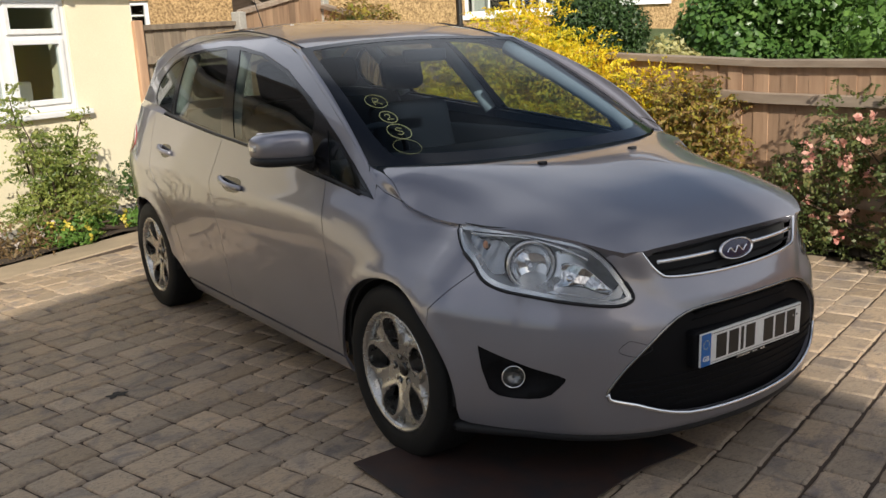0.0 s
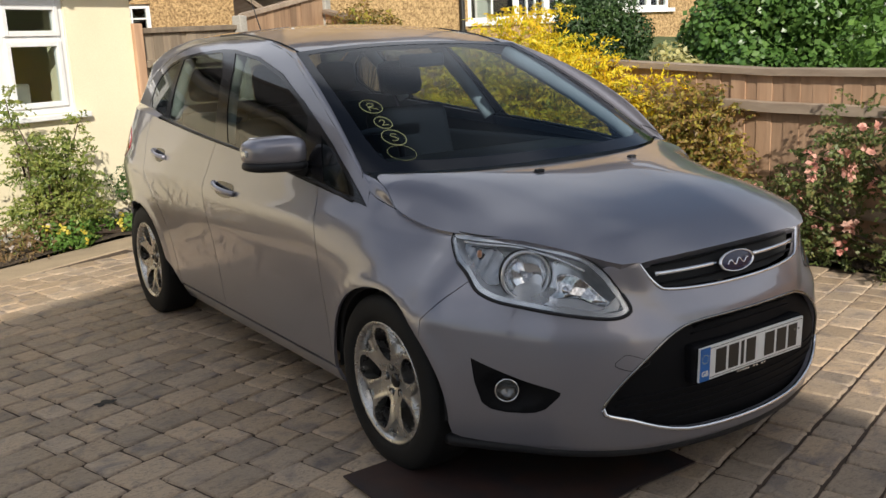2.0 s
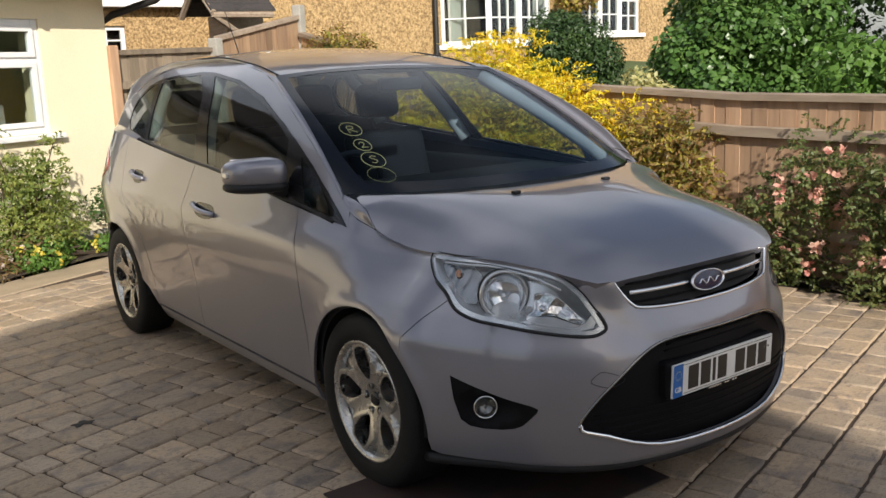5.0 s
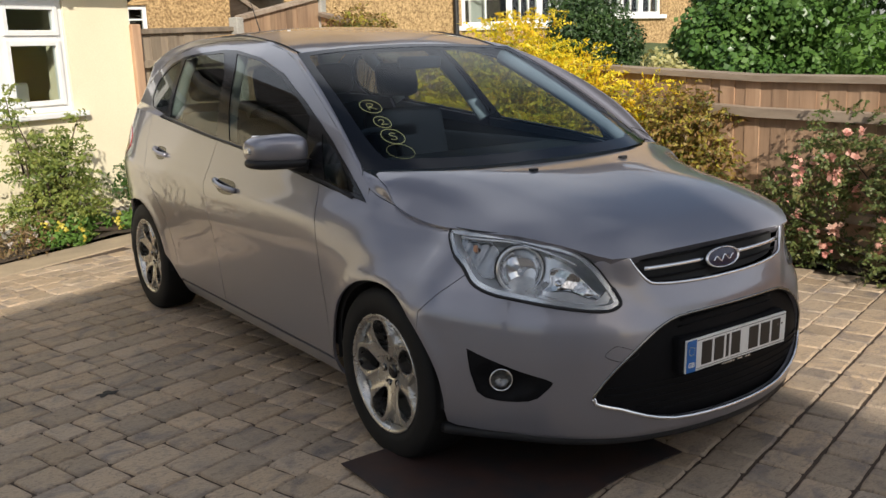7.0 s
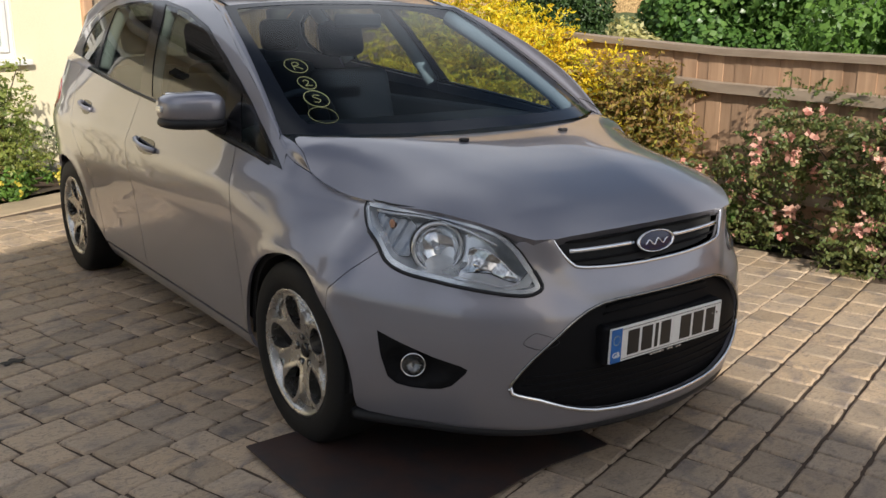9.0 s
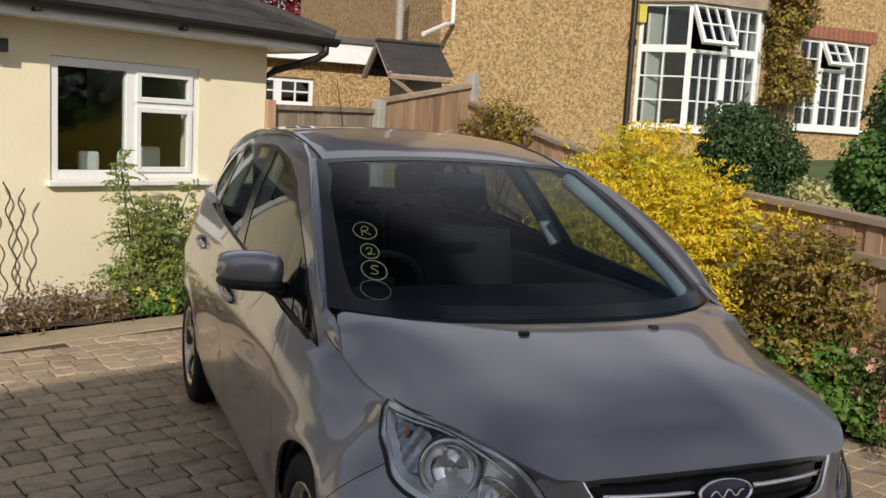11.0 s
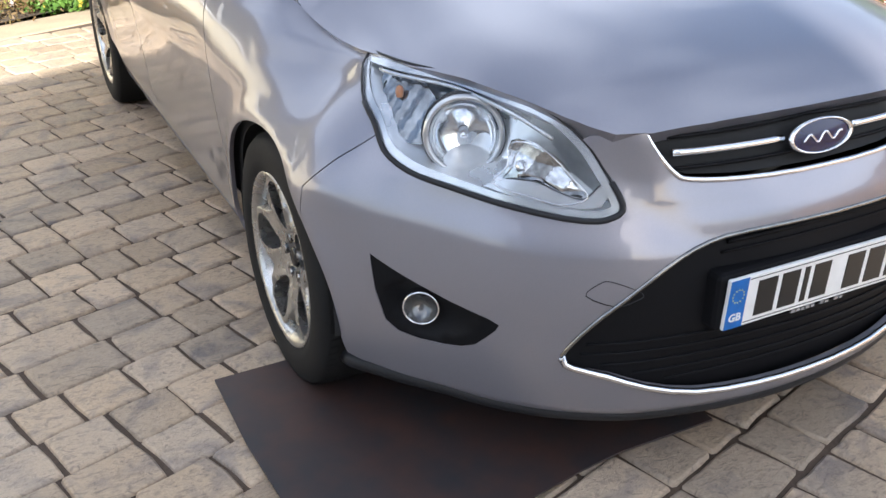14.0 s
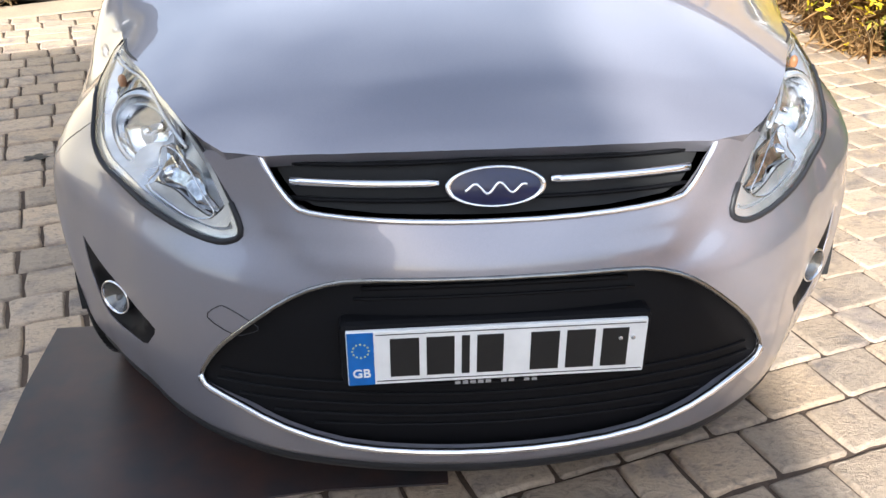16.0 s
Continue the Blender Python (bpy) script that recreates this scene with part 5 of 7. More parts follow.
    sh_b = [house(min(q.y, 3.13), BELT(min(q.y, 3.13)) + 0.010) for q in sh_a]
    ribbon("shoulder", sh_a, sh_b, PAINT, car, bulge=0.004, mirror=mir)
    # door handles
    for p0, p1, zz, door in ((1.38, 1.64, 0.868, front_door), (2.36, 2.56, 0.955, rear_door)):
        # a flat gloss black patch paints the shade of the hollow behind the handle
        base = skin("handle_recess_shade", tub, rounded([(p0 + 0.03, zz - 0.022), ((p0 + p1) / 2, zz - 0.034), (p1 - 0.04, zz - 0.018), (p1 - 0.04, zz + 0.028), ((p0 + p1) / 2, zz + 0.034), (p0 + 0.03, zz + 0.024)], 4), (0.03, 0.02), GLOSS_BLACK, door, "flat black patch painted as the shade in the handle recess", mirror=mir, out=0.0012, flange=0)
        pts = [tub(p0 + (p1 - p0) * t, zz - 0.006 + 0.026 * t, 0.004 + 0.026 * math.sin(math.pi * t) ** 0.7) for t in np.linspace(0, 1, 17)]
        bar = tube([(-q.x if mir else q.x, q.y, q.z) for q in pts], 0.0125, sides=12)
        part("handle", bar, PAINT, door, smooth=True)
    # headlamp
    lamp = skin("headlamp", tub, HEADLAMP, (0.03, 0.02), LENS, car, "clear headlamp with chrome reflectors", mirror=mir, out=0.003, flange=0.0)
    inner_edge = shrunk(HEADLAMP, 0.016)
    if not inside(HEADLAMP, *inner_edge[0]):
        inner_edge = shrunk(HEADLAMP, -0.016)

    def rim_gap(a, b):
        best = 1.0
        for k in range(len(HEADLAMP)):
            (x0, y0), (x1, y1) = HEADLAMP[k - 1], HEADLAMP[k]
            dx, dy = (x1 - x0) * 1.1, y1 - y0
            t = min(max((((a - x0) * 1.1) * dx + (b - y0) * dy) / max(dx * dx + dy * dy, 1e-9), 0), 1)
            best = min(best, math.hypot((a - x0) * 1.1 - t * dx, b - y0 - t * dy))
        return best

    def dish(a, b, o):
        g = rim_gap(a, b)
        depth = 0.006 + 0.072 * min(max((g - 0.010) / 0.045, 0), 1) ** 0.7
        if a > -0.34:
            depth += 0.0006 * math.sin((a * 1.1 * 0.85 + b * 0.5) * 170) * min(max((g - 0.03) / 0.02, 0), 1)
        return tub(a, b, o - depth)

    skin("housing", dish, HEADLAMP, (0.008, 0.006), SATIN, lamp, "satin silver housing", mirror=mir, flange=0)
    skin("perimeter_band", tub, HEADLAMP, (0.03, 0.02), LAMP_GREY, lamp, "silver band inside the lens", holes=[inner_edge], mirror=mir, out=-0.0045, flange=0.004)
    gasket = [tub(a, b, 0.001) for a, b in HEADLAMP]
    part("gasket", tube([(-q.x if mir else q.x, q.y, q.z) for q in gasket], 0.0030, closed=True, sides=6), BLACK, lamp, smooth=True)
    part("lower_gasket", tube([(-q.x if mir else q.x, q.y, q.z) for q in gasket[4:30]], 0.0058, sides=8), BLACK, lamp, "thick black seal below the lens", smooth=True)
    # the darker corner with the indicator, behind its own step
    corner = [(-0.105, 0.835), (-0.20, 0.838), (-0.29, 0.828), (-0.335, 0.800), (-0.342, 0.758), (-0.335, 0.716), (-0.30, 0.716), (-0.245, 0.745), (-0.17, 0.789)]
    skin("indicator_housing", lambda a, b, o: tub(a, b, o - 0.030 - 0.006 * abs(((a * 22 + b * 9) % 1) - 0.5)), corner, (0.008, 0.006), SMOKE_SILVER, lamp, "smoky fluted indicator housing", mirror=mir, flange=0.01)

    def bowl(pc, zc, r, depth, inset, wide, facets, label):
        c, nrm = tub(pc, zc, -inset), Vector((*outline(pc)[1], 0.25)).normalized()
        nrm = (nrm + Vector((0.0, -0.55, -0.10))).normalized()
        if mir:
            c, nrm = Vector((-c.x, c.y, c.z)), Vector((-nrm.x, nrm.y, nrm.z))
        m = Matrix.Translation(c) @ nrm.to_track_quat("Z", "Y").to_matrix().to_4x4()
        prof = [(0.0005, -depth)] + [(r * math.sin(a), -depth * math.cos(a)) for a in np.linspace(0.15, math.pi / 2, 9 if facets > 20 else 5)]
        part("reflector", lathe(prof, facets, m), REFLECTOR, lamp, label, smooth=facets > 20)
        part("bezel", lathe([(r - 0.001, -0.010), (r, 0.000), (r + wide * 0.3, 0.0045), (r + wide * 0.7, 0.004), (r + wide, -0.003), (r + wide, -0.03)], 44, m), LAMP_GREY, lamp, smooth=True)
        # a solid black ring draws the shadow that sets off the bezel
        part("bezel_shadow", lathe([(r + wide + 0.0002, -0.008), (r + wide + 0.0026, -0.006), (r + wide + 0.0026, -0.03)], 44, m), GLOSS_BLACK, lamp, "solid black ring painted as the shade round the bezel", smooth=True)
        part("bulb", lathe([(0.0005, 0.0), (r * 0.10, -0.003), (r * 0.14, -0.014), (r * 0.14, -depth * 0.9)], 14, m), CHROME, lamp, smooth=True)
        return m

    bowl(-0.420, 0.748, 0.068, 0.046, 0.022, 0.012, 40, "large round reflector")
    # the pointed inner compartment: faceted, with a thin bright outline and a small bulb
    leaf = rounded([(-0.500, 0.752), (-0.537, 0.757), (-0.570, 0.734), (-0.600, 0.697), (-0.620, 0.668), (-0.585, 0.653), (-0.535, 0.664), (-0.482, 0.680), (-0.500, 0.712)], 3)
    tri = lambda t: abs((t % 1) - 0.5)
    skin("inner_reflector", lambda a, b, o: tub(a, b, o - 0.012 - 0.022 * tri(a * 13 + b * 9) - 0.014 * tri(b * 19 - a * 6)), leaf, (0.005, 0.004), FACET, lamp, "faceted inner reflector", mirror=mir, flange=0.006)
    pts = [tub(a, b, -0.0085) for a, b in leaf]
    part("leaf_rim", tube([(-q.x if mir else q.x, q.y, q.z) for q in pts], 0.0016, closed=True, sides=6), CHROME, lamp, "thin bright outline", smooth=True)
    q, aim = tub(-0.522, 0.712, -0.012), Vector((0.45 * (-1 if mir else 1), -0.88, 0.1)).normalized()
    socket_m = Matrix.Translation((-q.x if mir else q.x, q.y, q.z)) @ aim.to_track_quat("Z", "Y").to_matrix().to_4x4()
    part("inner_bulb", lathe([(0.0005, 0.008), (0.005, 0.006), (0.007, 0.0), (0.011, -0.002), (0.0125, -0.012)], 16, socket_m), CHROME, lamp, smooth=True)
    # the pale lower plate with its fine dark edge
    plate_edge = [(-0.50, 0.690), (-0.545, 0.690), (-0.585, 0.672), (-0.615, 0.664), (-0.637, 0.690)]
    skin("lower_plate", tub, plate_edge + [(-0.650, 0.672), (-0.640, 0.650), (-0.61, 0.645), (-0.55, 0.652), (-0.50, 0.663), (-0.47, 0.672)], (0.02, 0.01), LAMP_GREY, lamp, mirror=mir, out=-0.012, flange=0.008)
    pts = [tub(a, b, -0.011) for a, b in rounded(plate_edge, 4, closed=False)]
    part("plate_edge", tube([(-q.x if mir else q.x, q.y, q.z) for q in pts], 0.0013, sides=5), BLACK, lamp)
    q = tub(-0.235, 0.806, -0.020)
    part("side_bulb", lathe([(0.0005, 0.012), (0.006, 0.009), (0.009, 0.0), (0.007, -0.012)], 14, Matrix.Translation((-q.x if mir else q.x, q.y, q.z))), surface("amber_bulb", (0.50, 0.22, 0.10), rough=0.3, bump=0), lamp, "amber indicator bulb", smooth=True)
    # bright ridge under the lens's upper edge
    pts = [tub(a, b, -0.008) for a, b in rounded([(-0.14, 0.838), (-0.28, 0.834), (-0.40, 0.828), (-0.50, 0.805), (-0.565, 0.770)], 4, closed=False)]
    part("reflector_rib", tube([(-q.x if mir else q.x, q.y, q.z) for q in pts], 0.0045, sides=8), LAMP_GREY, lamp, smooth=True)
    # fog lamp in its black trim
    s = -1 if mir else 1
    fog_poly = [(s * a, b) for a, b in FOG_EDGE]
    trim = skin("fog_lamp_trim", lambda a, b, o: front(a, b, o - 0.026 * max(0, 1 - ((abs(a) - 0.60) / 0.08) ** 2 - ((b - 0.404) / 0.065) ** 2)), fog_poly, (0.015, 0.015), GRILLE_K, car, "black plastic fog lamp surround", out=-0.002, flange=0.01)
    c = front(s * 0.606, 0.404, -0.002)
    nrm = Vector((s * 0.55, -0.83, 0.0)).normalized()
    m = Matrix.Translation(c) @ nrm.to_track_quat("Z", "Y").to_matrix().to_4x4()
    fog = part("fog_lamp", lathe([(0.0005, -0.024), (0.016, -0.021), (0.028, -0.009), (0.0335, 0.000)], 24, m), SMOKE, trim, "round chromed fog lamp", smooth=True)
    part("bezel", lathe([(0.0335, -0.006), (0.0345, 0.003), (0.0365, 0.005), (0.0385, 0.002), (0.0385, -0.03)], 28, m), CHROME, fog, smooth=True)
    part("lens", lathe([(0.0005, 0.008), (0.017, 0.006), (0.0335, 0.001)], 24, m), LENS, fog, smooth=True)
    # the rear lamp's edge
    skin("tail_lamp", tub, [(3.00, 0.955), (3.10, 0.90), (3.55, 0.88), (3.55, 1.06), (3.10, 1.06), (3.01, 1.02)], S_TUB, TAIL_RED, car, "red tail lamp", mirror=mir, out=0.004)

# bonnet
half = [(0.0, -0.757), (0.14, -0.756), (0.26, -0.752), (0.38, -0.742), (0.45, -0.722), (0.487, -0.690), (0.519, -0.652), (0.541, -0.618), (0.585, -0.538), (0.619, -0.463), (0.650, -0.402), (0.677, -0.344), (0.699, -0.264), (0.718, -0.20), (0.738, -0.10), (0.752, -0.02), (0.766, 0.050), (0.762, 0.085), (0.757, 0.120), (0.752, 0.170), (0.738, 0.212), (0.715, 0.222), (0.665, 0.178), (0.56, 0.098), (0.40, 0.029), (0.20, -0.006), (0.0, -0.012)]
BONNET = half + [(-x, y) for x, y in half[1:-1]][::-1]
skin("bonnet", bonnet, BONNET, (0.04, 0.04), PAINT, car, gap=0.002, flange=0.034)
for x, y in ((-0.232, -0.095), (0.252, -0.085)):
    z = bonnet(x, y).z
    part("washer_jet", box((x - 0.016, y - 0.012, z - 0.002), (x + 0.016, y + 0.012, z + 0.010), None, 0.004), BLACK, car)
# the scuttle
verts, faces = [], []
for i, t in enumerate(np.linspace(-1, 1, 41)):
    f = screen(t, 0.0)
    verts += [(f.x * 0.99, f.y - 0.06, f.z - 0.075), (f.x * 0.99, f.y - 0.01, f.z - 0.022), (f.x * 0.99, f.y + 0.05, f.z - 0.03)]
    if i:
        a = 3 * i
        faces += [(a - 3, a, a + 1, a - 2), (a - 2, a + 1, a + 2, a - 1)]
data_part("scuttle", verts, faces, BLACK, car, "black scuttle panel")
# windscreen with its dark printed border
skin("windscreen", screen, line((-1, 0), (1, 0), 24)[:-1] + line((1, 0), (1, 1), 10)[:-1] + line((1, 1), (-1, 1), 24)[:-1] + line((-1, 1), (-1, 0), 10)[:-1], (0.07, 0.05), SCREEN, car, flange=0)
hole = rounded([(-0.91, 0.10), (-0.80, 0.065), (-0.4, 0.055), (0.4, 0.055), (0.80, 0.065), (0.91, 0.10), (0.935, 0.5), (0.93, 0.90), (0.85, 0.955), (0.4, 0.962), (-0.4, 0.962), (-0.85, 0.955), (-0.93, 0.90), (-0.935, 0.5)], 3)
skin("screen_border", screen, [(-1, 0), (1, 0), (1, 1), (-1, 1)], (0.05, 0.04), GLOSS_BLACK, car, "dark printed screen border", holes=[hole], out=0.0015, flange=0)
# roof
n = 24
ring = [(x, 1.145 - 0.07 * (x / 0.6) ** 2) for x in np.linspace(-0.565, 0.565, n)] + [(0.565, 2.3), (0.545, 2.95), (0.50, 3.12)] + [(x, 3.17) for x in np.linspace(0.4, -0.4, 8)] + [(-0.50, 3.12), (-0.545, 2.95), (-0.565, 2.3)]
skin("roof_panel", roof, ring, (0.06, 0.07), PAINT, car, flange=0.01)
part("aerial", tube([(0.0, 2.75, 1.565), (0.0, 2.93, 1.86)], 0.004, sides=6, taper=0.5), BLACK, car)
# tailgate
verts, faces, rows = [], [], [(1.50, 0.50, 3.15), (1.40, 0.60, 3.24), (1.28, 0.60, 3.30), (1.15, 0.60, 3.34), (1.0, 0.58, 3.37), (0.8, 0.58, 3.38), (0.55, 0.58, 3.38), (0.30, 0.58, 3.38)]
for z, hw, y in rows:
    for t in np.linspace(-1, 1, 15):
        verts.append((hw * t, y - 0.12 * abs(t) ** 2.5, z))
for j in range(len(rows) - 1):
    for i in range(14):
        a = j * 15 + i
        faces.append((a, a + 1, a + 16, a + 15))
gate = data_part("tailgate", verts[45:], [tuple(v - 45 for v in f) for f in faces if min(f) >= 45], PAINT, car, smooth=True)
data_part("rear_window", verts[:60], [f for f in faces if max(f) < 60], GLASS, gate, smooth=True)
# front bumper with the openings of its two grilles
GR_LOW = [(-0.405, 0.345), (-0.398, 0.375), (-0.358, 0.445), (-0.30, 0.517), (-0.255, 0.562), (-0.21, 0.588), (-0.15, 0.600), (0.0, 0.604)]
GR_LOW = rounded(GR_LOW + [(-a, b) for a, b in GR_LOW[:-1]][::-1] + [(0.39, 0.330), (0.34, 0.312), (0.28, 0.281), (0.20, 0.254), (0.10, 0.247), (0.0, 0.246), (-0.10, 0.247), (-0.20, 0.254), (-0.28, 0.281), (-0.34, 0.312), (-0.39, 0.330)], 2)
GR_UP = [(-0.305, 0.792), (-0.295, 0.770), (-0.278, 0.740), (-0.258, 0.714), (-0.235, 0.702), (-0.15, 0.694), (0.0, 0.690)]
GR_UP = GR_UP + [(-a, b) for a, b in GR_UP[:-1]][::-1]
fog_r = FOG_EDGE
side = [(1 + p, z) for p, z in HEADLAMP if z < 0.79 and p < -0.235 or (p < -0.6 and z < 0.79)]
side.sort(key=lambda q: (0 if q[1] < 0.64 or q[0] > 0.45 else 1, -q[0] if (q[1] < 0.64 or q[0] > 0.45) else q[1]))
lip = [(1 + p, z) for p, z in arch(0.0, -4, 40) if z > 0.235]
low = [(0.0, 0.200), (0.3, 0.202), (0.55, 0.208), (0.75, 0.222), (lip[0][0] - 0.01, 0.236)]
right_half = low + lip + [(1 - 0.085, 0.61), (1 - 0.16, 0.676), (1 - 0.238, 0.734)] + side + [(0.385, 0.786), (0.315, 0.794)]
BUMPER = right_half + [(-a, b) for a, b in right_half[1:]][::-1]
def bumper_skin(w, z, out=0.0):
    """The front, its top edge curling forward to meet the bonnet beside the grille."""
    ease = lambda t: min(max(t, 0.0), 1.0) ** 2 * (3 - 2 * min(max(t, 0.0), 1.0))
    return front(w, z, out + 0.010 * ease((z - 0.690) / 0.10) * ease((0.45 - abs(w)) / 0.09))


bumper = skin("front_bumper", bumper_skin, BUMPER, (0.016, 0.011), PAINT, car, holes=[GR_LOW, GR_UP[:] + [(0.30, 0.86), (-0.30, 0.86)], fog_r, [(-a, b) for a, b in fog_r]], gap=0.0015, flange=0.016)
part("lip", tube([front(w, 0.197, -0.014) for w in np.linspace(-0.84, 0.84, 56)], 0.021, sides=8), BLACK, bumper, "black lower lip", smooth=True)
# the lower grille
grille = skin("lower_grille", lambda a, b, o: front(a, b, o - 0.03 * (1 - min(1, (a / 0.40) ** 2)) - 0.006), [(a * 1.03, 0.42 + (b - 0.42) * 1.12) for a, b in GR_LOW], (0.02, 0.015), GRILLE_K, bumper, "black plastic lower grille", flange=0)
low_arc, up_arc = [q for q in GR_LOW if q[1] < 0.36], [q for q in GR_LOW if q[1] >= 0.34]
low_arc.sort()
up_arc.sort()
part("chrome_strip", tube([front(a, b, 0.003) for a, b in low_arc], 0.0075, sides=8), CHROME, grille, "bright chrome strip", smooth=True)
part("surround", tube([front(a, b, 0.001) for a, b in up_arc], 0.0045, sides=8), DULL_CHROME, grille, "dulled chrome surround", smooth=True)


def grille_bar(z, w, r, inset, nm="slat"):
    pts = [front(a, z + 0.006 * (1 - (a / w) ** 2), -inset - 0.03 * (1 - min(1, (a / 0.40) ** 2))) for a in np.linspace(-w, w, 25)]
    part(nm, tube(pts, r, sides=6), GRILLE_K, grille, smooth=True)


for z, w, r in ((0.380, 0.372, 0.003), (0.356, 0.380, 0.003), (0.331, 0.350, 0.003), (0.306, 0.30, 0.003), (0.283, 0.245, 0.003), (0.572, 0.17, 0.005), (0.553, 0.18, 0.003)):
    grille_bar(z, w, r, 0.004)
part("plate_backing", box((-0.272, -0.850, 0.400), (0.272, -0.80, 0.524), None, 0.012), GRILLE_K, grille, "black plinth behind the plate")
# the towing-eye cover's fine seam
pts = [front(-a, b, 0.0005) for a, b in rounded([(0.302, 0.498), (0.345, 0.522), (0.362, 0.518), (0.379, 0.492), (0.340, 0.472), (0.315, 0.482)], 3, closed=True)]
part("cover_seam", tube(pts, 0.0011, closed=True, sides=4), BLACK, bumper, "fine seam of the towing-eye cover")
# the upper grille
upper = skin("upper_grille", lambda a, b, o: front(a, b, o - 0.028), GR_UP, (0.02, 0.015), DARK, bumper, "dark upper grille opening", flange=0)
part("surround", tube([front(a, b, 0.001) for a, b in rounded(GR_UP, 3, closed=False)], 0.0055, sides=8), CHROME, upper, "bright chrome surround", smooth=True)
for s in (-1, 1):
    bm = bmesh.new()
    tube([front(s * a, 0.746 + 0.014 * a, -0.002) for a in np.linspace(0.072, 0.262, 12)], 0.0075, sides=8, bm=bm)
    part("chrome_bar", bm, CHROME, upper, "chrome grille bar", smooth=True)
for z in (0.716, 0.772):
    part("slat", tube([front(a, z, -0.020) for a in np.linspace(-0.265, 0.265, 21)], 0.004, sides=6), GRILLE_K, upper, smooth=True)
# oval badge
c = front(0.0, 0.742, 0.008)
m = Matrix.Translation(c) @ Matrix.Rotation(radians(90 - 14), 4, "X") @ Matrix.Diagonal((1.0, 0.41, 1.0, 1.0))
part("badge_rim", lathe([(0.078, -0.012), (0.086, -0.002), (0.084, 0.006), (0.078, 0.007), (0.075, 0.003)], 40, m), CHROME, upper, "chrome rim of the oval badge", smooth=True)
part("badge", lathe([(0.0005, 0.006), (0.05, 0.005), (0.076, 0.002)], 40, m), BADGE, upper, "plain dark blue oval badge", smooth=True)
mm = Matrix.Translation(c) @ Matrix.Rotation(radians(90 - 14), 4, "X")
wave = [mm @ Vector((x, 0.009 * math.sin(x * 150 + 0.6) * (1 - (x / 0.08) ** 2) - 0.002, 0.0065)) for x in np.linspace(-0.052, 0.052, 45)]
part("badge_mark", tube(wave, 0.0026, sides=6), CHROME, upper, "plain silver flourish on the badge", smooth=True)
# number plate
plate_m = Matrix.Translation((0, -0.858, 0.462)) @ Matrix.Rotation(radians(92), 4, "X")
plate = part("number_plate", box((-0.26, -0.0555, -0.006), (0.26, 0.0555, 0.003), plate_m, 0.002), PLATE_W, bumper, "white number plate with a blue band and plain black bars")
part("blue_band", box((-0.2585, -0.054, 0.003), (-0.2135, 0.054, 0.0042), plate_m), PLATE_B, plate)
x = -0.186
for k, w in enumerate((0.050, 0.048, 0.014, 0.046, 0, 0.050, 0.050, 0.046)):
    if w:
        part("bar", box((x, -0.0395, 0.003), (x + w, 0.0395, 0.0042), plate_m), PLATE_K, plate)
    x += (w or 0.022) + 0.0125
for k in range(12):
    a = k * math.pi / 6
    part("dot", lathe([(0.0003, 0.0052), (0.0017, 0.005), (0.0017, 0.004)], 8, plate_m @ Matrix.Translation((-0.236 + 0.014 * math.cos(a), 0.018 + 0.014 * math.sin(a), 0))), CHALK, plate)
def lettering(name, words, size, m, material, parent, label=""):
    """Words as thin solid letters, centred in the frame m."""
    cu = bpy.data.curves.new(name, "FONT")
    cu.body, cu.size, cu.extrude, cu.align_x, cu.align_y, cu.offset = words, size, 0.0006, "CENTER", "CENTER", size * 0.02
    tmp = bpy.data.objects.new(name, cu)
    me = bpy.data.meshes.new_from_object(tmp)
    bpy.data.objects.remove(tmp)
    me.transform(m)
    me.materials.append(material)
    ob = new(name, me)
    attach(ob, parent)
    return tagged(ob, label)


lettering("country_letters", "GB", 0.024, plate_m @ Matrix.Translation((-0.236, -0.030, 0.0048)), PLATE_W, plate, "white country letters GB")
for k in range(11):
    if k not in (5, 8):
        part("dealer_bar", box((-0.074 + k * 0.0136, -0.0655, -0.003), (-0.0645 + k * 0.0136, -0.0590, 0.001), plate_m), LAMP_GREY, plate, "small pale bar of the dealer's lettering")
part("plate_line", box((-0.210, 0.0475, 0.003), (0.256, 0.0490, 0.0038), plate_m), PLATE_K, plate)
part("plate_line", box((-0.210, -0.0490, 0.003), (0.256, -0.0475, 0.0038), plate_m), PLATE_K, plate)
for sx in (0.214, 0.236):
    part("screw", lathe([(0.0004, 0.006), (0.004, 0.005), (0.004, 0.003)], 10, plate_m @ Matrix.Translation((sx, 0.018, 0))), LAMP_GREY, plate)


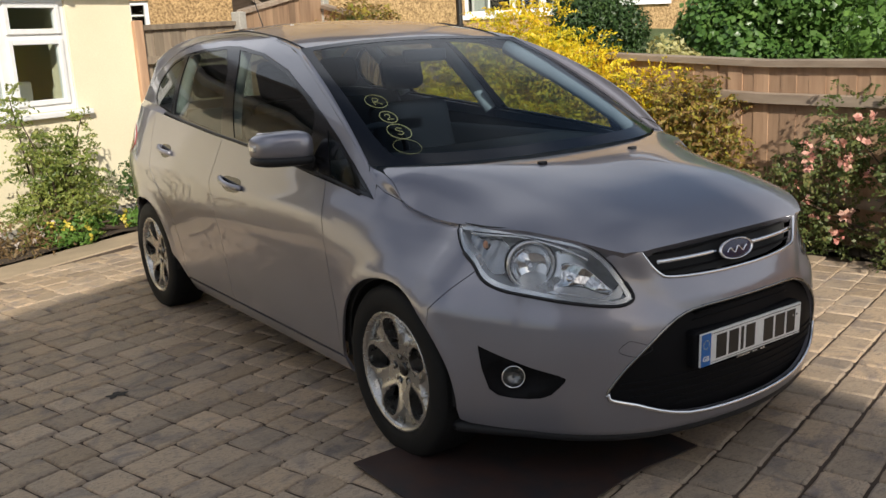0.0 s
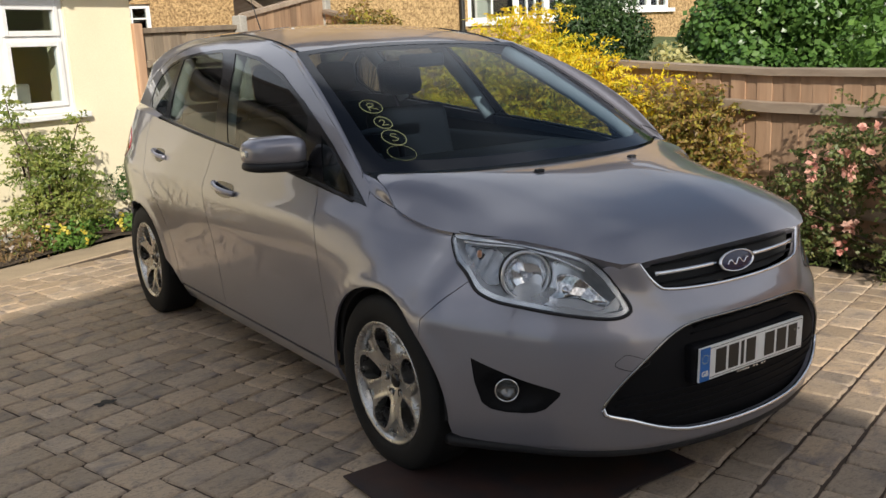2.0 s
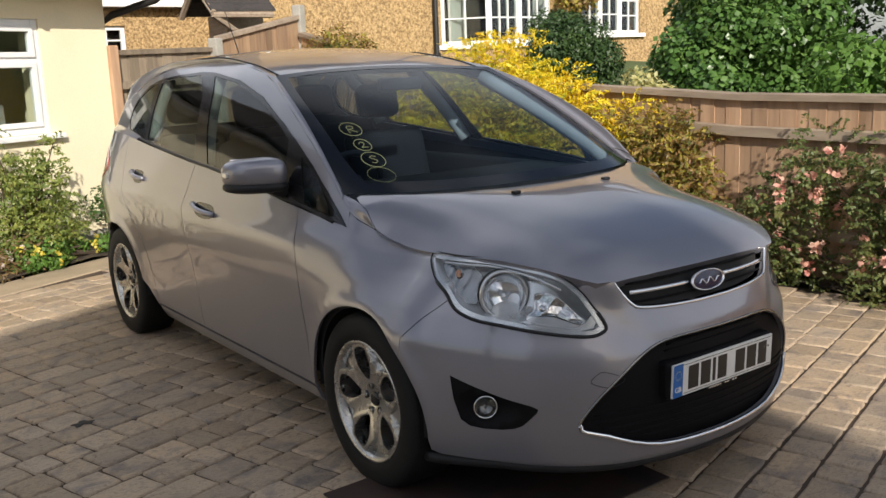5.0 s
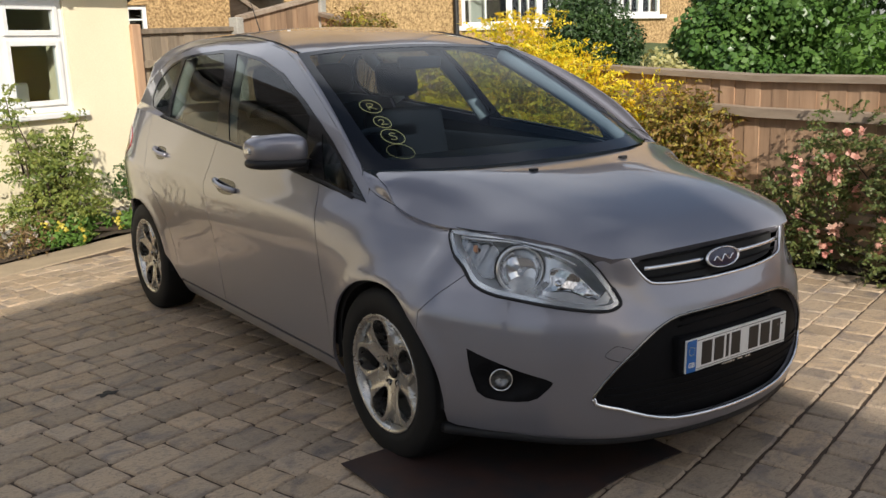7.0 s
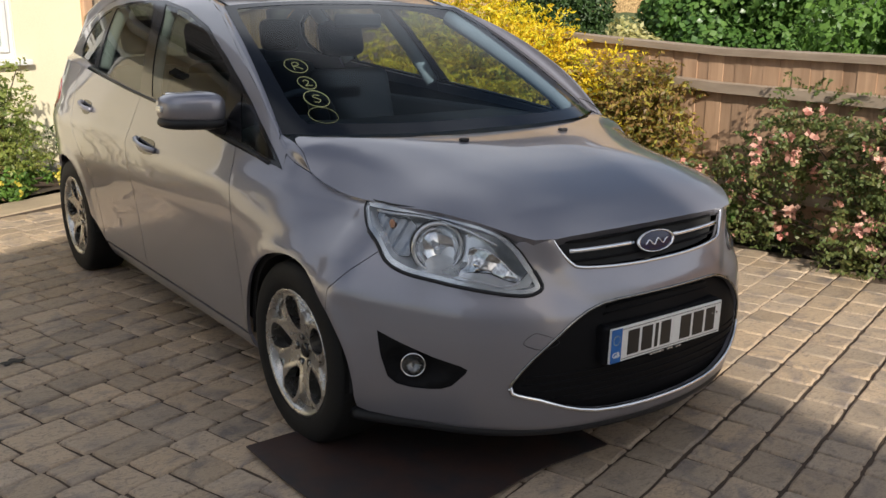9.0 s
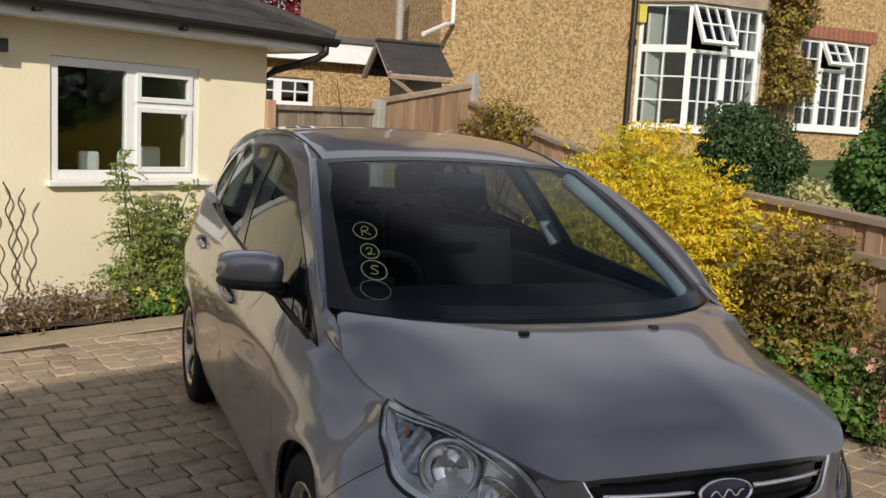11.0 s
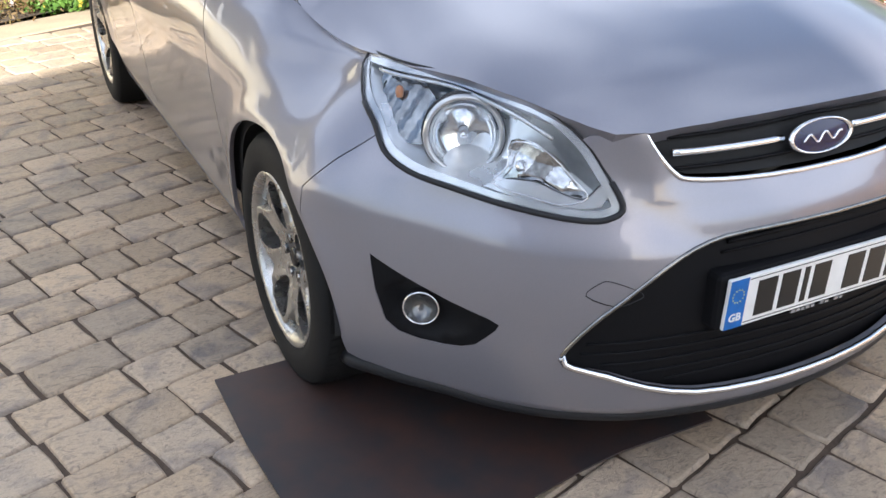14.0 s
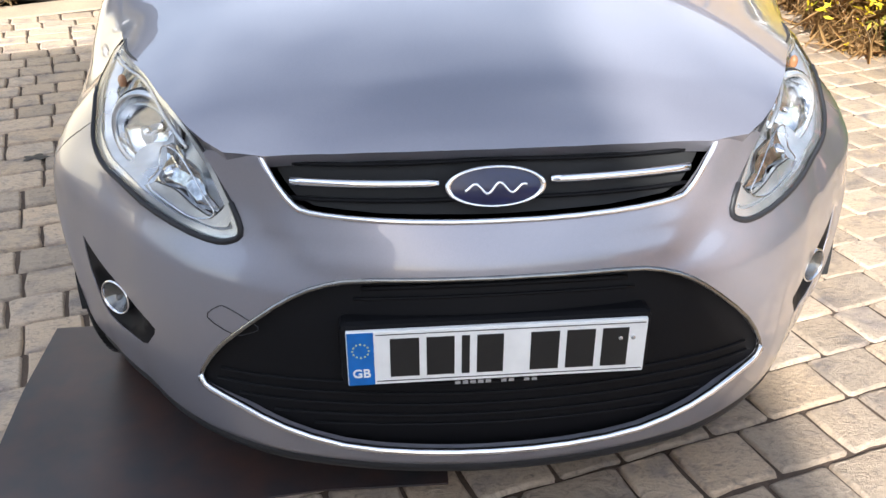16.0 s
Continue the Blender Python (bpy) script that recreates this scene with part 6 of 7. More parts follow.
# wheels
def wheel(y, s):
    """A five-spoke alloy wheel, its spokes forked towards the rim."""
    m = Matrix.Translation((s * 0.775, y, WHEEL_Z)) @ Matrix.Rotation(radians(90 * s), 4, "Y") @ Matrix.Rotation(radians(48), 4, "Z")
    tyre = [(0.205, -0.10), (0.225, -0.105), (0.27, -0.108), (0.298, -0.100), (0.312, -0.085), (0.316, -0.06), (0.3165, 0.0), (0.316, 0.06), (0.312, 0.085), (0.300, 0.099), (0.285, 0.1035), (0.272, 0.107), (0.262, 0.1065), (0.25, 0.108), (0.232, 0.104), (0.222, 0.098), (0.208, 0.092)]
    w = part("wheel", lathe(tyre, 56, m), RUBBER, car, "black tyre on a silver five-spoke alloy", smooth=True)
    treads = bmesh.new()
    for i in range(90):
        a = 2 * math.pi * i / 90
        for h0, h1, sk in ((-0.088, -0.05, 0.02), (-0.045, -0.004, -0.015), (0.004, 0.045, 0.015), (0.05, 0.088, -0.02)):
            q = [(a, h0), (a + 0.052, h0), (a + 0.052 + sk, h1), (a + sk, h1)]
            rr = lambda h: 0.3195 if abs(h) < 0.07 else 0.3150
            treads.faces.new([treads.verts.new(m @ Vector((rr(h) * math.cos(b), rr(h) * math.sin(b), h))) for b, h in q])
    part("tread", treads, RUBBER, w)
    part("rim", lathe([(0.205, -0.09), (0.198, -0.05), (0.195, 0.03), (0.200, 0.070), (0.212, 0.088), (0.2195, 0.094), (0.221, 0.099), (0.216, 0.101), (0.208, 0.094), (0.202, 0.084), (0.197, 0.07)], 56, m), ALLOY, w, smooth=True)
    part("brake_disc", lathe([(0.0005, 0.012), (0.138, 0.012), (0.142, 0.006), (0.142, -0.01)], 40, m), surface("brake_steel", (0.09, 0.08, 0.075), rough=0.45, metal=0.9, grain=60, bump=0.1) if "brake_steel" not in bpy.data.materials else bpy.data.materials["brake_steel"], w, smooth=True)
    part("hub_back", lathe([(0.0005, -0.03), (0.19, -0.03), (0.194, -0.05)], 32, m), DARK, w)
    # the face: five broad spokes that fork to the rim, with deep oval openings between them
    def face(a, r, out=0.0):
        k = abs(((a / (2 * math.pi / 5) + 0.5) % 1) - 0.5) * (2 * math.pi / 5)
        wide = 0.004 + 1.05 * max(r - 0.132, 0)
        fork = min(max((wide - k * r) / 0.006, 0), 1)
        fork = fork * fork * (3 - 2 * fork)
        rib = 0.006 * math.exp(-((k * r - 0.030) / 0.010) ** 2) * min(max((r - 0.06) / 0.04, 0), 1)
        h = 0.058 + 0.032 * math.sin(min(r / 0.205, 1) * math.pi / 2) ** 1.6 - 0.024 * fork * min(max((r - 0.125) / 0.03, 0), 1) + 0.5 * rib - 0.008 * math.exp(-(r / 0.033) ** 2)
        return m @ Vector((r * math.cos(a), r * math.sin(a), h + out))

    ovals = []
    for k in range(6):
        a = 2 * math.pi * (k + 0.5) / 5
        ov = []
        for t in np.linspace(0, 2 * math.pi, 25)[:-1]:
            along, across = 0.135 + 0.061 * math.cos(t), (0.042 + 0.015 * math.cos(t)) * math.copysign(abs(math.sin(t)) ** 0.8, math.sin(t))
            ov.append((a + math.atan2(across, along), math.hypot(along, across)))
        ovals.append(ov)
    a0, a1 = math.pi / 5, 2 * math.pi + math.pi / 5
    disc = line((a0, 0.012), (a1, 0.012), 48)[:-1] + [(a1, 0.012), (a1, 0.206)] + line((a1, 0.206), (a0, 0.206), 48)[1:]
    skin("spokes", face, disc, (0.035, 0.005), ALLOY, w, "five forked silver spokes", holes=ovals, flange=0.045, mid=m @ Vector((0, 0, -1.0)))
    for k in range(5):
        a = 2 * math.pi * k / 5
        nut = m @ Matrix.Rotation(a + math.pi / 5, 4, "Z") @ Matrix.Translation((0.052, 0, 0.0615))
        # a black disc under each nut paints the shade of its recess
        part("nut_pocket_shade", lathe([(0.0005, 0.004), (0.013, 0.004), (0.0155, 0.0055), (0.0155, -0.01)], 16, nut), GLOSS_BLACK, w, smooth=True)
        part("wheel_nut", lathe([(0.0005, 0.007), (0.007, 0.006), (0.0085, 0.003), (0.0085, -0.01)], 6, nut), ALLOY, w)
    part("centre_cap", lathe([(0.0005, 0.066), (0.020, 0.065), (0.025, 0.062), (0.027, 0.050)], 28, m), GLOSS_BLACK, w, "dark centre cap", smooth=True)
    return w


for s in (-1, 1):
    copy_thing(wheel(0.0, s), Matrix.Translation((0, AXLE_R, 0)))
for y in (0.0, AXLE_R):
    for s in (-1, 1):
        m = Matrix.Translation((s * 0.74, y, WHEEL_Z)) @ Matrix.Rotation(radians(90 * s), 4, "Y")
        part("wheel_liner", lathe([(ARCH + 0.002, 0.125), (ARCH + 0.002, -0.2), (0.02, -0.21)], 30, Matrix.Translation((s * 0.74, y, WHEEL_Z)) @ Matrix.Rotation(radians(90), 4, "Y") @ Matrix.Rotation(radians(85), 4, "Z") @ Matrix.Diagonal((1, 1, s, 1)), arc=0.528), DARK, car, smooth=True)
bm = box((-0.60, -0.35, 0.19), (0.60, 3.20, 0.30), None, 0.03)
part("underbody", bm, DARK, car, "dark underbody")
part("undertray", box((-0.40, -0.70, 0.205), (0.40, -0.3, 0.25), None, 0.02), DARK, car)


# the door mirror; the other door has lost its own
for s in (-1,):
    bm = bmesh.new()
    bmesh.ops.create_uvsphere(bm, u_segments=28, v_segments=18, radius=1)
    for v in bm.verts:
        x, y, z = v.co
        q = lambda t, e: math.copysign(abs(t) ** e, t)
        x, y, z = q(x, 0.62), q(y, 0.75), q(z, 0.62)
        y = y * (1.0 if y < 0 else 0.25)
        z = z * (1.0 - 0.10 * x) - 0.02 * y
        v.co = Vector((s * (0.935 + 0.108 * x), 0.66 + 0.095 * y + 0.05 * x, 1.088 + 0.060 * z))
    mirror_ob = part("door_mirror", bm, PAINT, car, "body-coloured door mirror", smooth=True)
    bm = bmesh.new()
    bmesh.ops.create_uvsphere(bm, u_segments=24, v_segments=12, radius=1)
    for v in bm.verts:
        x, y, z = v.co
        q = lambda t, e: math.copysign(abs(t) ** e, t)
        x, y, z = q(x, 0.62), q(y, 0.75), q(z, 0.8)
        v.co = Vector((s * (0.932 + 0.109 * x), 0.662 + 0.097 * y * (1 if y < 0 else 0.3) + 0.05 * x, 1.036 + 0.027 * z))
    part("mirror_base", bm, BLACK, mirror_ob, "black lower half", smooth=True)
    part("mirror_glass", box((-0.085, 0.018, -0.048), (0.085, 0.026, 0.048), Matrix.Translation((s * 0.935, 0.66, 1.095)) @ Matrix.Rotation(s * 0.46, 4, "Z"), 0.004), CHROME, mirror_ob)
    part("arm", tube([(s * 0.80, 0.60, 1.0), (s * 0.84, 0.62, 1.015), (s * 0.90, 0.65, 1.045)], 0.030, sides=10), BLACK, mirror_ob, smooth=True)
    part("indicator", box((min(s * 1.028, s * 1.046), 0.655, 1.075), (max(s * 1.028, s * 1.046), 0.70, 1.10), None, 0.006), LAMP_GREY, mirror_ob, "pale side indicator")

# the cabin
part("dashboard", box((-0.68, 0.42, 0.70), (0.68, 0.86, 0.985), None, 0.05), TRIM, car, "dark dashboard", smooth=True)
verts, faces = [], []
for i, t in enumerate(np.linspace(-0.94, 0.94, 21)):
    a, b = screen(t, 0.015, -0.02), screen(t, 0.40, -0.02)
    verts += [(a.x, a.y + 0.02, a.z - 0.02), (b.x * 0.98, max(a.y + 0.35, 0.48), 0.985)]
    if i:
        faces.append((2 * i - 2, 2 * i, 2 * i + 1, 2 * i - 1))
data_part("dash_top", verts, faces, TRIM, car)


def seat(x, y, w=0.50):
    bm = bmesh.new()
    m = Matrix.Translation((x, y, 0.0))
    add_box(bm, (-w / 2, -0.25, 0.42), (w / 2, 0.27, 0.60), m, 0.06)
    add_box(bm, (-w / 2, 0.0, 0.0), (w / 2, 0.14, 0.60), m @ Matrix.Translation((0, 0.20, 0.58)) @ Matrix.Rotation(radians(-16), 4, "X"), 0.06)
    s = part("seat", bm, CLOTH, car, "dark cloth seat", smooth=True)
    bm = bmesh.new()
    add_box(bm, (-0.13, 0.0, 0.0), (0.13, 0.10, 0.19), m @ Matrix.Translation((0, 0.40, 1.21)) @ Matrix.Rotation(radians(-12), 4, "X"), 0.045)
    part("headrest", bm, CLOTH, s, smooth=True)


seat(-0.37, 1.32)
seat(0.37, 1.32)
for x in (-0.42, 0.0, 0.42):
    seat(x, 2.15, 0.40)
m = Matrix.Translation((-0.37, 0.92, 0.94)) @ Matrix.Rotation(radians(-65), 4, "X")
bm = tube([m @ Vector((0.185 * math.cos(a), 0.185 * math.sin(a), 0)) for a in np.linspace(0, 2 * math.pi, 33)[:-1]], 0.016, closed=True)
add_box(bm, (-0.17, -0.02, -0.02), (0.17, 0.02, 0.01), m, 0.01)
add_box(bm, (-0.07, -0.07, -0.03), (0.07, 0.06, 0.02), m, 0.02)
part("steering_wheel", bm, TRIM, car, smooth=True)
part("cabin_mirror", box((-0.12, 0.98, 1.365), (0.12, 1.01, 1.425), None, 0.012), TRIM, car)
skin("headlining", roof, [(-0.53, 1.18), (0.53, 1.18), (0.53, 3.05), (-0.53, 3.05)], (0.1, 0.1), LINING, car, out=-0.035, flange=0)
for s in (-1, 1):
    # inner faces of pillars and doors
    for y0, z0, y1, z1, r in ((1.50, 1.06, 1.74, 1.47, 0.035), (2.33, 1.14, 2.46, 1.45, 0.035), (0.34, 1.02, 1.08, 1.41, 0.04)):
        pts = [house(y0 + (y1 - y0) * t, z0 + (z1 - z0) * t, -0.045 if y0 > 1 else -0.085) for t in np.linspace(0, 1, 9)]
        part("pillar_trim", tube([(s * q.x, q.y, q.z) for q in pts], r, sides=8), LINING, car, "pale pillar trim", smooth=True)
    part("door_card", box((min(s * 0.74, s * 0.80), 0.55, 0.35), (max(s * 0.74, s * 0.80), 2.75, 0.97), None, 0.02), TRIM, car)
part("parcel_shelf", box((-0.62, 2.62, 0.98), (0.62, 3.15, 1.0)), TRIM, car)
part("cabin_floor", box((-0.72, 0.4, 0.31), (0.72, 3.1, 0.34)), TRIM, car)
part("bulkhead", box((-0.7, 0.38, 0.3), (0.7, 0.42, 0.95)), DARK, car)

# marker-pen rings and figures on the screen
def mark(strokes, name, label, r=0.0022):
    bm = bmesh.new()
    for st, closed in strokes:
        tube([screen(a, b, 0.004) for a, b in st], r, closed=closed, sides=5, bm=bm)
    part(name, bm, CHALK, car, label)


def ringed(ca, cb, ra, rb):
    return ([(ca + ra * math.cos(t), cb + rb * math.sin(t)) for t in np.linspace(0, 2 * math.pi, 29)[:-1]], True)


glyph_r = [(-0.5, -0.9), (-0.4, 0.6), (0.3, 0.7), (0.5, 0.35), (0.2, 0.0), (-0.4, -0.1), (0.0, -0.3), (0.7, -0.8)]
glyph_2 = [(-0.6, 0.3), (-0.2, 0.75), (0.4, 0.5), (0.2, -0.1), (-0.5, -0.7), (0.2, -0.6), (0.8, -0.7)]
glyph_5 = [(0.6, 0.6), (0.0, 0.75), (-0.35, 0.4), (0.1, 0.05), (0.45, -0.3), (0.1, -0.7), (-0.5, -0.6)]
for ca, cb, ra, rb, g in ((-0.802, 0.415, 0.056, 0.050, glyph_r), (-0.803, 0.298, 0.040, 0.040, glyph_2), (-0.803, 0.200, 0.052, 0.048, glyph_5), (-0.815, 0.105, 0.058, 0.045, None)):
    st = [ringed(ca, cb, ra, rb)]
    if g:
        st.append((rounded([(ca + x * ra * 0.62, cb + y * rb * 0.62) for x, y in g], 3, closed=False), False))
    mark(st, "pen_mark", "yellow marker-pen ring on the windscreen" if g else "smudged marker-pen ring on the windscreen", 0.0016 if g else 0.0008)

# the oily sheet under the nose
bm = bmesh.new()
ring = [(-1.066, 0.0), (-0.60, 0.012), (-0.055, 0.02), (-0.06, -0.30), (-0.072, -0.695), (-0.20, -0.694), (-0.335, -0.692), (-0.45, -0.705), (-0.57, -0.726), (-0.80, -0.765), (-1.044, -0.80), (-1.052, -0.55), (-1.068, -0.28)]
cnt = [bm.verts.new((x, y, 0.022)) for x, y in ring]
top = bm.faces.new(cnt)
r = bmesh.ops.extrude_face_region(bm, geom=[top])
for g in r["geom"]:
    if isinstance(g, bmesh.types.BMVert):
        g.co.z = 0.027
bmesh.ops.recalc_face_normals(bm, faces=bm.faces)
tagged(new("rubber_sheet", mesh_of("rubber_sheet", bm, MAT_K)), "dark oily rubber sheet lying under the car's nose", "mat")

# a dark oil spot on the paving
OIL_X, OIL_Y = -1.522, 1.313
bm = bmesh.new()
spot_rim = []
for k in range(26):
    a = 2 * math.pi * k / 26
    r = 0.036 + 0.022 * noise.noise(Vector((math.cos(a) * 1.3, math.sin(a) * 1.3, 4.0))) + 0.010 * math.sin(5 * a)
    spot_rim.append(bm.verts.new((OIL_X + 1.15 * r * math.cos(a), OIL_Y + 0.9 * r * math.sin(a), 0.0125)))
spot_top = bm.verts.new((OIL_X, OIL_Y, 0.0155))
for k in range(26):
    bm.faces.new((spot_rim[k], spot_rim[(k + 1) % 26], spot_top))
tagged(new("oil_spot", mesh_of("oil_spot", bm, surface("black_oil", (0.018, 0.015, 0.013), rough=0.6, grain=60, bump=0.4, depth=0.003))), "small black oil spot on the paving blocks", "stain")

# ---- plants
def leaf_mesh(name, centers, normals, lengths, widths, material, parent, label="", lobed=False):
    """Many folded leaves in one mesh: each a pointed shape with a fold along its rib."""
    n = len(centers)
    rng = np.random.default_rng(len(name) + n)
    nrm = normals / np.linalg.norm(normals, axis=1)[:, None]
    ref = rng.normal(size=(n, 3))
    ref[:, 2] -= 0.5
    t = ref - (ref * nrm).sum(1)[:, None] * nrm
    t /= np.linalg.norm(t, axis=1)[:, None]
    b = np.cross(nrm, t)
    L, W = lengths[:, None], widths[:, None]
    v = np.stack([centers - t * L * 0.5, centers + b * W * 0.5 - nrm * W * 0.15, centers + t * L * 0.5 - nrm * L * 0.12, centers - b * W * 0.5 - nrm * W * 0.15], 1).reshape(-1, 3)
    me = bpy.data.meshes.new(name)
    me.vertices.add(4 * n)
    me.vertices.foreach_set("co", v.ravel().astype(np.float32))
    idx = np.arange(n)[:, None] * 4 + np.array([0, 1, 2, 0, 2, 3])
    me.loops.add(6 * n)
    me.loops.foreach_set("vertex_index", idx.ravel().astype(np.int32))
    me.polygons.add(2 * n)
    me.polygons.foreach_set("loop_start", (np.arange(2 * n) * 3).astype(np.int32))
    me.update()
    me.validate()
    me.materials.append(material)
    ob = new(name, me)
    attach(ob, parent)
    return tagged(ob, label)


def lobes_of(rng, lo, hi, count, r0, r1, taper=0.4):
    """Lumps of a crown in a box, smaller towards its top."""
    out = []
    for _ in range(count):
        p = rng.uniform(lo, hi)
        k = (p[2] - lo[2]) / max(hi[2] - lo[2], 1e-3)
        mid = (np.array(lo) + np.array(hi)) / 2
        p[:2] = mid[:2] + (p[:2] - mid[:2]) * (1 - taper * k * k)
        out.append((p, rng.uniform(r0, r1)))
    return out


def shrub(name, label, category, lobes, count, length, width, material, stems=10, base=None, seed=1, up=0.5, kind="", flowers=None, spray=0.0, twig=0.0):
    """A bush: stems from its base to its lumps, and leaves thick on the lumps' outer parts."""
    rng = np.random.default_rng(seed)
    mid = np.mean([p for p, _ in lobes], axis=0)
    base = Vector(base if base is not None else (mid[0], mid[1], 0.02))
    t = thing(name, label, category, kind=kind, at=base)
    bm = bmesh.new()
    for k in range(stems):
        p, r = lobes[k % len(lobes)]
        foot = base + Vector((*rng.uniform(-0.12, 0.12, 2), 0))
        tip = Vector(p)
        midp = foot.lerp(tip, 0.5) + Vector(rng.uniform(-0.08, 0.08, 3))
        tube([foot, foot.lerp(midp, 0.6), midp, midp.lerp(tip, 0.6), tip], 0.014, sides=5, bm=bm, taper=0.25)
    tagged(part("stem_growth", bm, BARK, t), kind="stuff")
    wts = np.array([r * r for _, r in lobes])
    pick = rng.choice(len(lobes), count, p=wts / wts.sum())
    cen, rad = np.array([p for p, _ in lobes])[pick], np.array([r for _, r in lobes])[pick]
    d = rng.normal(size=(count, 3))
    d /= np.linalg.norm(d, axis=1)[:, None]
    rr = rad * rng.uniform(0.35, 1.0, count) ** 0.5 * (1 + spray * rng.exponential(0.35, count))
    c = cen + d * rr[:, None] * np.array([1, 1, 0.85])
    if twig:
        # leaves in two rows along arching twigs that leave the lumps outwards and upwards
        each = 13
        k = np.arange(count) // each
        run = (np.arange(count) % each) / each
        root = c[k * each % count]
        way = d[k * each % count] * 0.8 + np.array([0, 0, 0.55]) + rng.normal(scale=0.35, size=d.shape)[k]
        way /= np.linalg.norm(way, axis=1)[:, None]
        flat = np.cross(way, np.array([0.0, 0.0, 1.0]))
        flat /= np.linalg.norm(flat, axis=1)[:, None] + 1e-6
        reach = twig * rng.uniform(0.5, 1.3, count)[k]
        c = root + way * (run * reach)[:, None] + flat * (np.where(np.arange(count) % 2, 1, -1) * length * 0.45)[:, None]
        c[:, 2] -= 0.55 * reach * run * run
        d = flat * np.where(np.arange(count) % 2, 1, -1)[:, None] * 0.5 + d[k * each % count] * 0.6
    c[:, 2] = np.maximum(c[:, 2], 0.03)
    nrm = d + rng.normal(scale=0.55, size=d.shape) + np.array([0, 0, up])
    s = rng.uniform(0.6, 1.25, count)
    leaf_mesh("crown", c, nrm, length * s, width * s, material, t)
    if flowers:
        num, size, fm, lab = flowers
        pick = rng.choice(len(lobes), num, p=wts / wts.sum())
        d = rng.normal(size=(num, 3)) + np.array([-0.7, -0.5, 0.3])
        d /= np.linalg.norm(d, axis=1)[:, None]
        fc = np.array([p for p, _ in lobes])[pick] + d * (np.array([r for _, r in lobes])[pick] * 1.03)[:, None]
        cc, nn = [], []
        for f, q in zip(fc, d):
            k = 9
            o = rng.normal(scale=size * 0.33, size=(k, 3))
            cc.append(f + o)
            nn.append(q + rng.normal(scale=0.7, size=(k, 3)))
        cc, nn = np.concatenate(cc), np.concatenate(nn)
        s = rng.uniform(0.7, 1.2, len(cc)) * size
        leaf_mesh("blossom", cc, nn, s * 0.8, s * 0.7, fm, t, lab)
    return t


R = np.random.default_rng(5)
shrub("golden_shrub", "bright golden yellow shrub spilling over the fence", "shrub", lobes_of(R, (2.22, 1.75, 0.45), (2.95, 4.5, 1.30), 46, 0.16, 0.30) + lobes_of(R, (2.5, 3.0, 1.25), (2.95, 4.1, 1.62), 12, 0.12, 0.2, 0.2), 52000, 0.046, 0.016, L_GOLD, 26, (2.7, 3.0, 0.02), 11, up=0.5, spray=0.25, twig=0.22)
shrub("copper_shrub", "copper and yellow leaved shrub against the fence", "shrub", lobes_of(R, (2.50, 1.30, 0.2), (2.82, 2.35, 1.0), 30, 0.12, 0.22), 14000, 0.040, 0.020, L_COPPER, 14, (2.75, 1.85, 0.02), 12, spray=0.3, twig=0.18)
shrub("ground_cover", "low green leafy cover at the fence foot", "plant", lobes_of(R, (2.45, 0.9, 0.05), (2.8, 2.3, 0.42), 24, 0.10, 0.18), 5000, 0.06, 0.045, L_BRIGHT, 8, (2.72, 1.6, 0.02), 13)
shrub("rose_bush", "sprawling rose bush with coral pink blooms", "bush", lobes_of(R, (2.60, -1.1, 0.12), (2.86, 1.10, 0.98), 46, 0.12, 0.25), 32000, 0.030, 0.018, L_ROSE, 24, (2.78, -0.2, 0.02), 14, flowers=(190, 0.050, PETAL, "coral pink blooms"), spray=0.4, twig=0.14)
shrub("dry_grass", "withered straw-brown grass at the paving's edge", "grass", lobes_of(R, (2.45, 2.45, 0.04), (2.75, 3.5, 0.16), 16, 0.10, 0.18), 2600, 0.26, 0.007, L_STRAW, 8, (2.6, 2.9, 0.02), 25, spray=0.9)
shrub("leafy_weed", "dark green leafy plant at the paving's edge", "plant", lobes_of(R, (2.48, 1.95, 0.06), (2.7, 2.4, 0.22), 8, 0.10, 0.16), 1500, 0.075, 0.055, L_GREEN, 6, (2.6, 2.2, 0.02), 26)
shrub("ivy_hedge", "dense dark green ivy hedge behind the fence", "hedge", lobes_of(R, (4.6, 2.1, 0.9), (5.6, 3.6, 2.15), 38, 0.3, 0.5), 42000, 0.065, 0.055, L_IVY, 14, (4.9, 3.0, 0.6), 15)
shrub("laurel_bush", "bright green laurel bush behind the fence", "bush", lobes_of(R, (4.3, -0.6, 0.8), (5.0, 1.55, 1.45), 24, 0.25, 0.38), 18000, 0.075, 0.04, L_BRIGHT, 12, (4.8, -0.2, 0.6), 16)
shrub("dark_thicket", "dark evergreen thicket behind the garden bushes", "shrub", lobes_of(R, (5.6, -2.4, 0.9), (6.8, 3.0, 2.8), 60, 0.35, 0.55), 34000, 0.075, 0.045, L_DARK, 16, (6.2, 0.4, 0.6), 28)
shrub("yew_bush", "clipped dark evergreen bush before the bay window", "bush", lobes_of(R, (4.15, 4.0, 1.15), (4.62, 4.7, 1.85), 20, 0.22, 0.34, 0.1), 26000, 0.050, 0.022, L_DARK, 8, (4.4, 4.35, 0.8), 17)
shrub("variegated_shrub", "pale variegated shrub behind the fence", "shrub", lobes_of(R, (3.25, 2.0, 0.95), (3.7, 2.9, 1.28), 12, 0.12, 0.2), 3500, 0.05, 0.03, L_CREAM, 6, (3.5, 2.4, 0.75), 18)
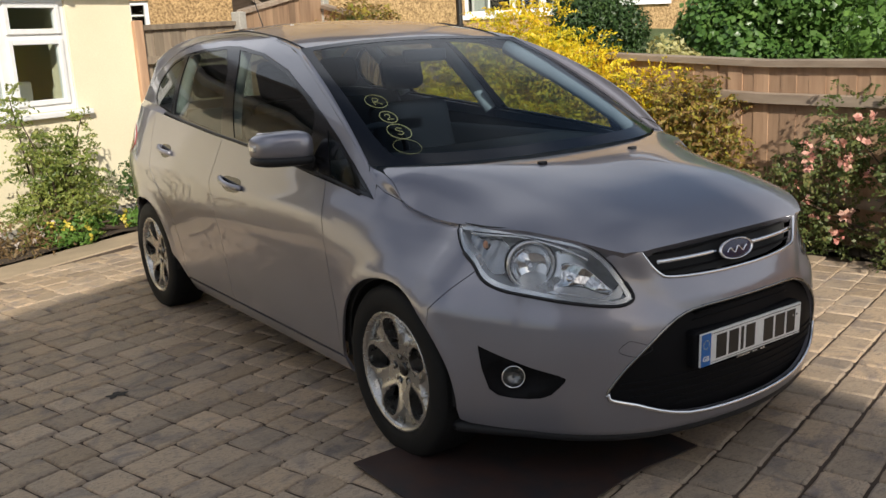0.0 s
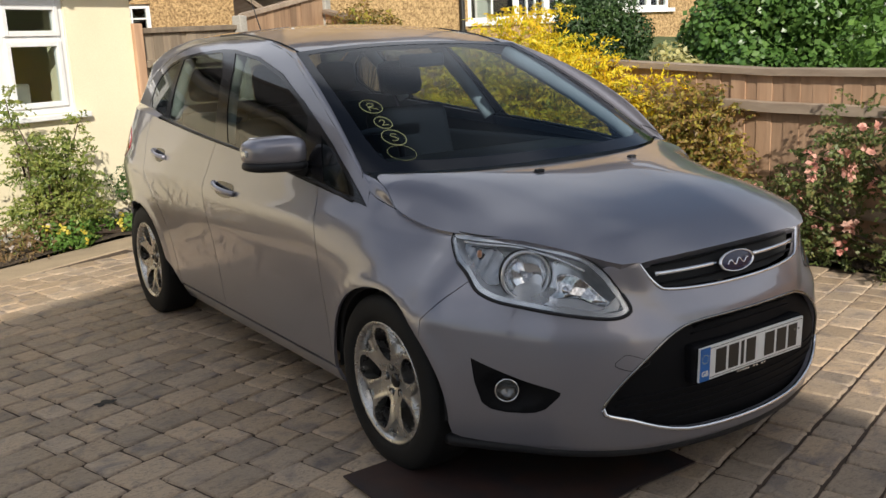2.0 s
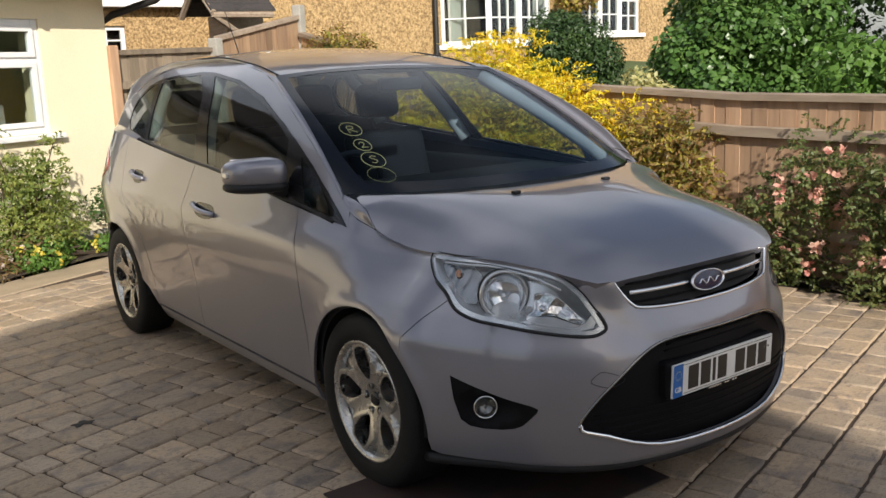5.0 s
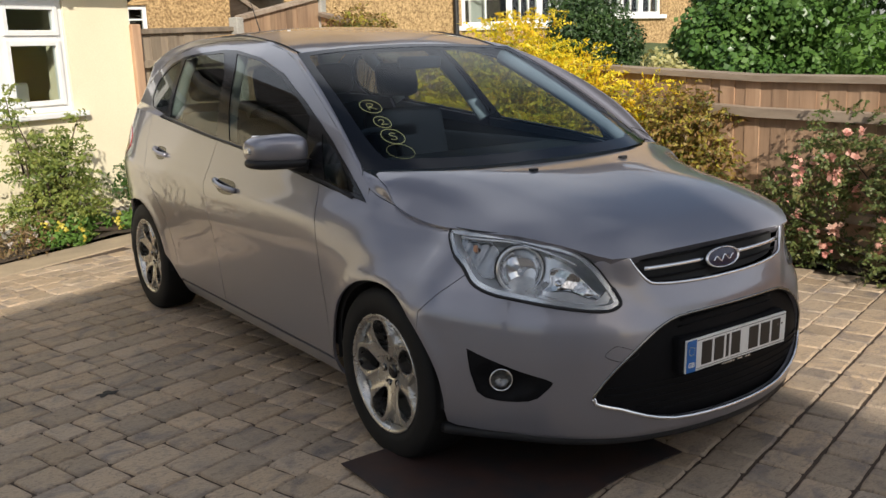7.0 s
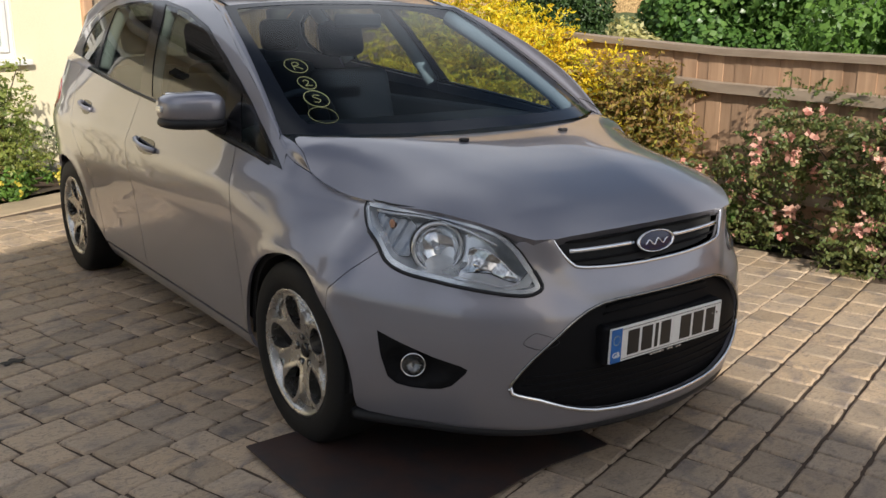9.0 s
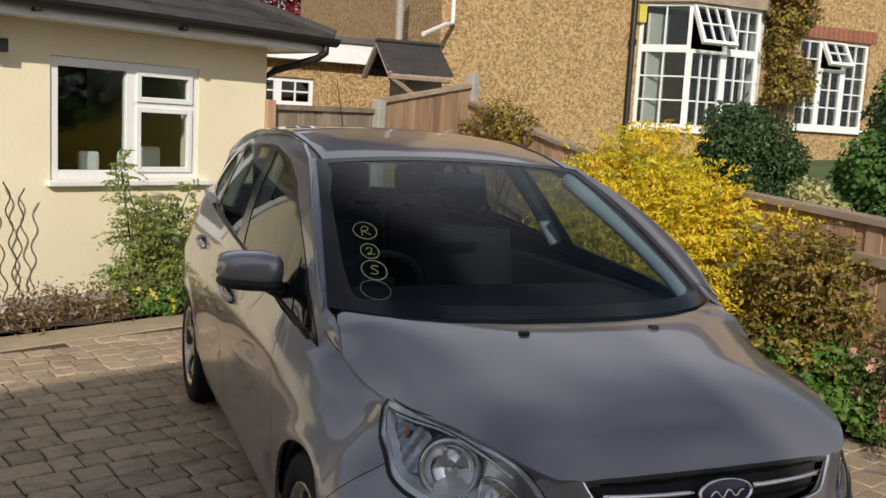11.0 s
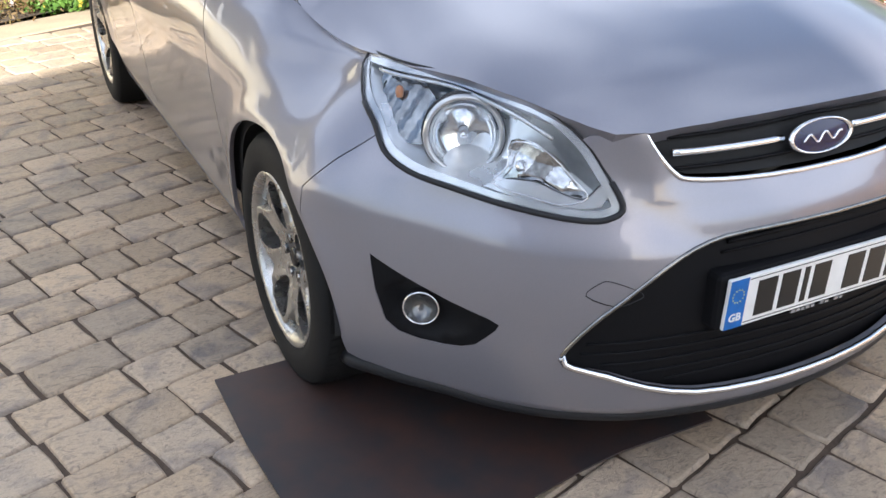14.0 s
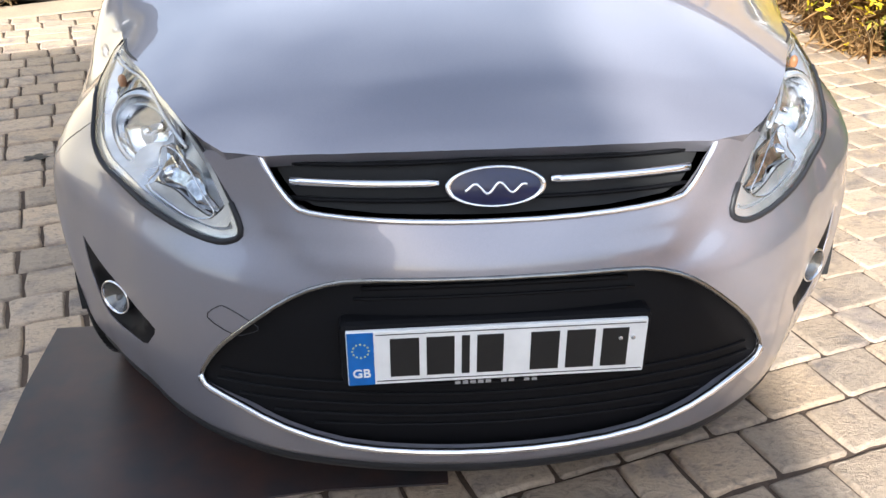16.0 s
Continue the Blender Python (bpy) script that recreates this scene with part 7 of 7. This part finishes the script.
shrub("fence_creeper", "dry creeper trailing over the fence top", "creeper", lobes_of(R, (2.75, 5.9, 1.55), (3.0, 7.3, 1.85), 12, 0.10, 0.2), 2200, 0.05, 0.03, L_COPPER, 8, (2.8, 6.6, 0.02), 19, spray=0.8)
shrub("wall_creeper", "reddish brown creeper climbing the wall between the windows", "creeper", lobes_of(R, (9.05, 9.1, 1.9), (9.62, 9.5, 4.2), 26, 0.14, 0.26, 0.2), 9000, 0.075, 0.05, L_COPPER, 12, (9.3, 9.45, 0.6), 27, spray=0.7)
Q = lambda u, v, z: tuple(WALL @ Vector((u, v, z)))
lob = [(np.array(Q(-0.80 + a * 1.05, -0.50 + b, z)), r) for a, b, z, r in ((0, 0, 0.25, 0.24), (-0.15, 0, 0.3, 0.2), (0.2, 0.05, 0.35, 0.22), (0.05, 0, 0.55, 0.2), (-0.12, 0.02, 0.62, 0.16), (0.22, 0, 0.62, 0.15), (-0.2, 0, 0.85, 0.11), (0.25, 0.02, 0.85, 0.09), (-0.24, 0.02, 1.05, 0.08), (-0.28, 0.03, 1.2, 0.06), (0.3, 0, 0.98, 0.05), (0.02, 0.0, 0.8, 0.12))]
shrub("tall_shrub", "leggy sage green shrub in front of the cream wall", "shrub", lob, 10000, 0.042, 0.018, L_SAGE, 14, Q(-0.80, -0.5, 0.02), 20, spray=0.3, twig=0.16)
lob = [(np.array(Q(u, -0.62 + 0.1 * math.sin(u * 9), 0.12)), 0.14 + 0.04 * math.sin(u * 5)) for u in np.linspace(-1.0, 0.2, 9)]
shrub("low_green_plant", "low bright green plants with yellow flowers by the paving", "plant", lob, 2600, 0.045, 0.028, L_BRIGHT, 6, Q(-0.3, -0.6, 0.02), 21, flowers=(26, 0.035, PETAL_Y, "small yellow flowers"))
lob = [(np.array(Q(u, -0.58 + 0.12 * math.sin(u * 7), 0.14 + 0.05 * math.sin(u * 11))), 0.15 + 0.05 * math.sin(u * 13)) for u in np.linspace(-3.6, -1.0, 18)]
shrub("dry_border_plants", "dry brownish border plants with pale flower heads", "plant", lob, 4200, 0.05, 0.016, L_DRY, 12, Q(-2.2, -0.6, 0.02), 22, flowers=(60, 0.028, PETAL_W, "pale flower heads"), spray=0.9)
lob = [(np.array(Q(u, -0.35 + 0.1 * math.sin(u * 5), 0.3 + 0.12 * math.sin(u * 3))), 0.22) for u in np.linspace(0.2, 2.4, 14)]
shrub("border_shrub", "green border shrub behind the car", "shrub", lob, 3600, 0.05, 0.03, L_GREEN, 10, Q(1.2, -0.4, 0.02), 23)
red = thing("red_tree", "distant tree with deep red autumn leaves", "tree", at=(5.6, 26.0, 0))
bm = tube([(5.6, 26, 0), (5.65, 26, 2.0), (5.5, 26, 4.2), (5.6, 26, 6.0)], 0.22, taper=0.3)
for a in range(7):
    tube([(5.6, 26, 2.6 + 0.3 * a), (5.6 + 1.3 * math.cos(a * 2.1), 26 + 1.3 * math.sin(a * 2.1), 4.0 + 0.35 * a)], 0.07, sides=6, bm=bm, taper=0.3)
part("trunk", bm, BARK, red)
lob = lobes_of(R, (3.9, 24.8, 3.4), (7.4, 27.2, 6.6), 34, 0.5, 0.9)
cnt = 9000
rng = np.random.default_rng(31)
pick = rng.integers(0, len(lob), cnt)
d = rng.normal(size=(cnt, 3))
d /= np.linalg.norm(d, axis=1)[:, None]
c = np.array([p for p, _ in lob])[pick] + d * (np.array([r for _, r in lob])[pick] * rng.uniform(0.4, 1, cnt) ** 0.5)[:, None]
leaf_mesh("crown", c, d + rng.normal(scale=0.6, size=d.shape), rng.uniform(0.10, 0.18, cnt), rng.uniform(0.07, 0.12, cnt), L_RED, red)
# wavy wire plant supports before the wall
for u, ph, h in ((-2.02, 0.0, 1.12), (-1.93, 1.4, 1.10), (-1.84, 2.6, 1.03), (-1.72, 0.7, 0.98)):
    pts = [Q(u + 0.09 * (h - z) * (1 if ph > 1 else -0.6) + 0.022 * math.sin(z * 26 + ph), -0.16, z) for z in np.linspace(0.03, h, 70)]
    ob = new("plant_spiral", mesh_of("plant_spiral", tube(pts, 0.006, sides=5), RUST))
    tagged(ob, "rusty wavy wire plant support by the wall", "plant support", group="wire plant supports")

# ---- the paving's stones: rows of blocks of three lengths
ROW_A, ROW_W = radians(16.8), 0.166
ROWD, ROWN = Vector((math.cos(ROW_A), math.sin(ROW_A), 0)), Vector((-math.sin(ROW_A), math.cos(ROW_A), 0))
rng = random.Random(9)


def stone_shape(w, rng):
    """A block with a pillowed, slightly crooked outline: (x, y, z) rings from its foot to its top."""
    h = ROW_W - 0.0095
    j = lambda s=0.005: rng.uniform(-s, s)
    cx, cy = 0.007 / w, 0.007 / h
    base = []
    for x, y in ((cx, 0), (0.36, 0), (0.68, 0), (1 - cx, 0), (1, cy), (1, 0.5), (1, 1 - cy), (1 - cx, 1), (0.64, 1), (0.32, 1), (cx, 1), (0, 1 - cy), (0, 0.5), (0, cy)):
        base.append(((x - 0.5) * w + j(0.004), (y - 0.5) * h + j(0.0032)))
    rings = []
    for s, z in ((0.0, -0.006), (0.0025, 0.0025), (0.0085, 0.0062)):
        rings.append([(x * (1 - 2 * s / w), y * (1 - 2 * s / h), z + j(0.0010)) for x, y in base])
    return rings


def stone_faces(o=0):
    f = []
    for r in range(2):
        for k in range(14):
            f.append((o + r * 14 + k, o + r * 14 + (k + 1) % 14, o + (r + 1) * 14 + (k + 1) % 14, o + (r + 1) * 14 + k))
    f.append(tuple(o + 28 + k for k in range(14)))
    return f


SIZES = (0.13, 0.16, 0.19, 0.235)
ROW_LINE = curve([-30, 0, 1, 10, 14, 44], [-5.91, -0.872, -0.704, 0.717, 1.387, 6.42])
shapes = {}
for w in SIZES:
    for v in range(6):
        me = bpy.data.meshes.new("stone")
        me.from_pydata([p for ring in stone_shape(w - 0.0090, rng) for p in ring], [], stone_faces())
        for f in me.polygons:
            f.use_smooth = f.index < 28
        me.materials.append(STONE)
        shapes[w, v] = me


def on_paving(p):
    q = WALL.inverted() @ p
    return -4.2 < p.x < 2.66 and -4.5 < p.y < 6.5 and q.y < -1.2


near, far_v, far_f = [], [], []
spots = []
for r in range(-30, 44):
    d = (ROW_LINE(r) + ROW_LINE(r + 1)) / 2
    s = -7.0 + rng.uniform(0, 0.2)
    while s < 6.5:
        w = rng.choice((0.13, 0.16, 0.16, 0.19, 0.19, 0.235))
        p = ROWD * (s + w / 2) + ROWN * d
        s += w
        if on_paving(p):
            spots.append((p, w))
nearest = sorted(spots, key=lambda q: min((q[0] - Vector((-1.3, 0.2, 0))).length, (q[0] - Vector((0.8, -0.9, 0))).length + 0.4))[:300]
chosen = {id(q) for q in nearest}
for q in spots:
    p, w = q
    turn = ROW_A + rng.uniform(-0.006, 0.006) + (math.pi if rng.random() < 0.5 else 0)
    m = Matrix.Translation((p.x, p.y, 0.004 + rng.uniform(-0.0015, 0.0015))) @ Matrix.Rotation(turn, 4, "Z")
    if id(q) in chosen:
        ob = new("stone", shapes[w, rng.randrange(6)])
        ob.parent = paving
        ob.matrix_local = m
    else:
        o = len(far_v)
        far_v += [tuple(m @ Vector(t)) for ring in stone_shape(w - 0.0090, rng) for t in ring]
        far_f += stone_faces(o)
rest = data_part("stones", far_v, far_f, STONE_FAR, paving, "further paving blocks")
tagged(rest, kind="stuff")
for f in rest.data.polygons:
    f.use_smooth = len(f.vertices) == 4
